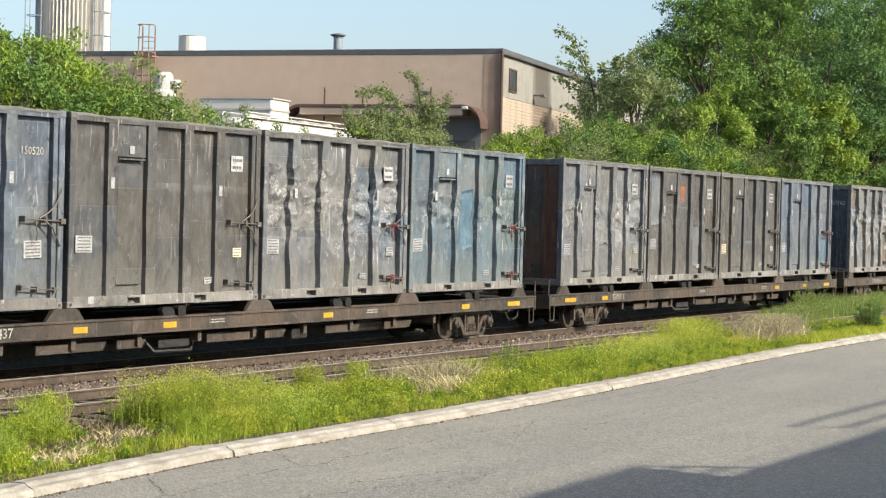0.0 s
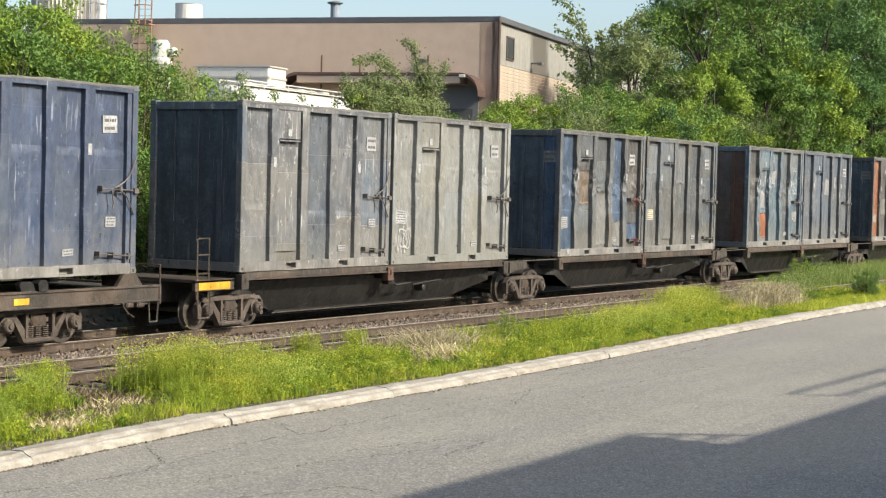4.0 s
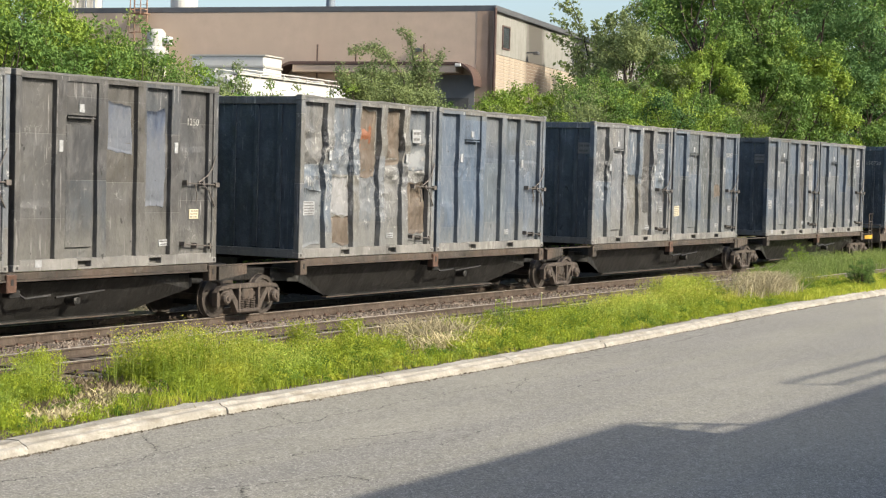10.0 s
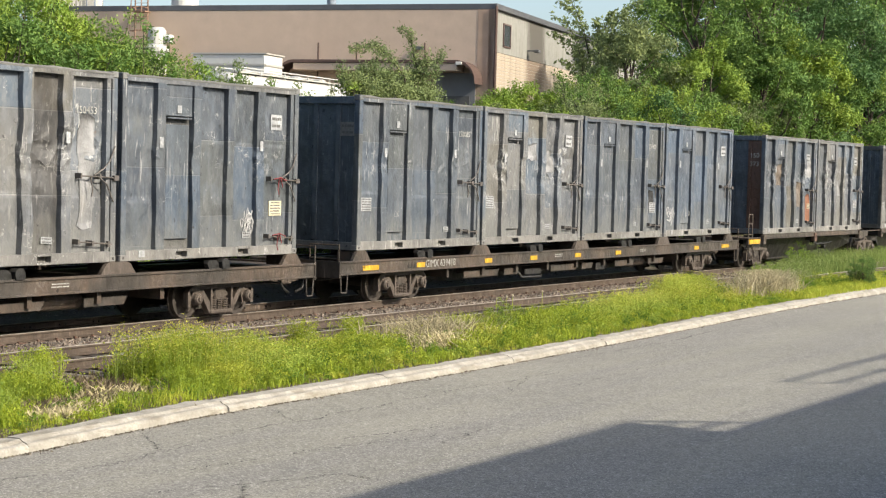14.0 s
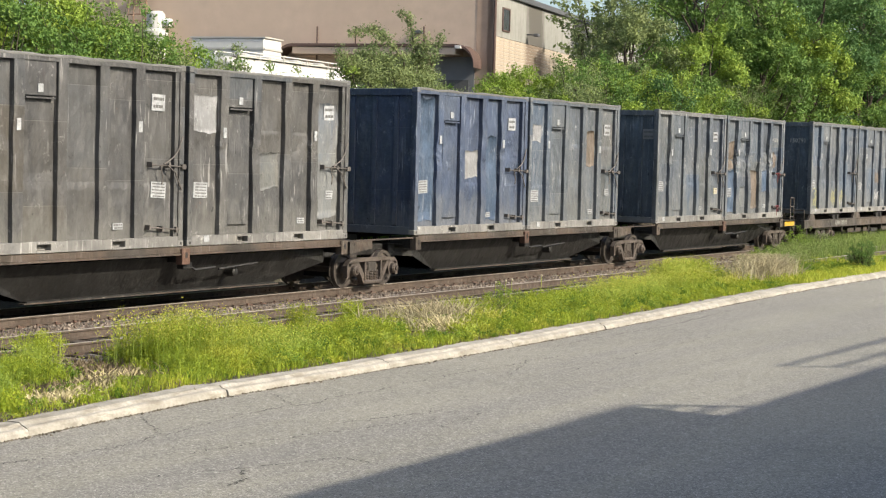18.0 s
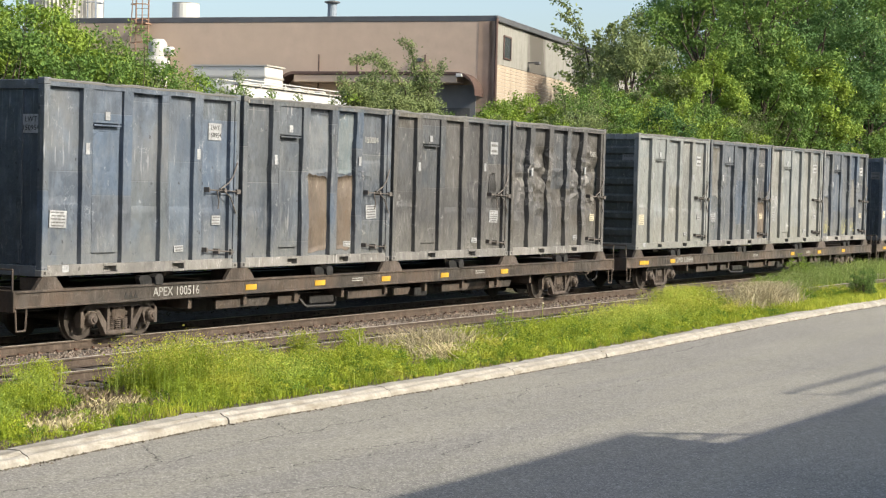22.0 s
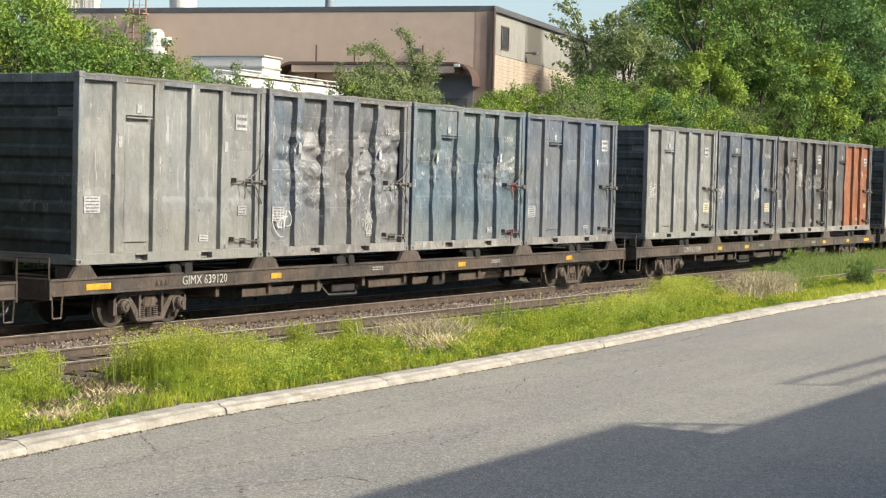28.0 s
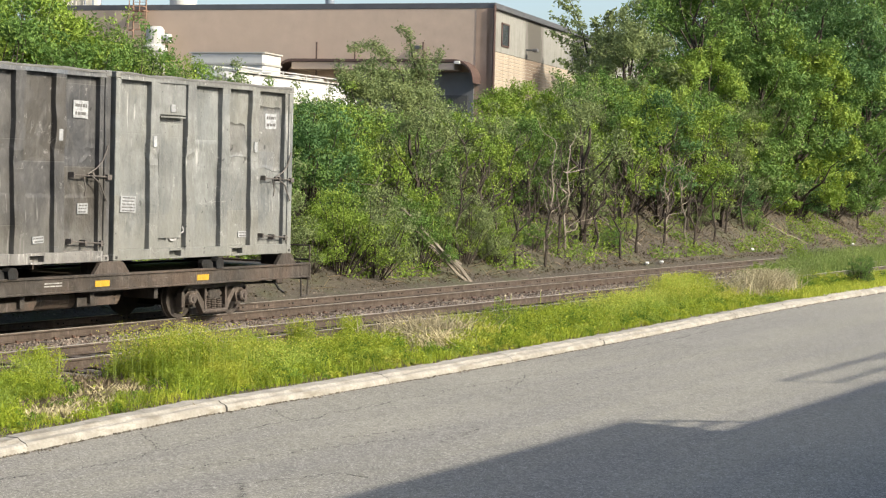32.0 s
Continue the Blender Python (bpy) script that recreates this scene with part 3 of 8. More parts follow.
        fs += [tuple(range(m)), tuple(n * m + k for k in range(m - 1, -1, -1))]
        part("kerb_stone", mesh_of("kerb_stone", vs, fs), CONCRETE, kerb)


def build_tracks():
    for mid, name, label in ((TRACK, "railway_track", "brown steel rails on worn wooden ties in ballast"), (20.85, "siding_track", "rusty siding rails half hidden by weeds")):
        track = tagged(empty(name), label, "railway track", kind="structure")
        for side in (-0.752, 0.752):
            y = mid + side
            g = Geo()
            prof = [(-0.075, 0.115), (-0.075, 0.125), (-0.012, 0.145), (-0.012, 0.24), (-0.036, 0.255), (-0.036, 0.283), (0.036, 0.283), (0.036, 0.255), (0.012, 0.24), (0.012, 0.145), (0.075, 0.125), (0.075, 0.115)]
            n = len(prof)
            vs = [(x, y + a, z) for x in (-720, 1000) for a, z in prof]
            g.add(vs, [(k, k + n, (k + 1) % n + n, (k + 1) % n) for k in range(n)])
            part("rail", g, RAILSIDE, track)
            part("rail_head", Geo().box(-720, 1000, y - 0.03, y + 0.03, 0.282, RAILTOP), RAILHEAD, track, "worn bright running surface")
        tie = Geo().box(-0.115, 0.115, -1.3, 1.3, -0.06, 0.1, 0.012).mesh("tie")
        r = random.Random(3)
        for i in range(150):
            x = 14 + i * 0.52
            part("tie", tie, TIEWOOD, track, at=pose(x + r.uniform(-0.03, 0.03), mid, r.uniform(-0.01, 0.008), 0, 0, r.uniform(-1, 1)))
        # tie plates and bolts show along the near rails
        plate = Geo().box(-0.09, 0.09, -0.15, 0.15, 0.1, 0.118).box(-0.07, -0.03, -0.12, -0.08, 0.118, 0.15).box(0.03, 0.07, 0.08, 0.12, 0.118, 0.15).mesh("tie_plate")
        for i in range(120):
            part("tie_plate", plate, RUSTSTEEL, track, at=pose(14 + i * 0.52, mid - 0.752, 0))
        if mid == TRACK:
            bolt = Geo()
            for k in (0.0, 0.17):
                bolt.turned([(0, 0.02), (-0.03, 0.02), (-0.035, 0.01)], 6, (k, -0.012, 0.2))
            bm = bolt.mesh("rail_bolt")
            for i in range(70):
                part("rail_bolt", bm, BLACK, track, at=pose(14.2 + i * 1.04, mid + 0.752, 0))
    # ballast bed and loose stones
    g = Geo()
    for y0, y1, z in ((19.35, 22.6, 0.07), (22.6, 26.9, 0.075)):
        vs, nx = [], 260
        ys = [y0 + (y1 - y0) * k / 8 for k in range(9)]
        for i in range(nx + 1):
            x = 8 + i * 0.4
            for y in ys:
                vs.append((x, y, z + 0.025 * noise.noise(Vector((x * 1.7, y * 2.1, 0)))))
        g.add(vs, [(i * 9 + k, (i + 1) * 9 + k, (i + 1) * 9 + k + 1, i * 9 + k + 1) for i in range(nx) for k in range(8)])
    g.box(-720, 8, 19.35, 26.9, -0.05, 0.075).box(112, 1000, 19.35, 26.9, -0.05, 0.075)
    tagged(part("ballast", g, GRAVEL), "grey-brown stone ballast bed under the rails", "ballast", kind="structure")
    r = np.random.RandomState(4)
    n = 26000
    x = 15 + 75 * r.rand(n) ** 1.4
    y = np.where(r.rand(n) < 0.75, 21.7 + 2.1 * r.rand(n), 25.6 + 2.0 * r.rand(n))
    base = np.array([(1, 0, -0.3), (-0.5, 0.85, -0.2), (-0.5, -0.85, -0.35), (0.1, 0.1, 0.8)])
    sz = 0.02 + 0.035 * r.rand(n) ** 2
    V = np.empty((n, 4, 3))
    ang = r.rand(n) * 6.28
    ca, sa = np.cos(ang), np.sin(ang)
    for k in range(4):
        b = base[k] + 0.35 * (r.rand(n, 3) - 0.5)
        V[:, k, 0] = x + sz * (b[:, 0] * ca - b[:, 1] * sa)
        V[:, k, 1] = y + sz * (b[:, 0] * sa + b[:, 1] * ca)
        V[:, k, 2] = 0.095 + sz * b[:, 2] + 0.012 * r.rand(n) + np.where(y > 26.8, (y - 26.8) * 0.2, 0)
    idx = (np.arange(n) * 4)[:, None]
    F = np.concatenate([idx + np.array(q) for q in ((0, 1, 3), (1, 2, 3), (2, 0, 3))], axis=1).reshape(-1, 3)
    tagged(part("ballast_stones", mesh_of("ballast_stones", V.reshape(-1, 3).tolist(), F.tolist()), STONE), "loose angular grey ballast stones between the tracks", "stones", kind="stuff")


build_ground()
build_road()
build_tracks()


# ---- the street side behind the camera, which shades the road ----
def build_houses():
    for x0, x1, y1, ridge in ((-30, 24.4, -2.65, 11.5), (24.4, 75, -4.08, 11.0)):
        house = tagged(empty("house"), "plain pale sided house across the road", "house")
        e, d = 8.25, 11.0
        part("wall", Geo().box(x0 + 0.4, x1 - 0.4, y1 - d, y1 - 0.5, -0.1, e - 0.15), HOUSEWALL, house)
        part("roof", Geo().add([(x, y, z) for x in (x0, x1) for y, z in ((y1, e), (y1, e - 0.2), (y1 - d - 0.5, e - 0.2), (y1 - d - 0.5, e), (y1 - d / 2, ridge))], [(0, 1, 2, 3, 4), (9, 8, 7, 6, 5), (0, 5, 6, 1), (1, 6, 7, 2), (2, 7, 8, 3), (3, 8, 9, 4), (4, 9, 5, 0)]), FASCIA, house)
    # railings with raking end posts
    short = tagged(empty("roof_railing", pose(0, -4.2, 8.2)), "short metal railing at the end of the house roof", "railing")
    for z in (0.35, 0.68, 1.0):
        part("rail", Geo().rod((22.3, 0, z), (25.7 - 0.95 * z, 0, z), 0.05, 6), FASCIA, short)
    part("post", Geo().rod((25.7, 0, 0), (24.72, 0, 1.0), 0.055, 6), FASCIA, short)
    rail = tagged(empty("roof_railing", pose(0, -4.2, 8.2)), "thin metal railing along the house roof edge", "railing")
    for z in (0.5, 1.0):
        part("rail", Geo().rod((32.0 - 0.85 * z, 0, z), (52, 0, z), 0.05, 6), FASCIA, rail)
    for x in (32.0, 34.6, 37.2, 39.8):
        part("post", Geo().rod((x, 0, 0), (x - 0.85, 0, 1.0), 0.045, 6), FASCIA, rail)


build_houses()


# ---- the factory behind the bank ----
def build_factory():
    """Local x along the street wall, y along the loading wall, away from the corner."""
    m = pose(87.62, 48.19, 0, 0, 0, 12)
    fac = tagged(empty("factory_building", m), "tan stucco factory with a grey roof edge and a loading dock", "building")
    B, H = 4.5, 13.14
    part("loading_wall", Geo().box(0.02, 0.3, 0.95, 27.5, B, H - 0.29), STUCCO, fac)
    part("back_wall", Geo().box(0.3, 60, 27.2, 27.5, B, H - 0.5).box(59.7, 60, 0.3, 27.2, B, H - 0.5), STUCCO, fac)
    part("street_wall_upper", Geo().box(0.6, 60, 0.0, 0.28, 10.5, H - 0.25), SIDING_MAT, fac, "stained pale metal siding")
    part("corner_pilaster", Geo().box(0.005, 0.05, 0.0, 0.95, B, H - 0.29).box(0.005, 0.6, -0.03, 0.3, B, H - 0.25), PILASTER, fac)
    part("downpipe", Geo().rod((-0.02, -0.14, B), (-0.02, -0.14, H - 0.1), 0.09, 8), BROWN, fac)
    part("roof", Geo().box(0.1, 59.9, 0.1, 27.3, H - 0.55, H - 0.3), FASCIA, fac)
    part("roof_edge", Geo().box(0.0, 0.14, -0.15, 27.7, H - 0.28, H + 0.04, 0.02).box(-0.05, 60.2, -0.2, 0.0, H - 0.28, H + 0.04, 0.02), FASCIA, fac)
    # courses of cream brick below the siding
    course = Geo().box(0.6, 60, 0.02, 0.28, 0.0, 0.185, 0.012).mesh("brick_course")
    for i in range(30):
        part("brick_course", course, BRICK, fac, at=pose(0, 0, B + 0.2 * i))
    part("brick_backing", Geo().box(0.6, 60, 0.04, 0.26, B, 10.49), HOUSEWALL, fac)
    w = part("window", Geo().box(1.9, 3.25, -0.04, 0.0, 10.95, 12.15), WINDOWDARK, fac)
    part("window_frame", Geo().box(1.82, 1.9, -0.07, 0.0, 10.87, 12.23).box(3.25, 3.33, -0.07, 0, 10.87, 12.23).box(1.9, 3.25, -0.07, 0, 10.87, 10.95).box(1.9, 3.25, -0.07, 0, 12.15, 12.23), BROWN, w)
    part("wall_lamp", Geo().box(7.1, 7.25, -0.5, 0, 11.0, 11.08).box(6.95, 7.4, -0.75, -0.45, 10.92, 11.1, 0.03), FASCIA, fac)
    # loading dock: canopy, curved brown end brackets, flat dark slabs for the shaded openings
    part("dock_canopy", Geo().box(-1.5, 0.0, 1.7, 11.6, 9.72, 9.9, 0.02), BROWN, fac)
    part("canopy_soffit", Geo().box(-1.42, 0.0, 1.7, 11.6, 9.3, 9.71, 0.02), STUCCO, fac)
    for sgn, y0 in ((1, 1.75), (-1, 11.55)):
        pts = [(y0 - sgn * 1.15 * math.sin(a), 8.75 + 1.15 * math.cos(a)) for a in [i * math.pi / 2 / 9 for i in range(10)]]
        g = Geo()
        for a, b in zip(pts, pts[1:]):
            g.add([(x, y, z) for x in (-1.5, 0.0) for y, z in (a, b, (b[0], b[1] - 0.16), (a[0], a[1] - 0.16))], [(0, 1, 2, 3), (7, 6, 5, 4), (0, 4, 5, 1), (3, 2, 6, 7)])
        part("canopy_end", g, BROWN, fac)
    part("shutter", Geo().box(-0.06, 0.02, 1.0, 3.4, B, 9.25).box(-0.06, 0.02, 4.6, 8.2, B, 9.25), DARKOPEN, fac)
    part("dock_opening", Geo().box(-0.1, 0.0, 1.3, 3.1, B, 7.95), INK, fac)
    for y in (10.52, 8.13, 3.98):
        part("vent_pipe", Geo().rod((-0.3, y, 9.0), (-0.3, y, 10.95), 0.05, 6), BROWN, fac)
    part("floodlight", Geo().box(-0.3, 0, 4.1, 4.6, 10.55, 10.75, 0.02), FASCIA, fac)
    part("floodlight", Geo().box(-1.6, -1.3, 1.35, 1.7, 9.62, 9.8, 0.02), WHITEMETAL, fac)
    # on the roof
    st = tagged(empty("roof_vent", m @ pose(0.8, 10.2, H - 0.3)), "grey steel exhaust stack with a flat cap", "vent")
    part("stack", Geo().turned([(0, 0.33), (0.22, 0.33), (0.24, 0.27), (1.15, 0.27)], 16, axis="Z"), BLUESTEEL, st)
    part("cap", Geo().turned([(1.15, 0.3), (1.22, 0.46), (1.28, 0.46), (1.36, 0.1)], 16, axis="Z"), FASCIA, st)
    tk = tagged(empty("roof_tank", m @ pose(1.2, 19.9, H - 0.3)), "squat white cylindrical tank on the roof", "tank")
    part("shell", Geo().turned([(0, 0.82), (1.22, 0.82), (1.25, 0.78)], 24, axis="Z"), WHITEMETAL, tk)
    part("lid", Geo().turned([(1.25, 0.8), (1.3, 0.84), (1.34, 0.3)], 24, axis="Z"), WHITEMETAL, tk)
    ld = tagged(empty("roof_ladder", m @ pose(-0.35, 22.0, 0)), "rusty caged ladder climbing over the roof edge", "ladder")
    for dy in (-0.42, 0.42):
        part("rail", Geo().rod((0, dy, B), (0, dy * 1.0, 14.6), 0.05, 5), RUSTPIPE, ld)
        part("hoop_bar", Geo().rod((-0.75, dy * 0.9, 11.6), (-0.6, dy * 0.75, 14.7), 0.035, 5), RUSTPIPE, ld)
    for z in (11.6, 12.2, 13.0, 13.9, 14.65):
        part("hoop", Geo().path([(0, -0.42, z), (-0.5, -0.5, z), (-0.78, 0, z), (-0.5, 0.5, z), (0, 0.42, z)], 0.035), RUSTPIPE, ld)
    for i in range(24):
        part("rung", Geo().rod((0, -0.42, B + 0.4 * i), (0, 0.42, B + 0.4 * i), 0.02, 4), RUSTPIPE, ld)
    part("platform", Geo().box(-0.5, 0.3, -0.5, 0.5, 12.74, 12.8), RUSTPIPE, ld)
    # corrugated silos with caged ladders behind
    for sx, sy, r, h in ((6, 27.9, 2.3, 26), (-6.5, 34.5, 1.9, 25)):
        si = tagged(empty("silo", m @ pose(sx, sy + 3, 4.45)), "tall pale corrugated steel silo with caged ladders", "silo")
        n = 56
        g = Geo()
        vs = []
        for i in range(n * 2):
            t = math.pi * i / n
            rr = r + (0.09 if i % 2 else -0.09)
            vs += [(rr * math.cos(t), rr * math.sin(t), 0), (rr * math.cos(t), rr * math.sin(t), h)]
        k = n * 2
        g.add(vs, [(2 * i, 2 * ((i + 1) % k), 2 * ((i + 1) % k) + 1, 2 * i + 1) for i in range(k)] + [tuple(2 * i + 1 for i in range(k))])
        part("shell", g, GALV, si)
        part("cone", Geo().turned([(h, r), (h + 1.4, 0.3)], 24, axis="Z"), GALV, si)
        for a, yy in (((-0.45, -1.9), 6.0), ((-1.75, 1.3), 7.2)):
            cx, cy = a[0] * r / 2.0 - 0.3, a[1] * r / 2.0
            d = math.hypot(cx, cy)
            ux, uy = cx / d, cy / d
            bx, by = ux * (r + 0.2), uy * (r + 0.2)
            lad = empty("ladder", pose(bx, by, 0, 0, 0, math.degrees(math.atan2(uy, ux))), si)
            for dy in (-0.35, 0.35):
                part("stringer", Geo().rod((0, dy, 0.5), (0, dy, h), 0.05, 5), BLUESTEEL, lad)
                part("stringer", Geo().rod((0.75, dy, yy + 1.2), (0.75, dy, h), 0.035, 5), BLUESTEEL, lad)
            for i in range(12):
                z = yy + 1.2 + i * 1.5
                if z < h:
                    part("hoop", Geo().path([(0, -0.45, z), (0.5, -0.5, z), (0.8, 0, z), (0.5, 0.5, z), (0, 0.45, z)], 0.035), BLUESTEEL, lad)
    # white lorries parked in the yard
    rv = tagged(empty("tank_trailer", pose(61.0, 46.9, 4.4, 0, 0, 8)), "long white tank trailer with roof rails in the yard", "trailer")
    part("tank", Geo().turned([(0.0, 0.4), (0.05, 1.05), (0.25, 1.25), (11.5, 1.25), (11.8, 1.0), (11.9, 0.4)], 28, (0, 0, 2.05), "Y"), TANKWHITE, rv, at=pose(0, 0, 0, 0, 0, -90))
    part("roof_walk", Geo().box(0.6, 11.2, -0.5, 0.5, 3.3, 3.36), GALV, rv)
    for y in (-0.6, 0.6):
        part("roof_rail", Geo().path([(0.4, y, 3.2), (0.7, y, 3.52), (10.9, y, 3.52), (11.3, y, 3.2)], 0.03), TANKWHITE, rv)
        for x in (2.5, 4.8, 7.1, 9.4):
            part("rail_post", Geo().rod((x, y, 3.2), (x, y, 3.52), 0.025), TANKWHITE, rv)
    for x in (2.0, 4.5, 7.0, 9.5):
        part("hatch", Geo().turned([(3.3, 0.32), (3.46, 0.32), (3.5, 0.2)], 14, (x, 0, 0), "Z"), GALV, rv)
    part("chassis", Geo().box(0.3, 11.6, -0.6, 0.6, 0.5, 0.85), BLACK, rv)
    for x in (1.2, 9.2, 10.5):
        for y in (-1.05, 1.05):
            part("wheel", Geo().turned([(-0.15, 0.2), (-0.15, 0.5), (0.15, 0.5), (0.15, 0.2)], 18, (x, y, 0.5)), BLACK, rv)
    bx = tagged(empty("box_trailer", m @ pose(-2.8, 14.8, 5.75, 0, 0, 90)), "white box trailer with ribbed sides in the yard", "trailer")
    part("box", Geo().box(-2.6, 1.9, -1.25, 1.25, 1.2, 4.25, 0.05), WHITEMETAL, bx)
    for i in range(3):
        part("side_rib", Geo().box(-2.6, 1.9, 1.25, 1.31, 2.4 + i * 0.6, 2.52 + i * 0.6), GALV, bx)
        part("end_rib", Geo().box(-2.66, -2.6, -1.25, 1.25, 2.4 + i * 0.6, 2.52 + i * 0.6), GALV, bx)
    part("roof_cap", Geo().box(-2.7, 2.0, -1.3, 1.3, 4.25, 4.33), GALV, bx)
    part("chassis", Geo().box(-2.5, 1.8, -0.5, 0.5, 0.6, 1.2), BLACK, bx)
    for x in (-1.8, 0.4, 1.3):
        for y in (-1.0, 1.0):
            part("wheel", Geo().turned([(-0.15, 0.2), (-0.15, 0.5), (0.15, 0.5), (0.15, 0.2)], 18, (x, y, -0.45)), BLACK, bx)
    du = tagged(empty("duct_blower", m @ pose(-0.8, 20.7, 0)), "white ducted blower on the loading wall", "blower")
    part("drum", Geo().turned([(9.0, 0.62), (10.2, 0.62), (10.35, 0.75), (10.6, 0.75), (10.75, 0.55), (11.6, 0.55), (11.8, 0.4)], 18, axis="Z"), TANKWHITE, du)
    part("spout", Geo().rod((0, 0, 11.3), (0, -1.0, 11.1), 0.25, 10), WHITEMETAL, du)
    part("leg", Geo().rod((0, 0, 4.6), (0, 0, 9.0), 0.3, 10), GALV, du)


build_factory()

# ---- the train: shared shapes ----
LONG, WIDE, TALL, PITCH = 6.1, 2.59, 3.77, 6.25
BAYS = ((0.2, 1.08), (1.38, 2.27), (2.57, 3.45), (3.75, 4.53), (4.83, 5.8))
RIBS = ((1.08, 1.38), (2.27, 2.57), (3.45, 3.75), (4.53, 4.83))
Y0 = -WIDE / 2
DEEP = 0.115


def crumple(x, z, level, seed):
    """How badly the side is crushed here, 0 to 1."""
    if level < 1:
        return 0.0
    zc = 2.15 + 0.35 * noise.noise(Vector((x * 0.5, seed * 3.7, 2)))
    tall = (0, 0.3, 0.55, 0.95)[level]
    a = math.exp(-((z - zc) / tall) ** 2)
    b = 0.5 + 1.1 * noise.noise(Vector((x * 0.7, seed * 5.1, z * 0.6)))
    edge = max(0, min(1, (z - 0.4) / 0.5, (3.5 - z) / 0.5))
    return max(0, min(1, a * (0.25 + b))) * edge * (0, 0.4, 0.85, 1.0)[level]


def dent(x, z, level, seed):
    """How far a sheet is pushed in (+) or out (-), away from the crushed zone."""
    p = Vector((x * 1.1, seed * 7.3, z * 0.9))
    edge = max(0, min(1, (z - 0.3) / 0.5, (3.57 - z) / 0.5))
    return (0.026, 0.04, 0.055, 0.085)[level] * (noise.noise(p) * 0.9 + noise.noise(p * 2.1 + Vector((3, 1, 7))) * 0.4) * edge


def fold(x, z, seed):
    """Creased folds in sheet metal, -1 to 1."""
    p = Vector((x * 1.35, seed * 2.2, z * 2.3))
    w = Vector((noise.noise(p * 0.9 + Vector((5, 0, 1))), 0, noise.noise(p * 0.9 + Vector((1, 0, 8))))) * 0.5
    a = 1.0 - 2.0 * noise.voronoi(p + w)[0][0]
    b = 1.0 - 2.0 * noise.voronoi(p * 2.3 + w + Vector((4, 4, 4)))[0][0]
    return 0.8 * a + 0.3 * b


def sheet(x, z, level, seed, bay):
    """Depth of the side sheet at a place, and how scraped it is there."""
    x0, x1 = BAYS[bay]
    c = crumple(x, z, level, seed)
    f = fold(x, z, seed) if c > 0.01 else 0.0
    e = max(0.0, min(1.0, min(x - x0, x1 - x) / 0.13))
    push = dent(x, z, level, seed) + c * (0.05 - (0.0, 0.12, 0.15, 0.22)[level] * f)
    # lower sheets are lapped over the upper ones
    h = 1.25 + 1.3 * ((seed * 0.37 + bay * 0.61) % 1.0)
    push -= 0.016 * max(0.0, min(1.0, (h - z) / 0.012))
    return max(Y0 - 0.02, Y0 + DEEP + 0.012 * level + push * (0.4 + 0.6 * e)), c * max(0.0, min(1.0, 0.35 + f))


def panel_mesh(bay, level, seed):
    x0, x1 = BAYS[bay]
    nx, nz = ((6, 18), (8, 30), (13, 46), (13, 46))[level]
    vs, wear = [], []
    h = 1.25 + 1.3 * ((seed * 0.37 + bay * 0.61) % 1.0)
    zs = sorted([0.215 + 3.43 * j / nz for j in range(nz + 1)] + [h, h - 0.012])
    nz += 2
    for z in zs:
        for i in range(nx + 1):
            x = x0 - 0.02 + (x1 - x0 + 0.04) * i / nx
            y, w = sheet(x, z, level, seed, bay)
            vs.append((x, y, z))
            wear.append(w)
    n = nx + 1
    fs = [(j * n + i, j * n + i + 1, (j + 1) * n + i + 1, (j + 1) * n + i) for j in range(nz) for i in range(nx)]
    me = mesh_of("side_panel", vs, fs, True)
    at = me.attributes.new("wear", "FLOAT", "POINT")
    for k, w in enumerate(wear):
        at.data[k].value = w
    return me


def rib_mesh(k, level, seed):
    x0, x1 = RIBS[k]
    r = random.Random(seed * 17 + k * 3 + level)
    nz = 14 if level < 1 else 26
    vs, wear = [], []
    for j in range(nz + 1):
        z = 0.215 + 3.43 * j / nz
        e = max(0, min(1, (z - 0.3) / 0.5, (3.57 - z) / 0.5))
        amp = (0.014, 0.028, 0.045, 0.06)[level] * e
        c = crumple(x0, z, level, seed // 2 * 3 + k)
        sx = amp * 1.5 * noise.noise(Vector((k * 5.1, seed * 3.3, z * 1.4))) + c * r.uniform(-0.035, 0.035)
        sy = max(-0.02, amp * (0.3 + noise.noise(Vector((k * 2.1 + 9, seed * 1.7, z * 1.3)))) + c * r.uniform(-0.01, 0.06))
        for x, y in ((x0, Y0 + DEEP + 0.05), (x0 + 0.012, Y0 + 0.004), (x0 + 0.02, Y0), (x1 - 0.02, Y0), (x1 - 0.012, Y0 + 0.004), (x1, Y0 + DEEP + 0.05)):
            vs.append((x + sx, y + sy, z))
            wear.append(c)
    fs = [(j * 6 + i, j * 6 + i + 1, (j + 1) * 6 + i + 1, (j + 1) * 6 + i) for j in range(nz) for i in range(5)]
    me = mesh_of("rib", vs, fs)
    at = me.attributes.new("wear", "FLOAT", "POINT")
    for n, w in enumerate(wear):
        at.data[n].value = w
    return me


SHAPE = {}


def shape(key, make):
    if key not in SHAPE:
        SHAPE[key] = make()
    return SHAPE[key]


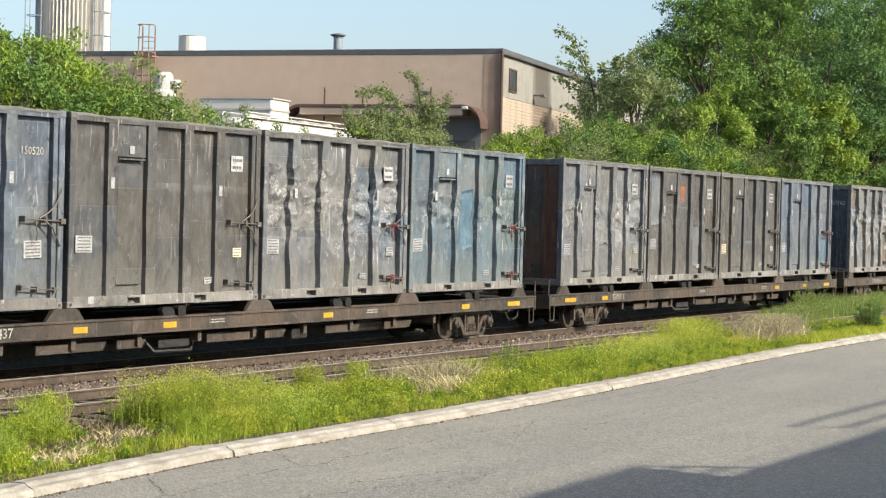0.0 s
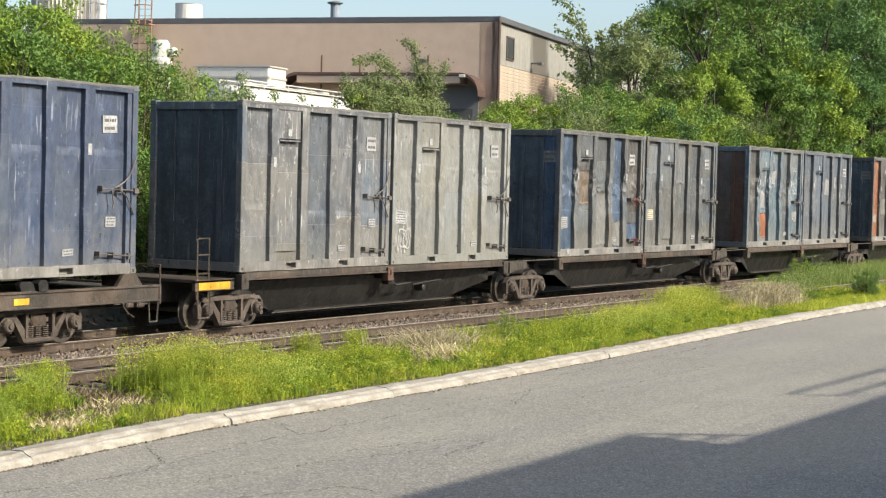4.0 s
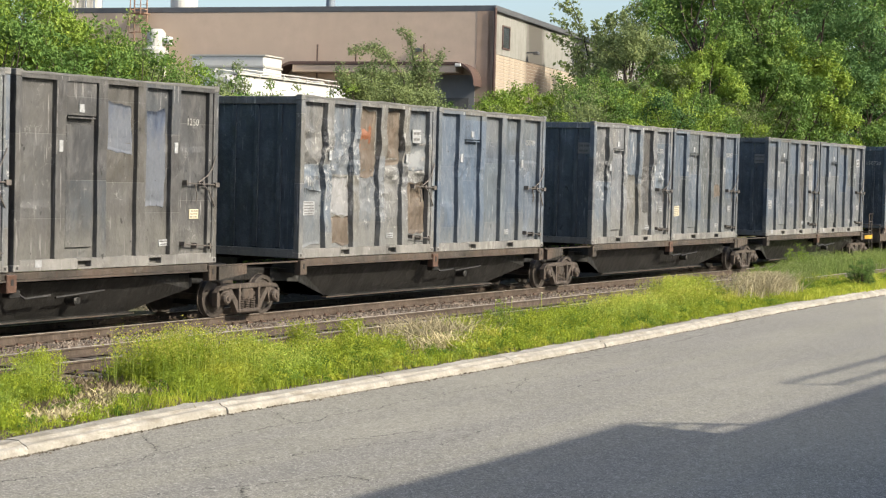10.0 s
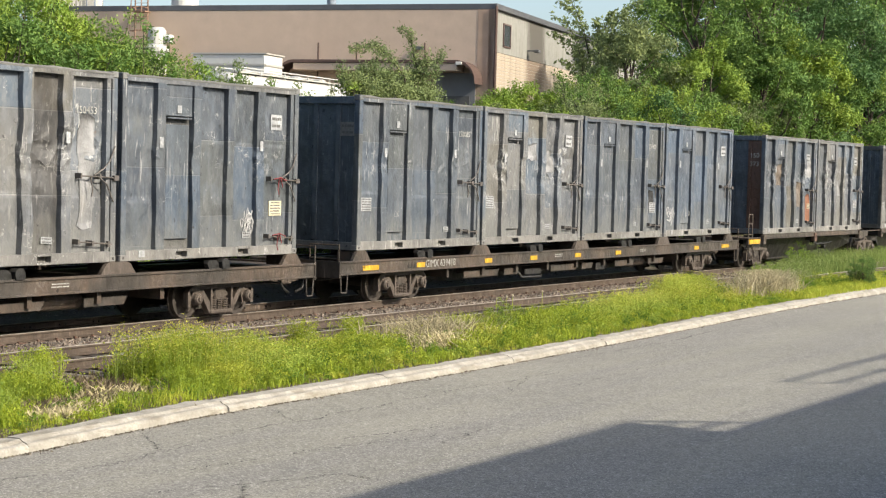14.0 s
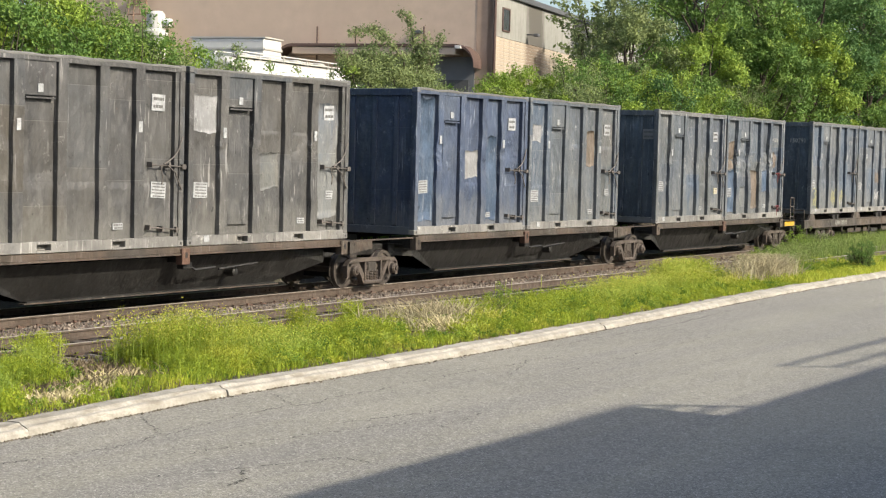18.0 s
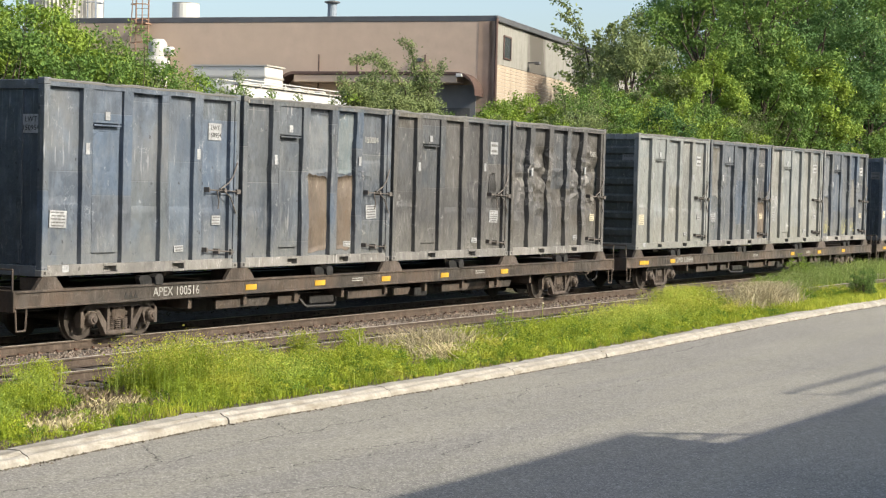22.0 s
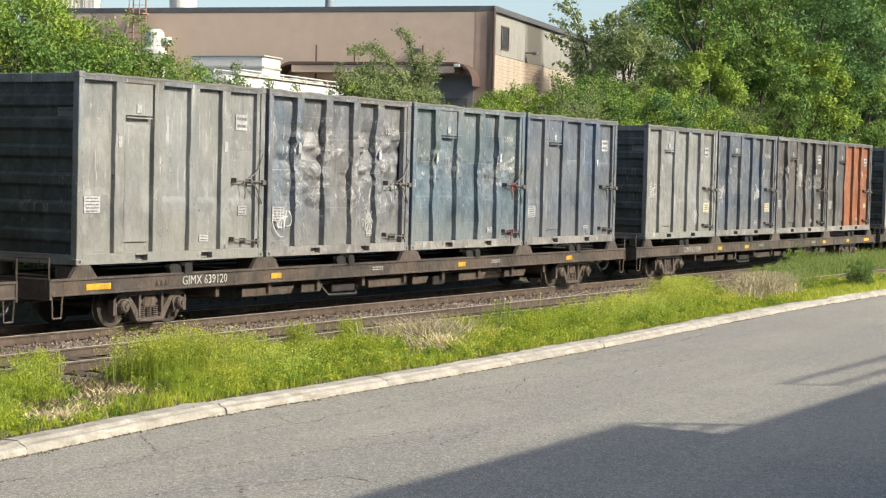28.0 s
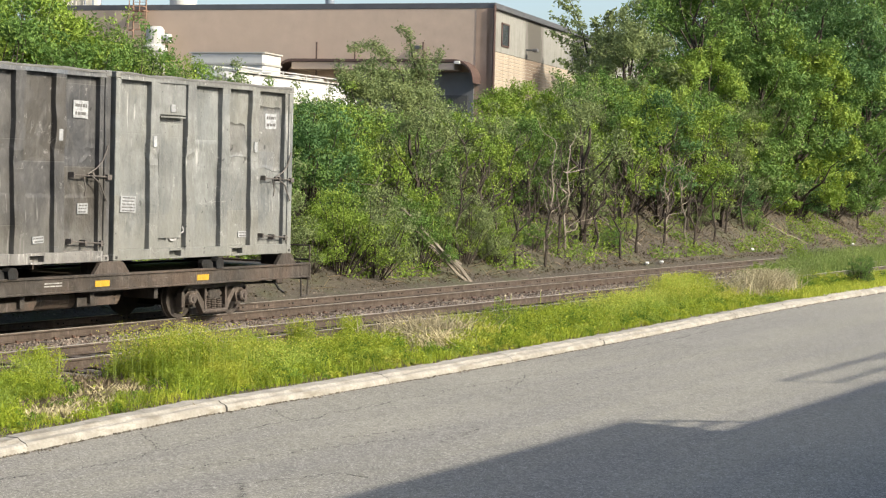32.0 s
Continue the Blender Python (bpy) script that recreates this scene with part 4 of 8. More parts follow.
def shell():
    # closed box whose far side steps out at each rib
    near, far = Y0 + DEEP + 0.26, -Y0 - DEEP
    plan = [(0.06, near), (LONG - 0.06, near), (LONG - 0.06, far)]
    for a, b in reversed(RIBS):
        plan += [(b, far), (b, -Y0), (a, -Y0), (a, far)]
    plan.append((0.06, far))
    n = len(plan)
    vs = [(x, y, z) for z in (0.14, 3.62) for x, y in plan]
    g = Geo().add(vs, [tuple(range(n - 1, -1, -1)), tuple(range(n, 2 * n))] + [(i, (i + 1) % n, (i + 1) % n + n, i + n) for i in range(n)])
    return g.mesh("shell")


def top_rail(seed):
    n = 14
    vs = []
    for i in range(n + 1):
        x = 0.12 + (LONG - 0.24) * i / n
        w = 0.018 * noise.noise(Vector((x * 0.8, seed * 5.0, 1))) + 0.012 * noise.noise(Vector((x * 3.1, seed * 5.0, 4)))
        h = 0.02 * noise.noise(Vector((x * 1.1, seed * 2.0, 8)))
        vs += [(x, Y0 + 0.14, 3.63 + h), (x, Y0 + w - 0.004, 3.63 + h), (x, Y0 + w - 0.004, 3.715 + h), (x, Y0 + 0.03 + w, 3.74 + h), (x, Y0 + 0.14, 3.74 + h)]
    fs = [(i * 5 + k, (i + 1) * 5 + k, (i + 1) * 5 + (k + 1) % 5, i * 5 + (k + 1) % 5) for i in range(n) for k in range(5)]
    fs += [(0, 1, 2, 3, 4), tuple(n * 5 + k for k in (4, 3, 2, 1, 0))]
    return mesh_of("top_rail", vs, fs)


def bottom_rail():
    g = Geo()
    a, b = 1.94, 4.08
    h = 0.19
    for x0, x1 in ((0.16, a - h), (a + h, b - h), (b + h, LONG - 0.16)):
        g.box(x0, x1, Y0 + 0.002, Y0 + 0.16, 0.0, 0.215, 0.008)
    for p in (a, b):
        g.box(p - h, p + h, Y0 + 0.002, Y0 + 0.16, 0.165, 0.215).box(p - h, p + h, Y0 + 0.002, Y0 + 0.16, 0.0, 0.045)
        g.box(p - h, p + h, Y0 + 0.15, Y0 + 0.16, 0.045, 0.165)
    return g.mesh("bottom_rail")


def post(x, near):
    y = Y0 if near else -Y0 - 0.16
    g = Geo()
    g.box(x, x + 0.16, y, y + 0.16, 0.12, TALL - 0.12, 0.01)
    if x > 1:
        g.box(x - 0.14, x - 0.02, y + 0.02, y + 0.14, 0.215, 3.64)
    if not near:
        for z in (0.0, TALL - 0.12):
            g.box(x - 0.012, x + 0.172, y - 0.008, y + 0.168, z, z + 0.12, 0.012)
    return g.mesh("corner_post")


def lid(seed):
    nx, ny = 16, 6
    vs = []
    for i in range(nx + 1):
        for j in range(ny + 1):
            x = 0.05 + (LONG - 0.1) * i / nx
            y = Y0 + 0.1 + (WIDE - 0.2) * j / ny
            e = math.sin(math.pi * j / ny)
            vs.append((x, y, 3.66 + 0.05 * e + 0.04 * noise.noise(Vector((x * 1.2, y, seed * 4.0))) + 0.02 * abs(math.sin(math.pi * i / 4)) * e))
    n = ny + 1
    fs = [(i * n + j, (i + 1) * n + j, (i + 1) * n + j + 1, i * n + j + 1) for i in range(nx) for j in range(ny)]
    return mesh_of("roof_tarp", vs, fs, True)


def tarp_edge(seed):
    """The tarp's ragged hem, bunched over the top rail."""
    n = 60
    vs = []
    for i in range(n + 1):
        x = 0.1 + (LONG - 0.2) * i / n
        a = noise.noise(Vector((x * 1.3, seed * 9.1, 2)))
        b = noise.noise(Vector((x * 6.0, seed * 4.3, 5)))
        top, low = 3.765 + 0.035 * a + 0.012 * b, 3.715 + 0.02 * a - 0.03 * max(0.0, b)
        vs += [(x, Y0 + 0.14, 3.71), (x, Y0 + 0.11, top), (x, Y0 + 0.02, top + 0.006), (x, Y0 - 0.012, top - 0.02), (x, Y0 - 0.014, low)]
    fs = [(i * 5 + k, (i + 1) * 5 + k, (i + 1) * 5 + k + 1, i * 5 + k + 1) for i in range(n) for k in range(4)]
    return mesh_of("tarp_hem", vs, fs)


def flatplate(x0, x1, z0, z1, out=0.012, y=None):
    """A thin bevelled plate on the near side."""
    y = Y0 + DEEP if y is None else y
    return Geo().box(x0, x1, y - out, y + 0.02, z0, z1, 0.003)


def wonky_plate(w, h, seed, under):
    """A crooked welded or torn sheet that follows the side under it."""
    r = random.Random(seed)
    poly = [(-w / 2 + r.uniform(-0.05, 0.05), -h / 2 + r.uniform(-0.06, 0.06)), (w / 2 + r.uniform(-0.05, 0.05), -h / 2 + r.uniform(-0.06, 0.06)), (w / 2 + r.uniform(-0.06, 0.03), h / 2 + r.uniform(-0.08, 0.05)), (-w / 2 + r.uniform(-0.05, 0.05), h / 2 + r.uniform(-0.08, 0.05))]
    n = 12
    vs = []
    for j in range(n + 1):
        for i in range(n + 1):
            u, v = i / n, j / n
            x = (poly[0][0] * (1 - u) + poly[1][0] * u) * (1 - v) + (poly[3][0] * (1 - u) + poly[2][0] * u) * v
            z = (poly[0][1] * (1 - u) + poly[1][1] * u) * (1 - v) + (poly[3][1] * (1 - u) + poly[2][1] * u) * v
            y = under(x, z) - 0.008 - 0.01 * (0.5 + noise.noise(Vector((x * 3, z * 3, seed * 2.7))))
            rim = i in (0, n) or j in (0, n)
            if rim:
                x += 0.07 * noise.noise(Vector((x * 4, z * 4, seed * 1.9)))
                z += 0.07 * noise.noise(Vector((x * 4, z * 4, seed * 4.9 + 3)))
            vs.append((x, y, z))
    m = n + 1
    fs = [(j * m + i, j * m + i + 1, (j + 1) * m + i + 1, (j + 1) * m + i) for j in range(n) for i in range(n)]
    k = len(vs)
    vs += [(x, y + 0.012, z) for x, y, z in vs]
    fs += [tuple(i + k for i in reversed(f)) for f in list(fs)]
    rim = [i for i in range(m)] + [j * m + n for j in range(1, m)] + [n * m + i for i in range(n - 1, -1, -1)] + [j * m for j in range(n - 1, 0, -1)]
    fs += [(rim[i], rim[(i + 1) % len(rim)] + 0, rim[(i + 1) % len(rim)] + k, rim[i] + k) for i in range(len(rim))]
    return mesh_of("patch", vs, fs, True)


def scribble(seed, w=0.75, h=0.55, strokes=5, bold=1.0):
    """An unreadable sprayed scrawl as loops of ribbon."""
    r = random.Random(seed)
    g = Geo()
    for s in range(strokes):
        cx, cz = r.uniform(-w / 2, w / 2), r.uniform(-h / 3, h / 3)
        a0, rx, rz = r.uniform(0, 6.3), r.uniform(0.06, 0.2), r.uniform(0.1, h / 2)
        tw = r.uniform(2.5, 5.5) * r.choice((-1, 1))
        pts = [(cx + rx * math.cos(a0 + tw * t) + 0.12 * t, cz + rz * math.sin(a0 + tw * t * 0.8)) for t in [i / 14 for i in range(15)]]
        if s % 2:
            # a jagged stroke
            dx = r.uniform(0.04, 0.09)
            pts = [(cx + dx * (i - 2) + r.uniform(-0.02, 0.02), cz + (1 if i % 2 else -1) * rz * r.uniform(0.5, 1.0)) for i in range(r.randint(3, 6))]
        wd = r.uniform(0.006, 0.013) * bold
        vs = []
        for i, (ax, az) in enumerate(pts):
            (ux, uz), (vx, vz) = pts[max(0, i - 1)], pts[min(len(pts) - 1, i + 1)]
            d = math.hypot(vx - ux, vz - uz) or 1
            px, pz = -(vz - uz) / d * wd, (vx - ux) / d * wd
            y = -0.004 - 0.003 * s - 0.0003 * i
            vs += [(ax + px, y, az + pz), (ax - px, y, az - pz)]
        g.add(vs, [(2 * i, 2 * i + 1, 2 * i + 3, 2 * i + 2) for i in range(len(pts) - 1)])
    return g.mesh("graffiti")


def lock_bar(kind):
    g = Geo()
    if kind == 0:
        g.rod((5.05, Y0 - 0.02, 1.7), (5.62, Y0 - 0.02, 1.69), 0.016).box(5.02, 5.06, Y0 - 0.035, Y0 + 0.12, 1.65, 1.76).box(5.56, 5.62, Y0 - 0.04, Y0 + 0.12, 1.64, 1.74)
        g.rod((5.6, Y0 - 0.03, 1.69), (6.0, Y0 - 0.03, 1.67), 0.015).box(5.97, 6.1, Y0 - 0.06, Y0 + 0.02, 1.62, 1.72)
    elif kind == 1:
        g.rod((5.0, Y0 - 0.02, 0.42), (5.95, Y0 - 0.02, 0.36), 0.016).box(4.97, 5.02, Y0 - 0.035, Y0 + 0.12, 0.37, 0.47).box(5.36, 5.42, Y0 - 0.05, Y0 + 0.12, 0.33, 0.44).box(5.83, 5.88, Y0 - 0.04, Y0 + 0.12, 0.3, 0.42)
    else:
        g.path([(5.4, Y0 - 0.04, 1.72), (5.65, Y0 - 0.06, 1.85), (5.85, Y0 - 0.04, 2.0), (6.02, Y0 - 0.02, 2.3)], 0.014)
        g.path([(5.5, Y0 - 0.04, 1.7), (5.75, Y0 - 0.05, 1.55), (5.98, Y0 - 0.03, 1.2)], 0.016)
        g.path([(5.3, Y0 - 0.03, 1.68), (5.36, Y0 - 0.04, 1.45), (5.33, Y0 - 0.04, 1.3)], 0.015)
    return g.mesh(("lock_bar", "lock_bar", "chain")[kind])


def notice(w, h, rows, seed):
    """A placard with bars for its print; returns the plate and the print."""
    r = random.Random(seed)
    p = Geo().box(-w / 2, w / 2, -0.008, 0.01, -h / 2, h / 2).mesh("placard")
    g = Geo()
    for i in range(rows):
        z = h / 2 - h * (i + 0.6) / (rows + 0.2)
        a = -w * 0.42 + r.uniform(0, 0.03)
        while a < w * 0.36:
            b = min(w * 0.42, a + r.uniform(0.03, 0.1) * w / 0.3)
            g.box(a, b, -0.011, -0.007, z - h / rows * 0.2, z + h / rows * 0.17)
            a = b + 0.018
    return p, g.mesh("print")


def containers_end(kind):
    g = Geo()
    if kind == "V":
        g.prism([(0.07, 0.2), (0.07, 3.57), (0.02, 3.53), (0.02, 0.24)], -0.06, 0.06)
    else:
        for z in (0.55, 1.1, 1.65, 2.2, 2.75, 3.2):
            g.prism([(0.07, z - 0.16), (-0.0, z - 0.08), (-0.0, z + 0.08), (0.07, z + 0.16)], Y0 + 0.15, -Y0 - 0.15)
    return g


TRAIN = [
    ("L", 19.27, "639437", [("B", 1, "150520", ""), ("G", 0, "", "p"), ("C", 3, "", "r"), ("A", 2, "", "br")]),
    ("L", 46.53, "639000", [("C", 2, "", "R"), ("G", 1, "", "kB"), ("G", 0, "", "p"), ("B", 1, "150547", "cr")]),
    ("L", 73.95, "639330", [("C", 3, "150762", "j"), ("N", 0, "", ""), ("N", 0, "", "g"), ("N", 0, "", "")]),
    ("S", 102.28, "f", [("C", 0, "", ""), ("P", 1, "", "g0")]),
    ("S", 117.74, "", [("T", 2, "", "0Bsr"), ("T", 1, "", "")]),
    ("S", 133.24, "", [("A", 2, "151222", "Rmt"), ("S", 1, "", "t")]),
    ("S", 148.8, "", [("G", 1, "1246", "0O"), ("G", 0, "", "")]),
    ("S", 164.37, "b", [("N", 0, "", ""), ("T", 1, "150437", "p")]),
    ("S", 180.99, "f", [("S", 1, "", "gg"), ("S", 2, "", "")]),
    ("S", 196.54, "", [("C", 0, "", "R"), ("G", 0, "1250", "e")]),
    ("S", 211.99, "", [("C", 3, "", "k"), ("B", 1, "150703", "")]),
    ("S", 227.63, "", [("C", 2, "151250", ""), ("S", 0, "150953", "")]),
    ("S", 243.07, "b", [("S", 0, "150608", "ut"), ("S", 1, "", "")]),
    ("L", 258.8, "639311", [("A", 2, "150720", "tr"), ("S", 2, "151002", "gg"), ("C", 2, "150453", "0Ou"), ("S", 1, "", "gr")]),
    ("L", 286.2, "639418", [("S", 1, "150085", ""), ("C", 2, "", "t"), ("S", 0, "150409", "x"), ("B", 0, "", "g")]),
    ("S", 314.45, "f", [("S", 2, "", "Ro"), ("C", 2, "", "t")]),
    ("S", 329.84, "", [("G", 0, "", ""), ("S", 1, "", "g")]),
    ("S", 345.42, "", [("G", 0, "", "p"), ("G", 1, "", "")]),
    ("S", 360.89, "", [("N", 1, "", ""), ("S", 0, "", "m2")]),
    ("S", 376.3, "b", [("S", 1, "", ""), ("S", 2, "150820", "qr")]),
    ("L", 392.03, "639210", [("S", 1, "150791", "y"), ("S", 1, "150207", "g2"), ("P", 0, "", ""), ("S", 0, "", "")]),
    ("L", 419.32, "100516", [("B", 0, "", ""), ("S", 1, "150004", "k2"), ("G", 0, "", "x"), ("G", 3, "1265", "")]),
    ("L", 446.67, "639444", [("P", 0, "", "H"), ("S", 1, "150067", ""), ("P", 0, "", "g"), ("S", 1, "", "y")]),
    ("L", 473.86, "638075", [("B", 0, "150655", ""), ("S", 1, "151505", ""), ("B", 2, "", "b"), ("S", 1, "", "t")]),
    ("L", 501.31, "639640", [("P", 0, "", "H"), ("B", 1, "", ""), ("S", 1, "", ""), ("S", 2, "", "x")]),
    ("L", 528.57, "639120", [("P", 0, "", "H"), ("C", 3, "151340", "tg"), ("A", 2, "151041", "r"), ("B", 0, "", "")]),
    ("L", 555.84, "639299", [("P", 0, "", "Hg"), ("S", 1, "150902", "g"), ("G", 2, "", "t"), ("G", 1, "", "3O4O")]),
    ("L", 583.04, "639461", [("P", 0, "", "H"), ("S", 1, "", "g"), ("G", 1, "", ""), ("P", 1, "", "g1")]),
]
MENDS = {
    (46.53, 0): [(1, 1.95, 2.72, "t"), (4, 1.9, 2.7, "B"), (2, 0.3, 1.25, "S"), (3, 1.3, 1.75, "g")],
    (46.53, 1): [(0, 1.9, 3.56, "B"), (3, 0.5, 1.9, "S")],
    (117.74, 0): [(1, 1.6, 2.66, "t"), (2, 0.3, 2.0, "C"), (3, 0.3, 1.05, "C"), (4, 0.42, 0.95, "r")],
    (117.74, 1): [(0, 2.6, 3.56, "B"), (1, 1.6, 2.5, "t"), (2, 2.3, 3.56, "S")],
    (211.99, 0): [(0, 0.3, 1.6, "B"), (1, 1.0, 1.9, "g"), (1, 0.3, 0.95, "t"), (2, 1.9, 3.56, "t"), (3, 2.2, 3.56, "t"), (4, 2.1, 3.56, "B"), (4, 0.5, 1.8, "t")],
    (258.8, 0): [(0, 0.3, 3.56, "A"), (1, 1.75, 2.66, "S"), (2, 2.65, 3.56, "t"), (3, 2.65, 3.56, "T"), (3, 1.2, 1.95, "g")],
    (258.8, 1): [(2, 1.5, 3.56, "T"), (0, 0.3, 1.3, "C")],
    (314.45, 0): [(1, 1.9, 2.7, "t"), (3, 1.0, 2.0, "t"), (4, 2.2, 3.0, "g")],
    (376.3, 1): [(2, 0.4, 1.8, "t"), (3, 1.0, 1.8, "r"), (1, 0.4, 1.2, "S")],
    (73.95, 0): [(2, 1.2, 1.7, "g"), (1, 1.9, 2.6, "T"), (3, 0.3, 1.2, "S"), (4, 0.4, 1.3, "t")],
    (148.8, 0): [(2, 1.95, 3.56, "S"), (3, 0.3, 1.9, "T"), (1, 1.2, 1.9, "T")],
    (148.8, 1): [(1, 1.3, 2.7, "S"), (3, 1.5, 2.0, "S")],
    (164.37, 1): [(0, 0.3, 1.9, "t"), (0, 1.9, 3.56, "S"), (2, 1.2, 2.4, "T"), (3, 1.2, 3.56, "B"), (4, 0.3, 1.2, "B"), (4, 1.9, 3.56, "S")],
    (180.99, 0): [(1, 1.4, 2.2, "t"), (3, 2.0, 3.3, "T")],
    (180.99, 1): [(0, 2.0, 3.2, "g"), (1, 2.1, 2.75, "g"), (2, 2.0, 3.56, "g"), (3, 2.2, 3.0, "g"), (2, 1.0, 1.4, "C")],
    (227.63, 0): [(1, 2.25, 2.7, "t"), (3, 0.4, 1.0, "C"), (2, 1.4, 2.2, "T")],
    (227.63, 1): [(3, 1.5, 1.9, "t"), (1, 2.0, 2.7, "T")],
    (329.84, 0): [(2, 0.3, 1.6, "C"), (3, 0.3, 2.4, "C"), (0, 0.3, 1.0, "C")],
    (345.42, 1): [(0, 2.4, 3.2, "g"), (4, 0.5, 3.2, "C"), (2, 1.2, 2.0, "T")],
    (360.89, 0): [(0, 0.3, 3.56, "r"), (1, 1.45, 2.25, "g"), (2, 1.45, 2.25, "g"), (3, 0.3, 2.6, "r")],
    (392.03, 1): [(1, 1.35, 2.0, "t"), (2, 1.3, 1.8, "t"), (3, 1.9, 3.56, "B")],
    (392.03, 2): [(4, 0.3, 3.56, "e")],
    (446.67, 1): [(4, 0.3, 1.6, "t"), (0, 1.8, 3.56, "T")],
    (446.67, 3): [(0, 1.9, 3.56, "B"), (0, 0.3, 1.9, "T"), (3, 1.4, 2.6, "T")],
    (473.86, 1): [(0, 0.95, 1.5, "t"), (0, 2.7, 3.56, "t"), (3, 0.3, 1.7, "B")],
    (473.86, 2): [(0, 1.6, 3.56, "r"), (4, 1.8, 3.56, "A"), (2, 0.3, 1.2, "T")],
    (473.86, 3): [(1, 1.5, 2.05, "g"), (2, 1.9, 2.2, "g"), (3, 1.6, 2.0, "g"), (4, 0.3, 1.2, "S")],
    (583.04, 3): [(3, 2.2, 2.9, "C"), (4, 1.9, 3.3, "C")],
    (419.32, 1): [(2, 2.15, 3.56, "B"), (3, 2.15, 3.56, "A")],
}
PLATES = {}
LOOKS = {"G": "charcoal grey", "S": "slate grey", "C": "scraped silver-grey", "B": "faded blue-grey", "N": "navy blue", "P": "pale grey", "T": "tan-grey", "A": "teal-grey"}
DENTS = ("nearly straight sides", "slightly dented sides", "badly dented sides", "crumpled sides")
MOVING = []
LOWCAR = "638075"   # its pedestals are lower than those of the other flat cars
# plates that can be read: by container along the train
ORDER = [(s, k) for kind, s, word, load in TRAIN for k in range(len(load))]
for (s, k), lines, at_side, at_end in (((164.37, 0), ("ESIU", "10019"), 1, 0), ((419.32, 0), ("LWT", "150954"), 1, 1), ((180.99, 0), ("LWT", "150200"), 0, 1)):
    PLATES[ORDER.index((s, k)) + 1] = (lines, at_side, at_end)


def waste_container(spec, seed, s, base):
    """Local x runs from its front end, y = 0 is its middle, z = 0 its underside."""
    key, level, number, extra = spec
    r = random.Random(seed * 13 + 5)
    P = PAINT[key]
    mud = r.choice((P, P, PAINT["C"], PAINT["T"]))
    box = empty("waste_container")
    tagged(box, "%s steel waste container with %s" % (LOOKS[key], DENTS[level]), "container", "containers on the train")
    sv = seed % 2
    # end walls get paint darkened for shade, except navy and rusty ones
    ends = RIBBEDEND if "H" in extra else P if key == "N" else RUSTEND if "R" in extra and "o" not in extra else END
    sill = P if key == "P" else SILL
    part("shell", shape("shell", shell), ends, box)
    panel_mats = {}
    i = 0
    while i < len(extra) - 1:
        if extra[i].isdigit() and extra[i + 1] in "OB":
            panel_mats[int(extra[i])] = ORANGE if extra[i + 1] == "O" else ROYAL
        i += 1
    if "0B" in extra:
        panel_mats[3] = ROYAL
    if "3O" in extra:
        panel_mats[2] = ORANGE
    for b in range(5):
        pm = panel_mats.get(b) or (PAINT[r.choice("STG")] if key in "CTSA" and r.random() < 0.1 else P)
        part("side_panel", shape(("panel", b, level, sv), lambda: panel_mesh(b, level, sv * 3 + b)), pm, box)
    for k in range(4):
        part("rib", shape(("rib", k, level, sv), lambda: rib_mesh(k, level, sv + 2 * k)), ORANGE if (k + 1 in panel_mats and "3O" in extra) else P, box)
    part("top_rail", shape(("top", sv), lambda: top_rail(sv)), mud, box)
    for x in (0.0, LONG - 0.14):
        part("end_rail", shape("endtop", lambda: Geo().box(0.0, 0.14, Y0 + 0.16, -Y0 - 0.16, 3.56, 3.74, 0.01).mesh("end_rail")), P, box, at=pose(x, 0, 0))
        part("end_sill", shape("endlow", lambda: Geo().box(0.0, 0.14, Y0 + 0.16, -Y0 - 0.16, 0.0, 0.2, 0.01).mesh("end_sill")), P, box, at=pose(x, 0, 0))
    far = pose(LONG, 0, 0, 0, 0, 180)
    part("top_rail", shape(("top", sv), lambda: top_rail(sv)), mud, box, at=far)
    part("bottom_rail", shape("bottom", bottom_rail), P, box, at=far)
    part("bottom_rail", shape("bottom", bottom_rail), sill, box, "scuffed sill with two fork pockets")
    for x in (0.0, LONG - 0.16):
        for near in (True, False):
            part("corner_post", shape(("post", x, near), lambda: post(x, near)), P, box)
    for x in (0.0, LONG - 0.16):
        for z in (0.0, TALL - 0.12):
            c = part("corner_casting", shape("casting", lambda: Geo().box(-0.012, 0.172, Y0 - 0.008, Y0 + 0.168, 0.0, 0.13, 0.014).mesh("corner_casting")), mud if z else sill, box, at=pose(x, 0, z))
            if not z:
                part("slot", shape("slot", lambda: Geo().box(0.05, 0.11, Y0 - 0.011, Y0 + 0.01, 0.04, 0.095).mesh("slot")), BLACK, c)
    part("roof_tarp", shape(("lid", sv), lambda: lid(sv)), TARP, box)
    hv = seed % 5
    part("tarp_hem", shape(("hem", hv), lambda: tarp_edge(hv)), TARP, box, "ragged dark hem of the tarp")
    if "H" in extra:
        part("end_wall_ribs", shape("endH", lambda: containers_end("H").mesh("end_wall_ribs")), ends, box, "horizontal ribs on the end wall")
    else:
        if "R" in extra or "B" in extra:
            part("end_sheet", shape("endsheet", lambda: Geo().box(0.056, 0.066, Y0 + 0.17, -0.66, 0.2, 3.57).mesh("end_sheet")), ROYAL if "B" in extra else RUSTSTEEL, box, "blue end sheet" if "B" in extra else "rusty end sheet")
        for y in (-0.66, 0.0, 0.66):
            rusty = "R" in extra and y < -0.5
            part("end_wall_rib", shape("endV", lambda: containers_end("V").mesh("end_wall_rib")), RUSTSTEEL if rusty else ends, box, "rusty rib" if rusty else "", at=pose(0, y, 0))
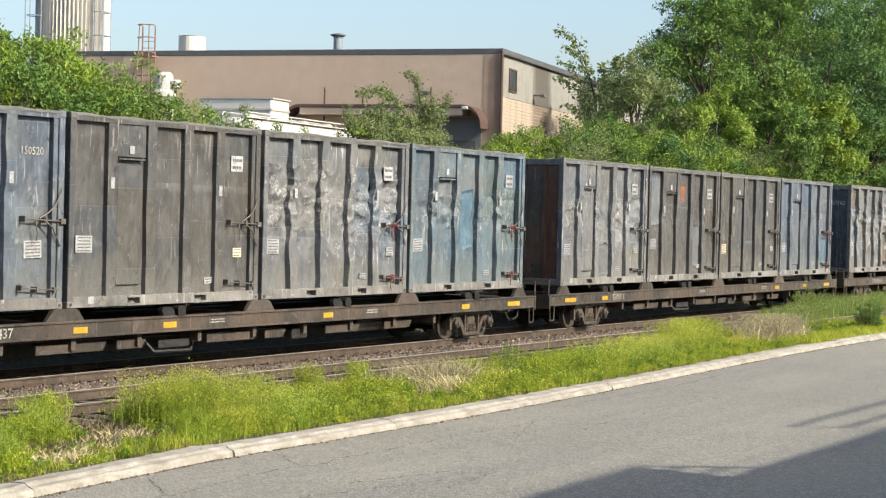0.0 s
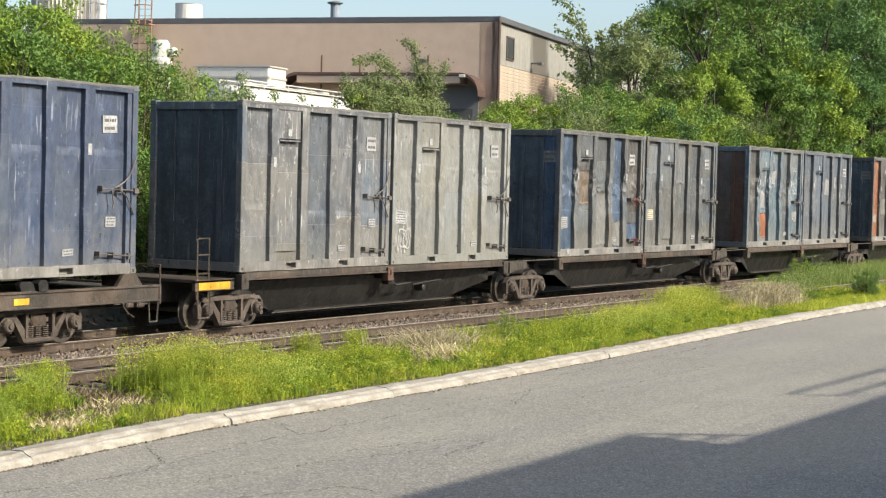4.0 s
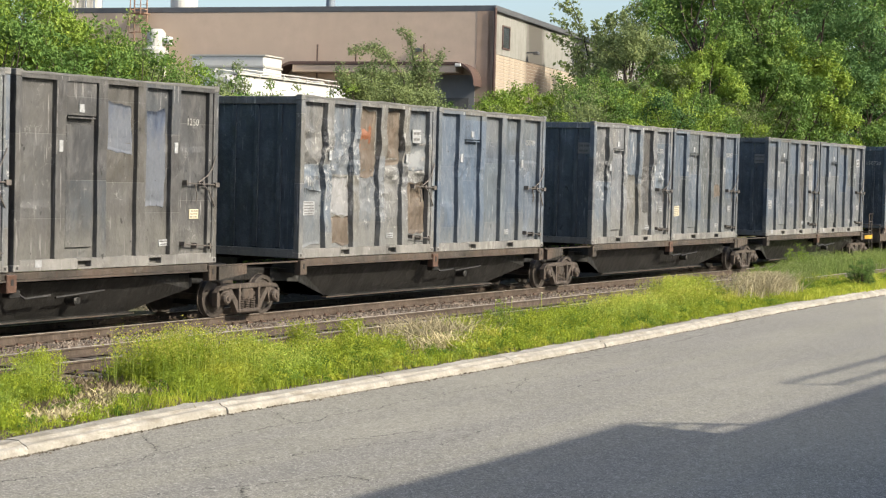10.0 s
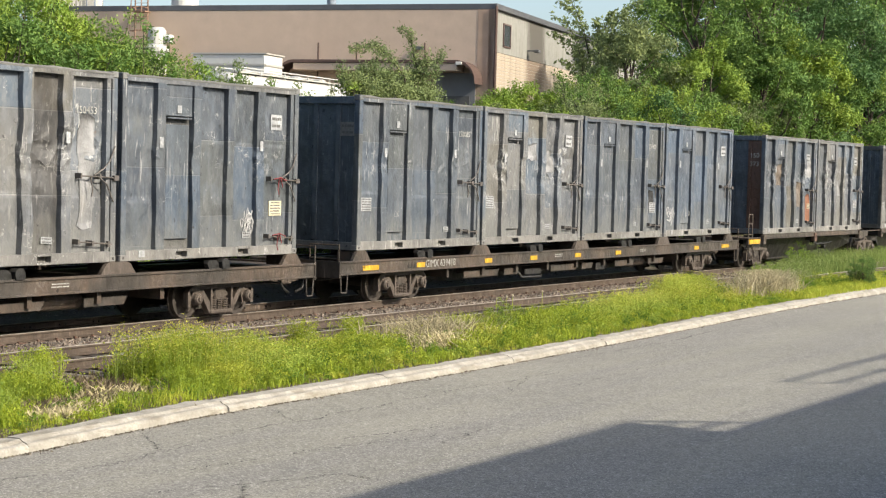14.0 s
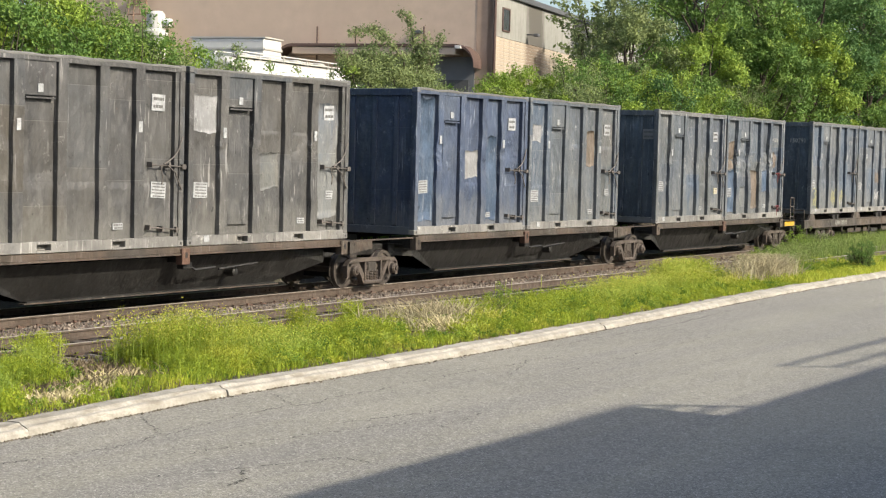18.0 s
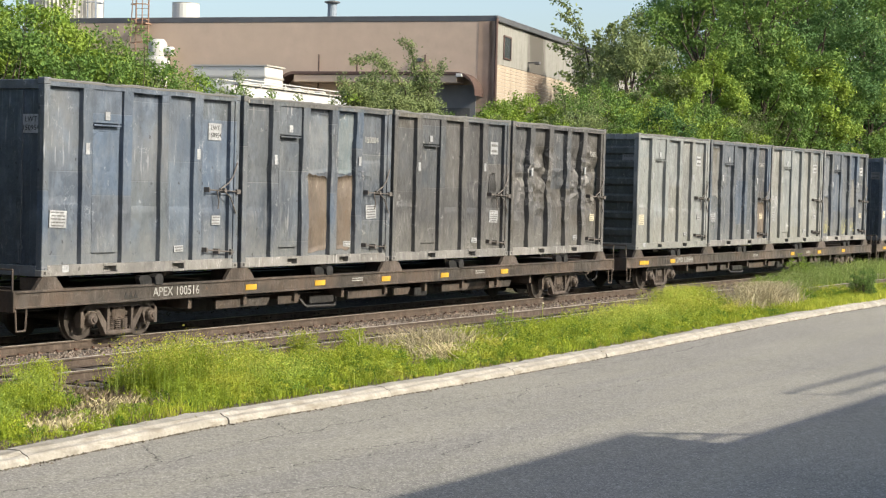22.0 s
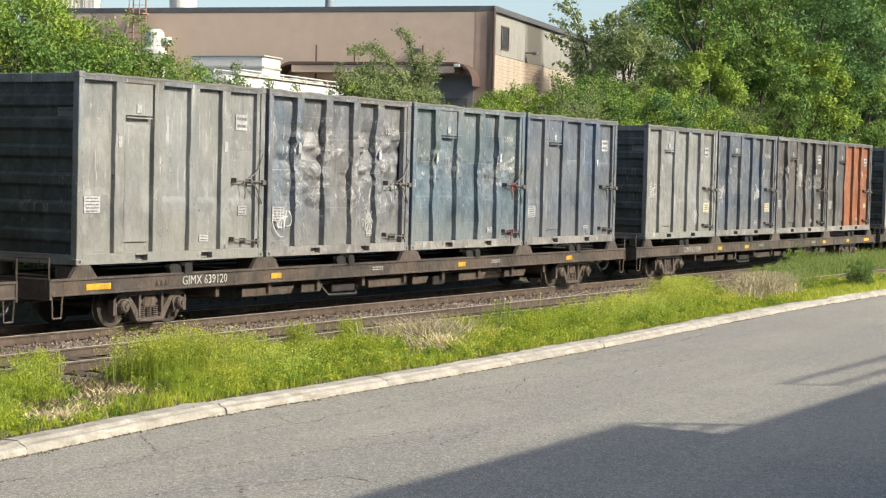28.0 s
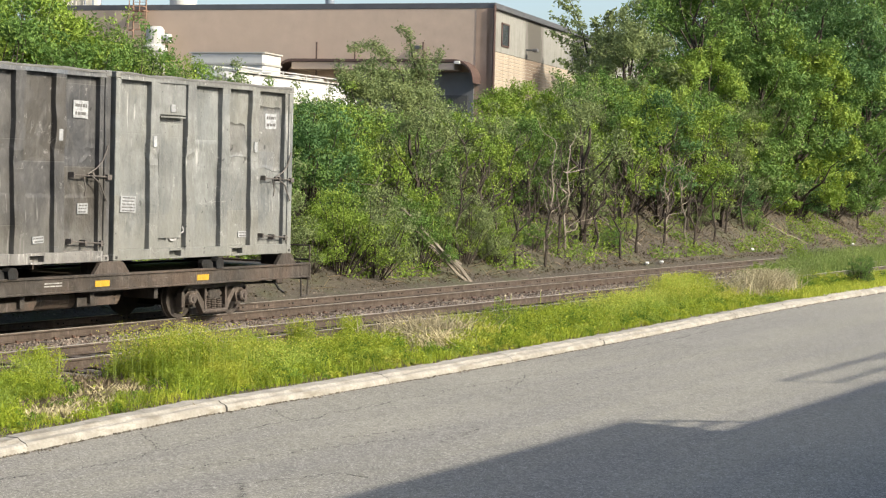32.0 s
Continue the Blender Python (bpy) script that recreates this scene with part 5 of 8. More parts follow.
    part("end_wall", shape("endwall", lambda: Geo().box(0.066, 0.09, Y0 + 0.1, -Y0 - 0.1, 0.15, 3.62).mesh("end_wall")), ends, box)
    if seed in PLATES:
        lines, at_side, at_end = PLATES[seed]
        blank = shape("blank", lambda: Geo().box(-0.22, 0.22, -0.008, 0.01, -0.18, 0.18).mesh("number_plate"))
        spots = [pose(5.35, sheet(5.35, 2.95, level, sv * 3 + 4, 4)[0] - 0.02, 2.95)] * at_side + [pose(0.05, -0.92, 2.9, 0, 0, -90)] * at_end
        for m in spots:
            p = part("number_plate", blank, WHITE, box, "white plate with black characters", m)
            for words, dz in zip(lines, (0.08, -0.08)):
                part("number", text_mesh(words, 0.145), PLATEINK, p, "black characters", pose(0, -0.012, dz))
        if at_end and not at_side:
            part("graffiti", scribble(211, 0.3, 0.6, 7, 1.3), WHITEGRAF, box, "sprayed scrawl on the end wall", pose(0.052, 0.93, 2.05, 0, 0, -90))
    if key == "N" and level == 0 and seed == 21:
        part("number", text_mesh("ESIU", 0.3), STENCIL, box, "white stencilled letters", pose(0.015, -0.66, 2.95, 0, 0, -90))
        part("number", text_mesh("10019", 0.26), STENCIL, box, "white stencilled number", pose(0.015, -0.66, 2.62, 0, 0, -90))
    # hatch in the second bay
    if level < 3:
        part("hatch", shape("hatch", lambda: flatplate(1.36, 2.24, 2.98, 3.63, 0.085).mesh("hatch")), P, box)
        part("hatch_hinge", shape("hinge", lambda: Geo().box(1.4, 2.2, Y0 - 0.002, Y0 + 0.08, 2.92, 2.95).mesh("hatch_hinge")), P, box)
        if r.random() < 0.75:
            part("hatch_door", shape("hdoor", lambda: Geo().box(1.42, 2.18, Y0 + 0.05, Y0 + 0.09, 0.42, 2.8, 0.01).mesh("hatch_door")), P, box)
    part("lock_bar", shape("lock0", lambda: lock_bar(0)), STEELBAR, box)
    part("lock_bar", shape("lock1", lambda: lock_bar(1)), STEELBAR, box)
    part("chain", shape("chain", lambda: lock_bar(2)), STEELBAR, box)
    if "r" in extra:
        for z in (1.62, 0.36):
            part("strap", Geo().path([(5.1, Y0 - 0.05, z + 0.08), (5.35, Y0 - 0.06, z + 0.12), (5.6, Y0 - 0.05, z + 0.05)], 0.014).path([(5.3, Y0 - 0.06, z + 0.1), (5.26, Y0 - 0.06, z - 0.14), (5.3, Y0 - 0.06, z - 0.26)], 0.012).path([(5.36, Y0 - 0.06, z + 0.1), (5.44, Y0 - 0.06, z - 0.1)], 0.012), REDRAG, box, "red strap tied round the lock")

    def put(name, me, mat, x, z, y=None, lab="", tilt=0.0):
        if y is None:
            bay = min(range(5), key=lambda b: abs(x - sum(BAYS[b]) / 2))
            y = min(sheet(x + u, z + v, level, sv * 3 + bay, bay)[0] for u in (-0.15, 0, 0.15) for v in (-0.2, 0, 0.2)) - 0.012
        return part(name, me, mat, box, lab, pose(x, y, z, 0, tilt, 0))

    pk = seed % 4
    plate, ink = shape(("notice", pk), lambda: notice(0.47, 0.33, 5, pk))
    if key == "P" or r.random() < 0.8:
        p = put("placard", plate, WHITE if r.random() < 0.85 else YELLOWTAG, 0.5 if r.random() < 0.75 else 5.35, r.uniform(0.95, 1.25), tilt=r.uniform(-3, 3))
        tagged(part("print", ink, INK, p), kind="stuff")
    small = shape("small", lambda: Geo().box(-0.055, 0.055, -0.006, 0.01, -0.11, 0.11).mesh("sticker"))
    for x in (1.22, 4.68):
        put("sticker", small, WHITE, x, 2.42 + r.uniform(-0.06, 0.06), Y0 - 0.003)
    if level < 3:
        put("sticker", shape("tiny", lambda: Geo().box(-0.07, 0.07, -0.006, 0.01, -0.08, 0.08).mesh("sticker")), WHITE, 1.8, 3.12, Y0 + 0.012)
    low, lowink = shape("low", lambda: notice(0.3, 0.13, 2, 91))
    p = put("sticker", low, WHITE, 4.15 + r.uniform(-0.2, 0.3), 0.46, tilt=r.uniform(-4, 4))
    tagged(part("print", lowink, INK, p), kind="stuff")
    if r.random() < 0.5:
        put("sticker", shape("corner", lambda: Geo().box(-0.09, 0.09, -0.006, 0.01, -0.07, 0.07).mesh("sticker")), WHITE, 0.65, 0.14, Y0 - 0.002)
    if r.random() < 0.5:
        mid, midink = shape("mid", lambda: notice(0.3, 0.2, 3, 93))
        p = put("sticker", mid, WHITE if r.random() < 0.7 else YELLOWTAG, 5.4, 1.05)
        tagged(part("print", midink, INK, p), kind="stuff")
    if number:
        put("number", text_mesh(number, 0.21), STENCIL, 5.33, 2.98, lab="white stencilled number")
    q = seed % 3
    pl, ik = shape(("plate", q), lambda: notice(0.42, 0.34, 2, q + 40))
    if not number and seed not in PLATES:
        p = put("number_plate", pl, WHITE, 5.35, 2.98, tilt=r.uniform(-2, 2))
        tagged(part("print", ik, INK, p), kind="stuff")
    if number in ("150720", "150791", "150762"):
        part("number", text_mesh(number, 0.24), STENCIL, box, "white stencilled number", pose(0.015, -0.66, 2.98, 0, 0, -90))
    elif "R" in extra and "o" in extra:
        for words, z in (("150", 2.98), ("373", 2.66)):
            part("number", text_mesh(words, 0.25), STENCIL, box, "white stencilled number", pose(0.015, -0.86, z, 0, 0, -90))
    elif key != "N" and "m" not in extra and seed not in PLATES and r.random() < 0.75:
        e = part("number_plate", pl, PAINT["C"], box, "", pose(0.05, -0.92, 2.95, 0, 0, -90))
        tagged(part("print", ik, INK, e), kind="stuff")
    # welded patches, torn sheets, graffiti
    def patch(mat, x, z, w, h, lab):
        bay = min(range(5), key=lambda b: abs(x - sum(BAYS[b]) / 2))
        put("patch", wonky_plate(w, h, seed * 7 + int(x * 10), lambda u, v: sheet(x + u, z + v, level, sv * 3 + bay, bay)[0]), mat, x, z, 0.0, lab)

    tones = dict(PAINT, t=RUSTPATCH, g=GREYPATCH, r=ROYAL, o=ORANGE, y=SKYPATCH, e=CREAM)
    for bay, z0, z1, tone in MENDS.get(ORDER[seed - 1], ()):
        x0, x1 = BAYS[bay]
        patch(tones[tone], (x0 + x1) / 2, (z0 + z1) / 2, x1 - x0 - 0.03, z1 - z0, "%s welded sheet" % {"t": "brown", "g": "light grey", "r": "blue", "o": "orange", "y": "light blue", "e": "cream"}.get(tone) if tone in "tgroye" else LOOKS[tone] + " welded sheet")
    if "j" in extra:
        patch(RUSTPATCH, 0.65, 3.05, 0.6, 0.75, "rusty welded patch")
        patch(GREYPATCH, 0.6, 1.1, 0.7, 0.8, "grey welded patch")
        patch(RUSTPATCH, 3.0, 1.0, 0.5, 0.45, "rusty welded patch")
    if "k" in extra and "k2" not in extra:
        patch(ORANGE, 3.0 if "2" in extra else 2.9, 2.9, 0.6, 0.6, "rusty welded patch")
    if "k2" in extra:
        patch(RUSTPATCH, 3.01, 1.2, 0.84, 1.75, "brown welded patch")
        patch(RUSTPATCH, 4.14, 1.2, 0.74, 1.75, "brown welded patch")
    if "m" in extra and "2" not in extra:
        patch(ORANGE, 1.8, 0.82, 0.8, 0.95, "rust-washed lower sheet")
    if "m2" in extra:
        patch(RUSTPATCH, 4.15, 2.4, 0.62, 1.0, "reddish welded patch")
        patch(GREYPATCH, 0.65, 2.75, 0.5, 0.45, "grey welded patch")
    if "o" in extra:
        patch(ORANGE, 5.25, 0.95, 0.8, 1.1, "orange primer patch")
    if "q" in extra:
        patch(RUSTPATCH, 0.64, 2.35, 0.86, 1.0, "brown welded patch")
        patch(ROYAL, 0.64, 1.05, 0.86, 1.5, "blue welded patch")
        patch(RUSTPATCH, 5.3, 2.2, 0.55, 0.55, "brown welded patch")
    if "c" in extra:
        patch(SKYPATCH, 5.3, 0.95, 0.8, 1.0, "light blue welded patch")
    if "b" in extra:
        patch(SKYPATCH if key == "A" else ROYAL, 3.0 if key == "A" else 0.65, 1.9 if key == "A" else 2.4, 0.7, 1.6, "blue welded patch")
    if "e" in extra:
        patch(ROYAL, 1.82, 2.2, 0.65, 0.9, "dark blue welded patch")
        patch(PAINT["N"], 3.0, 2.8, 0.75, 1.0, "dark blue welded patch")
        patch(PAINT["N"], 4.1, 2.2, 0.7, 2.0, "dark blue welded patch")
    if "t" in extra:
        patch(GREYPATCH, r.choice((1.8, 3.0, 4.1)), r.uniform(1.2, 2.6), 0.7, 0.7, "torn light grey sheet")
        patch(GREYPATCH, r.choice((3.0, 4.1)), r.uniform(2.5, 2.9), 0.6, 0.5, "torn light grey sheet")
    if "u" in extra:
        patch(GREYPATCH, 1.8, 2.85, 0.7, 0.6, "torn light grey sheet")
        patch(GREYPATCH, 5.35, 1.8, 0.45, 2.2, "light grey torn strip")
    if "x" in extra:
        patch(BLACK, r.choice((3.0, 5.3)), r.uniform(1.3, 2.5), 0.35, 0.5, "ragged black hole torn in the side")
    for ch, mat in (("g", WHITEGRAF), ("y", YELGRAF)):
        n = extra.count(ch)
        if n:
            only = [int(b) for a, b in zip(extra, extra[1:]) if a == ch and b.isdigit()]
            for b in only or ((0, 1, 2, 3, 4) if n > 1 else (0, 2, 3) if ch == "y" else r.sample((0, 1, 3), 2)):
                x = sum(BAYS[b]) / 2
                put("graffiti", shape(("scrib", b, ch, seed % 3), lambda: scribble(b + seed * 3, 0.6, 0.6 if n == 1 else 0.5, 8 if n == 1 else 10, 1.3 if ch == "y" else 1.4 if n == 1 else 2.1)), mat, x, 0.62 if n > 1 or ch == "y" or only else r.choice((0.75, 0.8, 1.6)), lab="sprayed scrawl")
    MOVING.append((box, s, base))
    return box


# ---- bogies ----
def wheelset_mesh():
    g = Geo()
    for sgn in (-1, 1):
        y = sgn * 0.752
        o = sgn
        g.turned([(y - o * 0.075, 0.08), (y - o * 0.07, 0.3), (y - o * 0.075, 0.475), (y - o * 0.045, 0.475), (y - o * 0.04, 0.445), (y + o * 0.06, 0.44), (y + o * 0.06, 0.36), (y + o * 0.02, 0.34), (y + o * 0.035, 0.15), (y + o * 0.09, 0.12), (y + o * 0.09, 0.08)], 20)
    g.rod((0, -1.0, 0), (0, 1.0, 0), 0.075, 10)
    return g.mesh("wheelset", False)


def sideframe_mesh():
    g = Geo()
    a, b = -0.07, 0.07
    # arched top chord with drooping jaws
    g.prism([(-1.16, 0.5), (-1.16, 0.8), (-1.02, 0.93), (-0.6, 0.97), (0.6, 0.97), (1.02, 0.93), (1.16, 0.8), (1.16, 0.5), (1.06, 0.5), (1.04, 0.76), (0.94, 0.84), (0.6, 0.87), (-0.6, 0.87), (-0.94, 0.84), (-1.04, 0.76), (-1.06, 0.5)], a, b)
    for q in (-1, 1):
        leg = [(q * 0.78, 0.88), (q * 0.66, 0.88), (q * 0.3, 0.46), (q * 0.3, 0.34), (q * 0.42, 0.34)]
        g.prism(leg if q > 0 else leg[::-1], a, b)
        g.prism([(q * 0.36 - 0.035, 0.42), (q * 0.36 + 0.035, 0.42), (q * 0.36 + 0.035, 0.9), (q * 0.36 - 0.035, 0.9)], a - 0.015, b + 0.015)
        jaw = [(q * 1.1, 0.84), (q * 0.74, 0.87), (q * 0.7, 0.72), (q * 0.76, 0.52), (q * 0.8, 0.52), (q * 0.8, 0.74), (q * 1.06, 0.74)]
        g.prism(jaw if q > 0 else jaw[::-1], a, b)
    g.box(-0.4, 0.4, a - 0.03, b + 0.03, 0.31, 0.41, 0.03)
    g.box(-0.3, 0.3, -0.02, 0.05, 0.68, 0.78, 0.02)
    return g.mesh("sideframe")


def spring_mesh():
    g = Geo()
    for q in (-0.2, 0.0, 0.2):
        prof = []
        for i in range(7):
            z = 0.4 + 0.28 * i / 7
            prof += [(z, 0.06), (z + 0.02, 0.088)]
        g.turned(prof, 7, (q, 0, 0), "Z")
    return g.mesh("spring")


def truck(parent, x):
    t = empty("bogie", pose(x, 0, 0), parent)
    for dx in (-0.9, 0.9):
        w = part("wheelset", shape("wheelset", wheelset_mesh), WHEEL, t, at=pose(dx, 0, RAILTOP + 0.44))
        WHEELS.append((w, dx, x, parent))
    for sgn in (-1, 1):
        y = sgn * 1.02
        part("sideframe", shape("sideframe", sideframe_mesh), DUSTY, t, at=pose(0, y, 0.06))
        part("spring", shape("spring", spring_mesh), DUSTY, t, at=pose(0, y, 0.06))
        for dx in (-0.9, 0.9):
            part("bearing_cap", shape("cap", lambda: Geo().turned([(0, 0.13), (-0.06, 0.13), (-0.1, 0.1), (-0.1, 0.06), (-0.13, 0.05)], 12).turned([(0.0, 0.13), (0.08, 0.15)], 12).mesh("bearing_cap")), DUSTY, t, at=pose(dx, y - 0.09 if sgn < 0 else y + 0.09, 0.73, 0, 0, 0 if sgn < 0 else 180))
    part("bolster", shape("bolster", lambda: Geo().box(-0.2, 0.2, -1.08, 1.08, 0.66, 0.92, 0.03).box(-0.3, 0.3, -0.4, 0.4, 0.9, 1.05).mesh("bolster")), FRAME, t)
    part("brake_beam", shape("beam", lambda: Geo().box(-0.42, -0.34, -0.75, 0.75, 0.5, 0.62).box(0.34, 0.42, -0.75, 0.75, 0.5, 0.62).mesh("brake_beam")), BLACK, t)
    return t


WHEELS = []


def stirrup(x, y, z0, z1, w=0.3):
    return Geo().path([(x, y, z1), (x + 0.03, y, z0), (x + w - 0.03, y, z0), (x + w, y, z1)], 0.02)


def flat_car(word):
    car = empty("flat_car")
    pick = random.Random(int(word))
    A, B = -0.72, 25.57
    top = 1.53 if word == LOWCAR else 1.62
    for sgn in (-1, 1):
        y0, y1 = (-1.345, -1.22) if sgn < 0 else (1.22, 1.345)
        sill = part("side_sill", shape(("sill", sgn), lambda: Geo().box(A, B, y0 + 0.03 * (sgn < 0), y1 - 0.03 * (sgn > 0), 1.05, 1.37).box(A, B, y0, y1, 1.33, 1.38, 0.008).box(A, B, y0, y1, 1.04, 1.08, 0.008).mesh("side_sill")), FRAME, car)
        for k in range(5):
            x = -0.02 + 0.2 if k == 0 else (24.85 - 0.2 if k == 4 else PITCH * k - 0.075)
            h = 0.36 if 0 < k < 4 else 0.22
            part("pedestal", shape(("ped", h, sgn, top), lambda: Geo().prism([(-h - 0.18, 1.37), (h + 0.18, 1.37), (h, top - 0.04), (h * 0.72, top), (-h * 0.72, top), (-h, top - 0.04)], y0 + 0.02, y1 - 0.02 + 0.0).box(-h * 0.6, h * 0.6, -1.2 if sgn < 0 else 0.7, -0.7 if sgn < 0 else 1.2, 1.36, top - 0.03).mesh("pedestal")), DUSTY if k in (2, 3) else FRAME, car, at=pose(x, 0, 0))
        for k in range(4):
            part("hold_down", shape(("hump", sgn), lambda: Geo().prism([(-0.36, 1.37), (-0.42, 1.5), (-0.38, 1.56), (-0.12, 1.56), (-0.04, 1.5), (0.0, 1.37)], y0 + 0.01, y1).prism([(0.06, 1.37), (0.04, 1.52), (0.1, 1.58), (0.24, 1.58), (0.3, 1.5), (0.3, 1.37)], y0 - 0.03, y1 + 0.03).mesh("hold_down")), SPINE, car, at=pose(PITCH * k + 3.2, 0, 0))
        if sgn < 0:
            for x, w in ((0.62, 0.72), (3.0, 0.4), (6.6, 0.4), (9.3, 0.42), (12.2, 0.4), (15.1, 0.4), (18.4, 0.42), (21.6, 0.4), (24.3, 0.7)):
                if word == "639210" or pick.random() < 0.4:
                    continue
                part("reflector", shape(("refl", w), lambda: Geo().box(-w / 2, w / 2, -1.328, -1.31, 1.13, 1.25).mesh("reflector")), YELLOW, sill, "yellow reflector strip", pose(x, 0, 0))
            part("stencil", shape("tri", lambda: Geo().prism([(0, 1.12), (0.11, 1.12), (0.055, 1.26)], -1.322, -1.31).prism([(0.15, 1.12), (0.26, 1.12), (0.205, 1.26)], -1.322, -1.31).prism([(0.3, 1.12), (0.41, 1.12), (0.355, 1.26)], -1.322, -1.31).mesh("stencil")), BLACK, sill, "three black triangles", pose(2.35, 0, 0))
            for x in (10.9, 17.0):
                tagged(part("stencil", shape("bars", lambda: notice(0.6, 0.12, 2, 77)[1]), STENCIL, sill, "small white lettering", pose(x, -1.306, 1.22)), "small white lettering", kind="stuff")
    for a, b in ((5.6, 7.6), (7.9, 8.8), (10.8, 12.6), (12.9, 13.7), (15.3, 16.8), (17.9, 19.2)):
        part("skirt_plate", shape(("skirt", a), lambda: Geo().prism([(a, 0.74), (b - 0.12, 0.74), (b, 0.92), (a, 0.92)], -1.12, -1.09).mesh("skirt_plate")), FRAME, car)
    part("deck", shape("deck", lambda: Geo().box(A, B, -1.22, 1.22, 1.26, 1.33).mesh("deck")), FRAME, car)
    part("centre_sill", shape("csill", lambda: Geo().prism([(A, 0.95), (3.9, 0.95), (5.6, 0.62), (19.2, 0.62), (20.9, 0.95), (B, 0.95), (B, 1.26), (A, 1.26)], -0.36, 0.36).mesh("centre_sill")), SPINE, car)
    for i in range(9):
        x = 4.6 + i * 1.95
        part("cross_bearer", shape("bearer", lambda: Geo().prism([(-0.06, 0.8), (0.06, 0.8), (0.06, 1.26), (-0.06, 1.26)], -1.2, 1.2).mesh("cross_bearer")), FRAME, car, at=pose(x, 0, 0))
    part("air_reservoir", shape("res", lambda: Geo().turned([(-0.6, 0.12), (-0.55, 0.2), (0.55, 0.2), (0.6, 0.12)], 14, (0, 0, 0)).mesh("air_reservoir")), FRAME, car, at=pose(17.5, -0.75, 0.88, 0, 0, 90))
    part("brake_pipe", shape("pipe", lambda: Geo().path([(-0.6, -0.5, 0.9), (4, -0.6, 0.98), (12, -0.65, 0.9), (20, -0.6, 0.98), (25.4, -0.5, 0.9)], 0.03).path([(9, -0.9, 0.85), (9.2, -1.0, 0.62), (10.4, -1.0, 0.6), (10.6, -0.9, 0.85)], 0.035).box(9.3, 10.3, -1.05, -0.9, 0.68, 0.85, 0.02).box(14.0, 14.6, -1.1, -0.7, 0.66, 0.9, 0.03).mesh("brake_pipe")), BLACK, car)
    for q, x in ((-1, A), (1, B)):
        part("end_sill", shape(("esill", q), lambda: Geo().box(min(x, x + q * 0.06), max(x, x + q * 0.06), -1.34, 1.34, 0.98, 1.38, 0.01).mesh("end_sill")), FRAME, car)
        part("coupler", shape(("coup", q), lambda: Geo().box(min(x, x + q * 0.4), max(x, x + q * 0.4), -0.1, 0.1, 0.86, 1.06).box(min(x + q * 0.36, x + q * 0.6), max(x + q * 0.36, x + q * 0.6), -0.17, 0.15, 0.8, 1.1, 0.03).mesh("coupler")), DUSTY, car)
        part("step", shape(("step", q), lambda: stirrup(x - 0.3 if q > 0 else x + 0.03, -1.3, 0.62, 1.06)), FRAME, car)
        part("grab_rail", shape(("grab", q), lambda: Geo().path([(x + q * 0.05, -1.3, 1.36), (x + q * 0.05, -1.3, 1.78), (x + q * 0.05, -0.45, 1.78), (x + q * 0.05, -0.45, 1.36)], 0.02).path([(x + q * 0.05, -1.3, 1.45), (x + q * 0.05, -0.45, 1.45)], 0.02)), FRAME, car)
        part("air_hose", shape(("hose", q), lambda: Geo().path([(x, -0.3, 0.95), (x + q * 0.2, -0.34, 0.7), (x + q * 0.42, -0.3, 0.62)], 0.03)), BLACK, car)
    truck(car, 2.5)
    truck(car, 22.35)
    return car


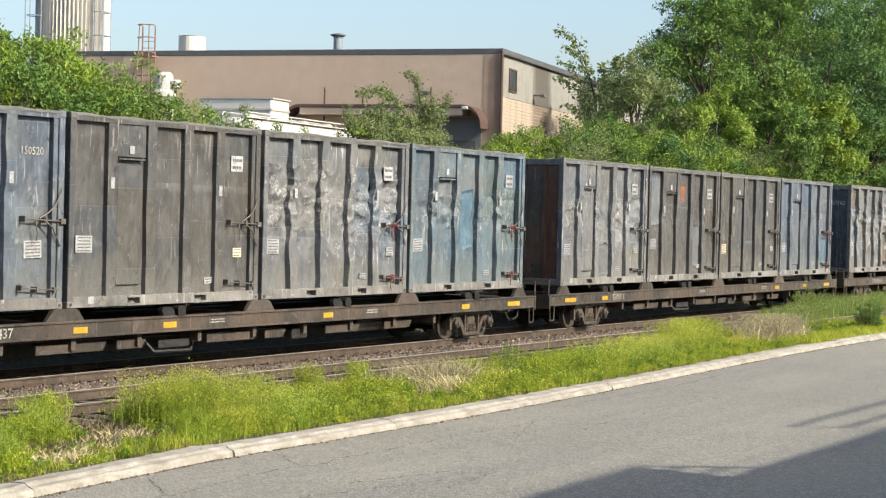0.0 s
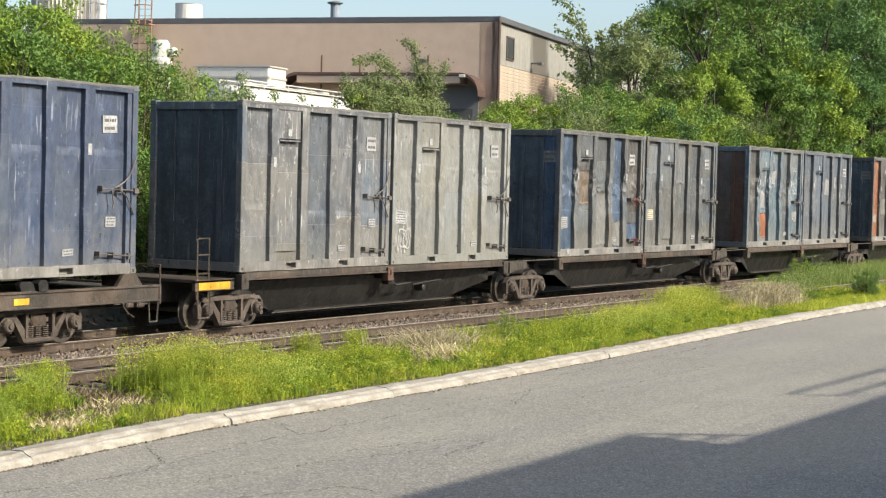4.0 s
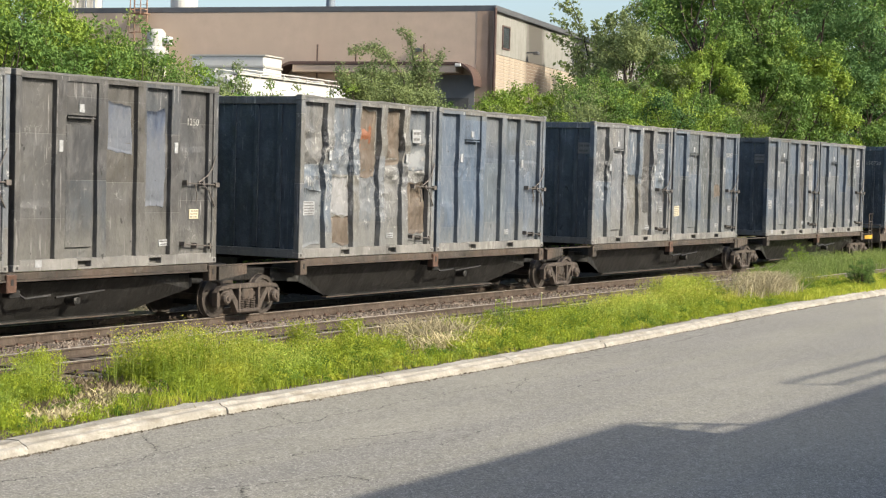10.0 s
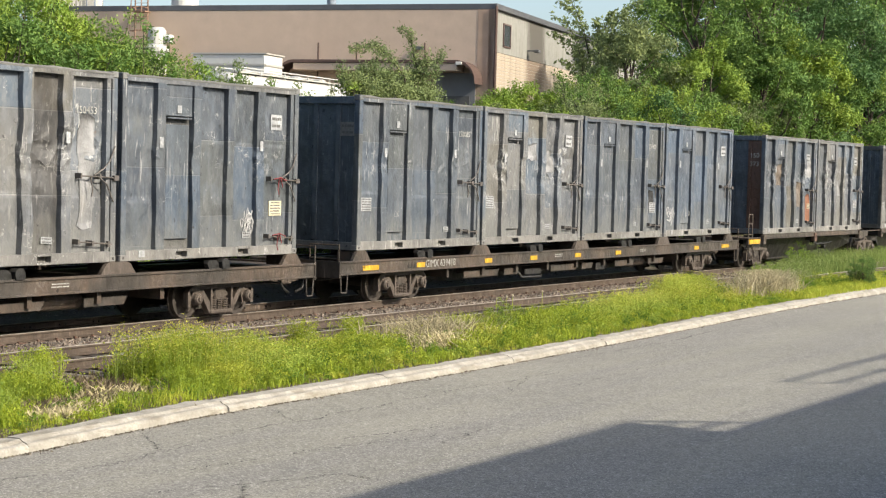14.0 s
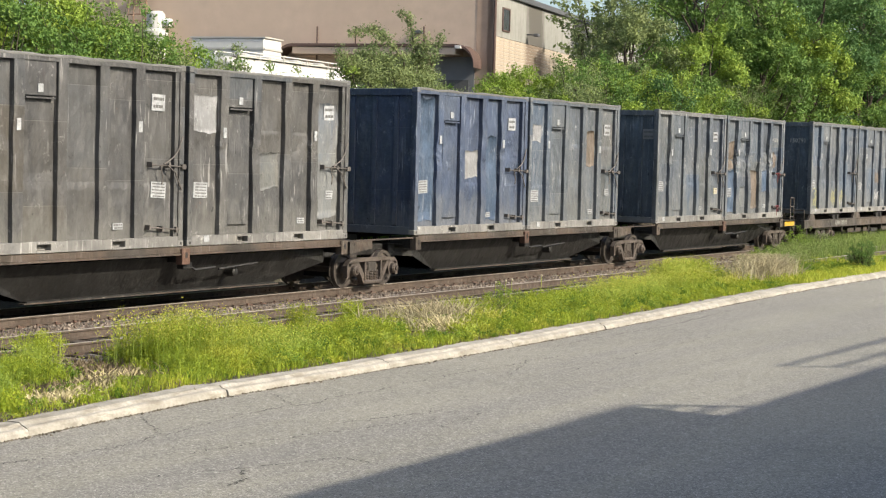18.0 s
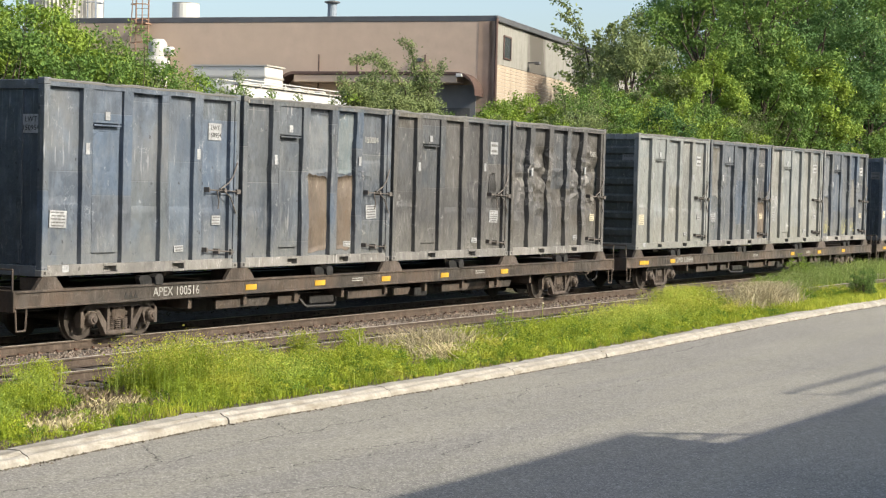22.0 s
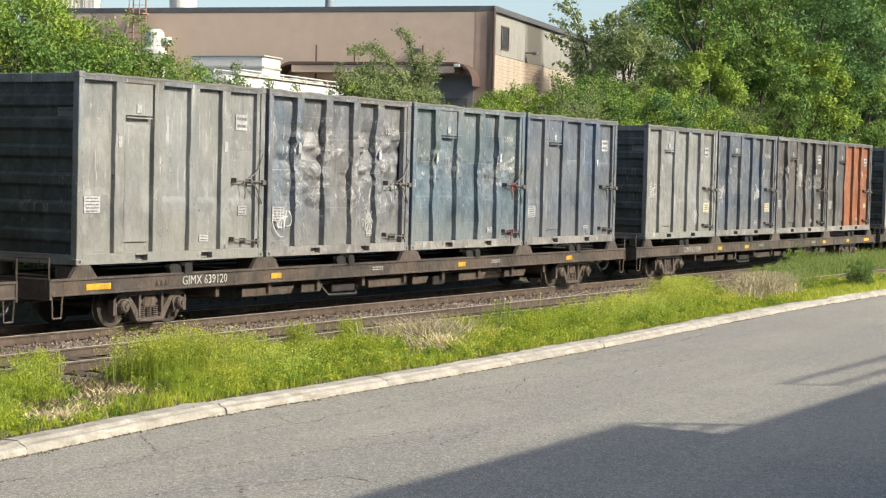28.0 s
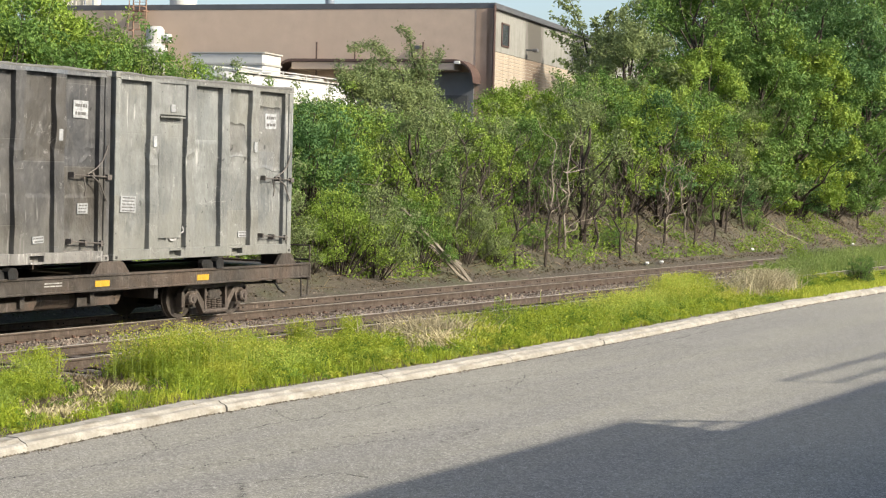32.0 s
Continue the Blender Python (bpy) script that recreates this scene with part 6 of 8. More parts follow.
def spine_unit(first, last):
    car = empty("spine_car_unit")
    # deep sloping belly under the two containers
    def belly():
        g = Geo()
        for sgn in (-1, 1):
            top, low = 0.95 * sgn, 0.6 * sgn
            pts = [((-0.1, top * 0.6, 1.3), (-0.1, top * 0.6, 1.0)), ((0.5, top, 1.3), (0.5, top, 0.98)), ((2.1, top, 1.3), (2.1, low, 0.56)), ((10.25, top, 1.3), (10.25, low, 0.56)), ((11.85, top, 1.3), (11.85, top, 0.98)), ((12.45, top * 0.6, 1.3), (12.45, top * 0.6, 1.0))]
            vs = [p for a in pts for p in a]
            fs = [(2 * i, 2 * i + 1, 2 * i + 3, 2 * i + 2) for i in range(5)]
            g.add(vs, fs if sgn < 0 else [f[::-1] for f in fs])
            g.box(2.1, 10.25, min(low, low + sgn * 0.12), max(low, low + sgn * 0.12), 0.54, 0.57)
        vs = [(x, s * 0.95, 1.3) for x in (-0.1, 12.45) for s in (-1, 1)]
        g.add(vs, [(0, 2, 3, 1)])
        vs = [(x, s * 0.6, 0.55) for x in (2.1, 10.25) for s in (-1, 1)]
        g.add(vs, [(0, 1, 3, 2)])
        return g.mesh("belly")
    part("belly", shape("belly", belly), SPINE, car, "near-black sloping belly sheet with a paler lip")
    for sgn in (-1, 1):
        part("belly_lip", shape(("blip", sgn), lambda: Geo().box(2.0, 10.35, sgn * 0.66 - 0.075, sgn * 0.66 + 0.075, 0.515, 0.54).mesh("belly_lip")), FRAME, car, "paler lower lip of the belly")
        y0, y1 = (-1.28, -1.16) if sgn < 0 else (1.16, 1.28)
        part("side_rail", shape(("srail", sgn), lambda: Geo().box(0.25, 12.1, y0, y1, 1.4, 1.53, 0.008).box(0.25, 12.1, y0 - 0.03 * (sgn < 0), y1 + 0.03 * (sgn > 0), 1.36, 1.4).mesh("side_rail")), FRAME, car)
        for x in (0.16, 6.17, 12.2):
            part("stacking_box", shape(("sbox", sgn), lambda: Geo().box(-0.13, 0.13, y0 - 0.06 * (sgn < 0), y1 + 0.06 * (sgn > 0), 1.16, 1.5, 0.012).mesh("stacking_box")), FRAME if x != 6.17 else RUSTSTEEL, car, at=pose(x, 0, 0))
            part("socket", shape(("sock", sgn), lambda: Geo().box(-0.035, 0.035, (y0 - 0.068) if sgn < 0 else y1, y0 if sgn < 0 else y1 + 0.068, 1.3, 1.42).mesh("socket")), BLACK, car, at=pose(x, 0, 0))
            part("container_seat", shape(("seat", sgn), lambda: Geo().box(-0.1, 0.1, y0, y1, 1.529, 1.545).mesh("container_seat")), FRAME, car, at=pose(x, 0, 0))
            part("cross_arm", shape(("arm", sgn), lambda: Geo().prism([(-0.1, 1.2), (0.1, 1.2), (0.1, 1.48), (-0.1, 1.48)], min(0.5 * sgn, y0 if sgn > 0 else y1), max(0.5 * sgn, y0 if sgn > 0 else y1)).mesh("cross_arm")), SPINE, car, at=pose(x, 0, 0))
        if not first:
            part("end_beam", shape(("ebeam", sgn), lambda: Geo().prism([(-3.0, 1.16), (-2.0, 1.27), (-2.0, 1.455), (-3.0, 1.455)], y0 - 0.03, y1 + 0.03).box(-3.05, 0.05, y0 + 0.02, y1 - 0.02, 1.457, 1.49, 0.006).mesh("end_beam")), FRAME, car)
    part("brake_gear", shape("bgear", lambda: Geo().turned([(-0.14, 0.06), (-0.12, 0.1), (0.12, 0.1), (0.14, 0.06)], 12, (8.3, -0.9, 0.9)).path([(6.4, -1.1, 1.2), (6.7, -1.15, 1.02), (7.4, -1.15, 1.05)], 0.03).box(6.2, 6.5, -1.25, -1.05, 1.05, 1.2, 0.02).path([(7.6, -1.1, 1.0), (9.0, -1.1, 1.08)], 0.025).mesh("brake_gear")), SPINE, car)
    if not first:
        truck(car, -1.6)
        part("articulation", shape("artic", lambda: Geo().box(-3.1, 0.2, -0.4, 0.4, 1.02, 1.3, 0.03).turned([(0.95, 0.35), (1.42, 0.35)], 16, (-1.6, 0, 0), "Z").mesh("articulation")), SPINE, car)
    else:
        truck(car, 0.0)
    if last:
        truck(car, 12.35)
    for on, q, x in ((first, -1, 0.0), (last, 1, 12.35)):
        if on:
            a, b = sorted((x + q * 0.2, x + q * 1.55))
            part("end_platform", shape(("plat", q), lambda: Geo().box(a, b, -1.3, 1.3, 1.36, 1.42).box(a, b, -1.3, -1.22, 1.18, 1.4).box(a, b, 1.22, 1.3, 1.18, 1.4).box(a, b, -0.35, 0.35, 0.9, 1.36).mesh("end_platform")), FRAME, car)
            part("yellow_edge", shape(("yedge", q), lambda: Geo().box(a + 0.1, b - 0.15, -1.315, -1.3, 1.2, 1.36).mesh("yellow_edge")), YELLOW, car, "yellow painted platform edge")
            g = Geo()
            for k in (0.35, 0.75):
                g.path([(x + q * (0.7 + k), -1.26, 1.0), (x + q * (0.7 + k), -1.26, 2.3)], 0.022)
            for z in (1.55, 1.95, 2.3):
                g.path([(x + q * 1.05, -1.26, z), (x + q * 1.45, -1.26, z)], 0.02)
            part("ladder", g, FRAME, car)
            part("step", stirrup(x + q * 1.25 - 0.2, -1.28, 0.6, 1.2, 0.45), FRAME, car)
            part("coupler", shape(("coup2", q), lambda: Geo().box(min(x + q * 1.5, x + q * 1.85), max(x + q * 1.5, x + q * 1.85), -0.1, 0.1, 0.86, 1.06).box(min(x + q * 1.8, x + q * 2.05), max(x + q * 1.8, x + q * 2.05), -0.17, 0.15, 0.8, 1.1, 0.03).mesh("coupler")), DUSTY, car)
    return car


def build_train():
    seed = 0
    for kind, s, word, load in TRAIN:
        if kind == "L":
            car = tagged(flat_car(word), "grimy brown flat car with yellow reflectors carrying containers", "railway wagon", "wagons of the train")
            part("number", text_mesh(("APEX " if word == "100516" else "GIMX ") + ("6" if word == "639000" else word), 0.27), STENCIL, car, "white reporting number", pose(4.0, -1.327, 1.2))
        else:
            car = tagged(spine_unit(word == "f", word == "b"), "near-black low spine wagon section under two containers", "railway wagon", "wagons of the train")
        MOVING.append((car, s, 0.0))
        for k, spec in enumerate(load):
            seed += 1
            waste_container(spec, seed, s + PITCH * k, 1.545 if kind == "S" else 1.53 if word == LOWCAR else 1.62)


build_train()

# ---- plants ----
def leaf_mesh(name, centres, sizes, seed, up=0.35, wide=0.55, out=None):
    """Many small folded leaves, each an island of its own; out turns them away from their twig."""
    r = np.random.RandomState(seed)
    n = len(centres)
    a = r.normal(size=(n, 3))
    a[:, 2] -= 0.25
    a /= np.linalg.norm(a, axis=1)[:, None]
    nrm = r.normal(size=(n, 3)) + np.array([0, -0.25, up * 2.5])
    if out is not None:
        nrm = nrm * 0.55 + out * 1.5
    b = np.cross(nrm, a)
    b /= np.linalg.norm(b, axis=1)[:, None] + 1e-9
    c = np.cross(a, b)
    s = sizes[:, None]
    V = np.empty((n, 4, 3))
    V[:, 0] = centres - a * s * 0.5
    V[:, 1] = centres + b * s * wide * 0.5 + c * s * 0.12
    V[:, 2] = centres + a * s * 0.5
    V[:, 3] = centres - b * s * wide * 0.5 + c * s * 0.12
    i = (np.arange(n) * 4)[:, None]
    F = np.concatenate([i + np.array((0, 1, 2)), i + np.array((0, 2, 3))], axis=1).reshape(-1, 3)
    return mesh_of(name, V.reshape(-1, 3).tolist(), F.tolist())


def clumps(r, blobs, per, spread):
    """Leaf places round the blobs, thick at their rims."""
    out, way = [], []
    for (x, y, z, rad) in blobs:
        n = max(8, int(per * rad * rad))
        # sprays that stick out of the clump in a dozen or so directions
        k = 9 + int(9 * rad)
        spray = r.normal(size=(k, 3))
        spray[:, 2] += 0.3
        spray /= np.linalg.norm(spray, axis=1)[:, None]
        j = r.randint(0, k, n)
        d = spray[j] + 0.24 * r.normal(size=(n, 3))
        d /= np.linalg.norm(d, axis=1)[:, None]
        way.append(d * 0.8 + np.array((0, 0, 0.35)))
        d *= (rad * (0.75 + 0.5 * r.rand(k))[j] * (0.35 + 0.75 * r.rand(n) ** 0.65))[:, None]
        d[:, 2] *= 0.7
        out.append(d + np.array((x, y, z)) + r.normal(size=(n, 3)) * spread)
    return np.concatenate(out), np.concatenate(way)


def limb(g, a, b, r0, r1, r, bend=0.12, n=4, sides=5):
    a, b = Vector(a), Vector(b)
    pts = [a.lerp(b, i / n) + Vector((r.uniform(-1, 1), r.uniform(-1, 1), r.uniform(-0.5, 0.5))) * bend * (b - a).length * (0 < i < n) * 0.6 for i in range(n + 1)]
    for i in range(n):
        g.rod(pts[i], pts[i + 1], r0 + (r1 - r0) * i / n, sides, r0 + (r1 - r0) * (i + 1) / n)
    return pts


def tree_meshes(seed, h, rad, low, leaf, per):
    r = random.Random(seed)
    q = np.random.RandomState(seed)
    g = Geo()
    top = h * 0.82
    spine = limb(g, (0, 0, -0.4), (r.uniform(-0.6, 0.6), r.uniform(-0.6, 0.6), top), 0.03 * h ** 0.8 + 0.05, 0.05, r, 0.05, 7)
    blobs = []
    n = int(10 + h * 0.95)
    for i in range(n):
        f = (i + r.random()) / n
        z = low + (h - low) * f
        base = spine[min(6, max(1, int(f * 0.85 * 7)))]
        an = i * 2.4 + r.uniform(-0.5, 0.5)
        prof = math.sin(math.pi * min(1, 0.18 + 0.8 * f)) ** 0.7
        d = rad * prof * r.uniform(0.55, 1.05)
        end = (base.x + d * math.cos(an), base.y + d * math.sin(an), z)
        limb(g, base, end, 0.012 * h * 0.5 + 0.02, 0.015, r, 0.14, 4)
        blobs.append((*end, r.uniform(0.2, 0.36) * rad))
        for k in range(3):
            e = (end[0] + r.uniform(-1, 1) * rad * 0.3, end[1] + r.uniform(-1, 1) * rad * 0.3, end[2] + r.uniform(-0.6, 0.9) * rad * 0.22)
            g.rod(end, e, 0.02, 4, 0.008)
            blobs.append((*e, r.uniform(0.07, 0.16) * rad))
    blobs.append((spine[-1].x, spine[-1].y, h - 0.2 * rad, 0.22 * rad))
    c, w = clumps(q, blobs, per, 0.1)
    return g.mesh("trunk"), leaf_mesh("crown", c, leaf * (0.55 + 1.15 * q.rand(len(c)) ** 1.5), seed, out=w)


def shrub_meshes(seed, h, rad, leaf, per):
    r = random.Random(seed)
    q = np.random.RandomState(seed)
    g = Geo()
    blobs = []
    for i in range(int(16 + 6 * h)):
        an, d = r.uniform(0, 6.28), rad * math.sqrt(r.random())
        z = h * r.uniform(0.15, 1.0) * (1 - 0.35 * (d / rad) ** 2)
        end = (d * math.cos(an), d * math.sin(an), z)
        limb(g, (d * 0.2 * math.cos(an), d * 0.2 * math.sin(an), -0.3), end, 0.035, 0.01, r, 0.1, 2, 4)
        blobs.append((*end, r.uniform(0.13, 0.3) * rad))
        if r.random() < 0.5:
            tip = (end[0] + r.uniform(-0.3, 0.3), end[1] + r.uniform(-0.3, 0.3), end[2] + r.uniform(0.3, 0.9))
            g.rod(end, tip, 0.012, 4, 0.005)
            blobs.append((*tip, 0.2))
    c, w = clumps(q, blobs, per, 0.06)
    c[:, 2] = np.maximum(c[:, 2], 0.03)
    return g.mesh("stem"), leaf_mesh("foliage", c, leaf * (0.6 + 0.8 * q.rand(len(c))), seed, out=w)


TREES = [tree_meshes(s, h, rad, low, leaf, per) for s, h, rad, low, leaf, per in ((1, 15.5, 5.2, 1.6, 0.18, 520), (2, 13.5, 4.6, 1.2, 0.18, 540), (3, 16.5, 5.6, 2.2, 0.18, 480), (4, 9.5, 3.0, 0.8, 0.155, 950))]
SHRUBS = [shrub_meshes(s, h, rad, leaf, per) for s, h, rad, leaf, per in ((11, 1.5, 1.1, 0.08, 1450), (12, 2.4, 1.5, 0.085, 1250), (13, 3.4, 1.9, 0.092, 1050), (14, 4.6, 2.1, 0.098, 950), (15, 3.0, 1.7, 0.085, 1200))]


def arching_meshes(seed, h, reach, leaf):
    """Long stems that rise and bow over, leafy along their length."""
    r = random.Random(seed)
    q = np.random.RandomState(seed)
    g = Geo()
    cs = []
    for i in range(9):
        an = r.uniform(0, 6.28)
        hh, rr = h * r.uniform(0.55, 1.0), reach * r.uniform(0.4, 1.0)
        pts = []
        for k in range(9):
            f = k / 8
            pts.append((rr * f ** 1.6 * math.cos(an), rr * f ** 1.6 * math.sin(an), hh * (1.9 * f - 0.95 * f * f)))
        for a, b, k in zip(pts, pts[1:], range(8)):
            g.rod(a, b, 0.035 - 0.0035 * k, 5, 0.0315 - 0.0035 * k)
            if k > 0:
                n = 48 if 2 < k < 7 else 30
                f = q.rand(n)[:, None]
                cs.append(np.array(a) * (1 - f) + np.array(b) * f + q.normal(size=(n, 3)) * (0.17 if k < 6 else 0.1))
    c = np.concatenate(cs)
    return g.mesh("trunk"), leaf_mesh("crown", c, leaf * (0.6 + 0.8 * q.rand(len(c))), seed)


def spray_tree(seed, arms, heaps, leaf):
    """A bushy tree with single long shoots reaching out of it."""
    r = random.Random(seed)
    q = np.random.RandomState(seed)
    g = Geo()
    cs, ws = [], []
    for arm in arms:
        pts = [Vector((0.1 * arm[0][0], 0, -0.3))] + [Vector((x, r.uniform(-0.25, 0.25), z)) for x, z in arm]
        m = len(pts) - 1
        for i in range(m):
            a, b = pts[i], pts[i + 1]
            limb(g, a, b, 0.05 * (1 - 0.8 * i / m), 0.05 * (1 - 0.8 * (i + 1) / m), r, 0.06, 2, 4)
            if i:
                n = int(300 * (b - a).length)
                f = q.rand(n)[:, None]
                off = q.normal(size=(n, 3)) * (0.19 - 0.11 * i / m)
                cs.append(np.array(a) * (1 - f) + np.array(b) * f + off)
                ws.append(off * 4 + np.array((0, 0, 0.5)))
    for x, y, z, rad in heaps:
        limb(g, (0.1 * x, 0, -0.3), (x, y, z), 0.05, 0.015, r, 0.1, 4, 4)
    c, w = clumps(q, heaps, 1900, 0.06)
    c, w = np.concatenate(cs + [c]), np.concatenate(ws + [w])
    return g.mesh("trunk"), leaf_mesh("crown", c, leaf * (0.6 + 0.9 * q.rand(len(c))), seed, out=w)


def plant(kind, meshes, x, y, tone, label, turn, size=1.0, sink=0.0, group=""):
    ob = empty(kind, pose(x, y, bank(x, y) - sink, 0, 0, turn) @ Matrix.Diagonal((size, size, size, 1)))
    tagged(ob, label, kind, group)
    a, b = ("trunk", "crown") if kind == "tree" else ("stem", "foliage")
    part(a, meshes[0], BARK, ob)
    part(b, meshes[1], LEAF[tone], ob)
    return ob


def crest(x, y):
    """Top of the brush along the bank, as it falls and rises."""
    pts = ((20, 9.0), (33, 8.6), (35.7, 8.3), (36.6, 7.9), (37.7, 8.2), (40.1, 8.0), (41.4, 7.4), (44.2, 7.0), (45.1, 6.7), (49.2, 6.75), (51.2, 6.7), (54.1, 6.6), (56.5, 6.5), (58.2, 6.5), (61.5, 6.5), (67.2, 7.0), (70, 8.5), (140, 9))
    u = x * 34.0 / y
    for (a, za), (b, zb) in zip(pts, pts[1:]):
        if u <= b:
            return 3.55 + (za + (zb - za) * max(0, (u - a) / (b - a)) - 3.55) * y / 34.0
    return 8


def build_plants():
    r = random.Random(21)
    # tall trees on the bank
    for i, (x, y, k, size, tone) in enumerate(((75.5, 34.5, 3, 0.78, "olive"), (82.5, 34.2, 1, 0.85, "mid"), (87, 32.6, 1, 0.98, "mid"), (98.5, 38.5, 2, 0.72, "mid"), (95.5, 33, 0, 0.95, "dark"), (101.5, 36, 2, 0.85, "dark"), (106, 32.8, 1, 1.08, "mid"), (113, 35, 0, 1.05, "dark"), (121, 33.5, 2, 1.0, "mid"), (130, 36, 0, 1.0, "mid"), (112, 44, 2, 1.0, "dark"))):
        plant("tree", TREES[k], x, y, tone, "tall leafy %s tree on the railway bank" % {"mid": "green", "dark": "dark green", "olive": "dull olive", "lime": "light green"}[tone], r.uniform(0, 360), size, 0.2, "trees on the bank")
    near = tree_meshes(5, 5.3, 2.1, 0.5, 0.105, 1900)
    plant("tree", near, 33.9, 33.5, "lime", "dense lime-green tree behind the track", 40, 1.02, 0.3, "trees on the bank")
    plant("tree", near, 36.0, 33.9, "lime", "dense lime-green tree behind the track", 170, 0.98, 0.3, "trees on the bank")
    plant("tree", near, 29.8, 33.5, "olive", "dense olive-brown tree behind the track", 200, 1.15, 0.3, "trees on the bank")
    plant("tree", near, 31.4, 34.2, "mid", "dense green tree behind the track", 290, 1.05, 0.3, "trees on the bank")
    plant("tree", near, 38.7, 34.0, "lime", "low lime-green tree behind the track", 100, 0.78, 0.3, "trees on the bank")
    plant("tree", near, 40.6, 34.0, "lime", "low lime-green tree behind the track", 10, 0.66, 0.3, "trees on the bank")
    sprays = [arching_meshes(91, 4.2, 1.6, 0.11), arching_meshes(92, 3.2, 1.4, 0.11)]
    for x, y, k, size, tone, turn in ((58.5, 34.4, 1, 0.85, "mid", 150), (60.4, 34.4, 1, 0.8, "lime", 0), (41.8, 33.4, 1, 1.05, "lime", 60), (43.8, 34, 1, 0.8, "mid", 250), (46.4, 34.2, 1, 0.8, "lime", 310), (48.2, 34.0, 1, 0.72, "mid", 30), (49.8, 34.3, 1, 0.8, "lime", 100), (66, 34.5, 0, 0.8, "mid", 40), (70, 34.6, 0, 1.1, "mid", 130), (72.5, 33.5, 0, 1.35, "mid", 250)):
        plant("tree", sprays[k], x, y, tone, "young spindly tree with arching stems over the brush", turn, size, 0.2, "saplings over the brush")
    left = spray_tree(94, [[(-1.2, 2.8), (-2.3, 3.75)], [(-0.2, 3.2), (0.1, 4.3)], [(0.5, 2.8), (0.9, 3.6)]], [(-0.85, 0, 3.2, 0.75), (0.0, 0.2, 3.5, 0.6), (-1.5, -0.2, 2.9, 0.65), (0.9, 0, 3.0, 0.85), (-0.4, -0.4, 2.4, 0.9)], 0.095)
    plant("tree", left, 53.2, 34.2, "olive", "bushy young tree with arching shoots over the brush", 0, 1.0, 0.1, "saplings over the brush")
    mid = spray_tree(95, [[(-0.5, 2.2), (-0.9, 3.6), (-1.56, 4.28), (-2.95, 4.6), (-4.2, 4.35)], [(0, 3.0), (0.1, 4.0), (-0.36, 4.8), (-0.6, 5.15), (-1.15, 5.35)], [(0.2, 2.5), (0.9, 3.9), (1.6, 4.75)], [(0.0, 2.6), (0.2, 4.6)]], [(0.1, 0, 3.9, 0.6), (0.0, 0.1, 3.2, 0.8), (1.1, 0, 2.8, 0.65), (-1.9, 0, 3.4, 0.7), (-1.1, -0.1, 2.8, 0.85), (0.2, -0.4, 2.3, 0.9)], 0.095)
    plant("tree", mid, 56.4, 34.2, "olive", "bushy young tree with one tall bent shoot over the brush", 0, 1.0, 0.1, "saplings over the brush")
    round_top = spray_tree(96, [[(-0.6, 2.7), (-0.9, 3.5)], [(0.5, 2.9), (0.8, 3.8)]], [(0, 0, 3.3, 0.75), (-0.75, 0.1, 3.0, 0.55), (0.75, 0, 3.1, 0.6), (0, -0.3, 2.6, 0.9)], 0.095)
    plant("tree", round_top, 62.7, 34.2, "lime", "round-headed light green young tree over the brush", 0, 1.0, 0.1, "saplings over the brush")
    plant("tree", round_top, 66.2, 34.6, "lime", "round-headed light green young tree over the brush", 140, 1.02, 0.1, "saplings over the brush")
    tall = arching_meshes(93, 8.2, 2.6, 0.19)
    for x, y, size, turn in ((78.2, 37.5, 1.0, 0), (80.6, 38.2, 1.12, 230)):
        plant("tree", tall, x, y, "olive", "tall thin tree with loose arching sprays of leaves", turn, size, 0.2, "saplings over the brush")
    # the wood goes on beside the line, out of sight
    for i in range(7):
        plant("tree", TREES[3], 20 - i * 11, 33 + (i % 3) * 2.2, ("mid", "dark")[i % 2], "leafy green tree beside the railway line", 50 * i, 1.15, 0.3, "trees on the bank")
    # brush in three loose rows
    for y0, step, xa, xb in ((29.9, 3.6, 26, 50), (31.8, 2.3, 24, 84), (34.2, 1.9, 26, 100)):
        x = xa
        while x < xb:
            px, py = x + r.uniform(-0.5, 0.5), y0 + r.uniform(-0.7, 0.7)
            if y0 < 30:
                py += max(0.0, (px - 52) * 0.06)
            room = crest(px, py) - 0.5 - bank(px, py)
            hs = (1.5, 2.4, 3.4, 4.6, 3.0)
            k = min(range(5), key=lambda j: abs(hs[j] - room * (0.95 if y0 > 30 else 0.75)))
            size = min(1.35, max(0.5, room / hs[k])) if y0 > 30 else r.uniform(0.75, 1.05)
            if hs[k] * size > room * 1.05:
                size = room / hs[k]
            if size > 0.3:
                tone = r.choice(("mid", "mid", "olive", "dark", "lime") if px < 50 else ("lime", "mid", "lime", "olive", "lime"))
                plant("shrub", SHRUBS[k], px, py, tone, "%s brush on the railway bank" % {"mid": "green leafy", "dark": "dark green leafy", "lime": "bright yellow-green", "olive": "dull olive"}[tone], r.uniform(0, 360), size, 0.1, "brush on the bank")
            x += step
    for x, y in ((76, 31.5), (80, 30.8), (84.5, 31), (89, 30.5), (95, 30.8), (101, 30.6)):
        plant("shrub", SHRUBS[r.choice((1, 2, 4))], x, y, "dark", "dark green brush under the tall trees", r.uniform(0, 360), r.uniform(0.7, 0.95), 0.1, "brush on the bank")
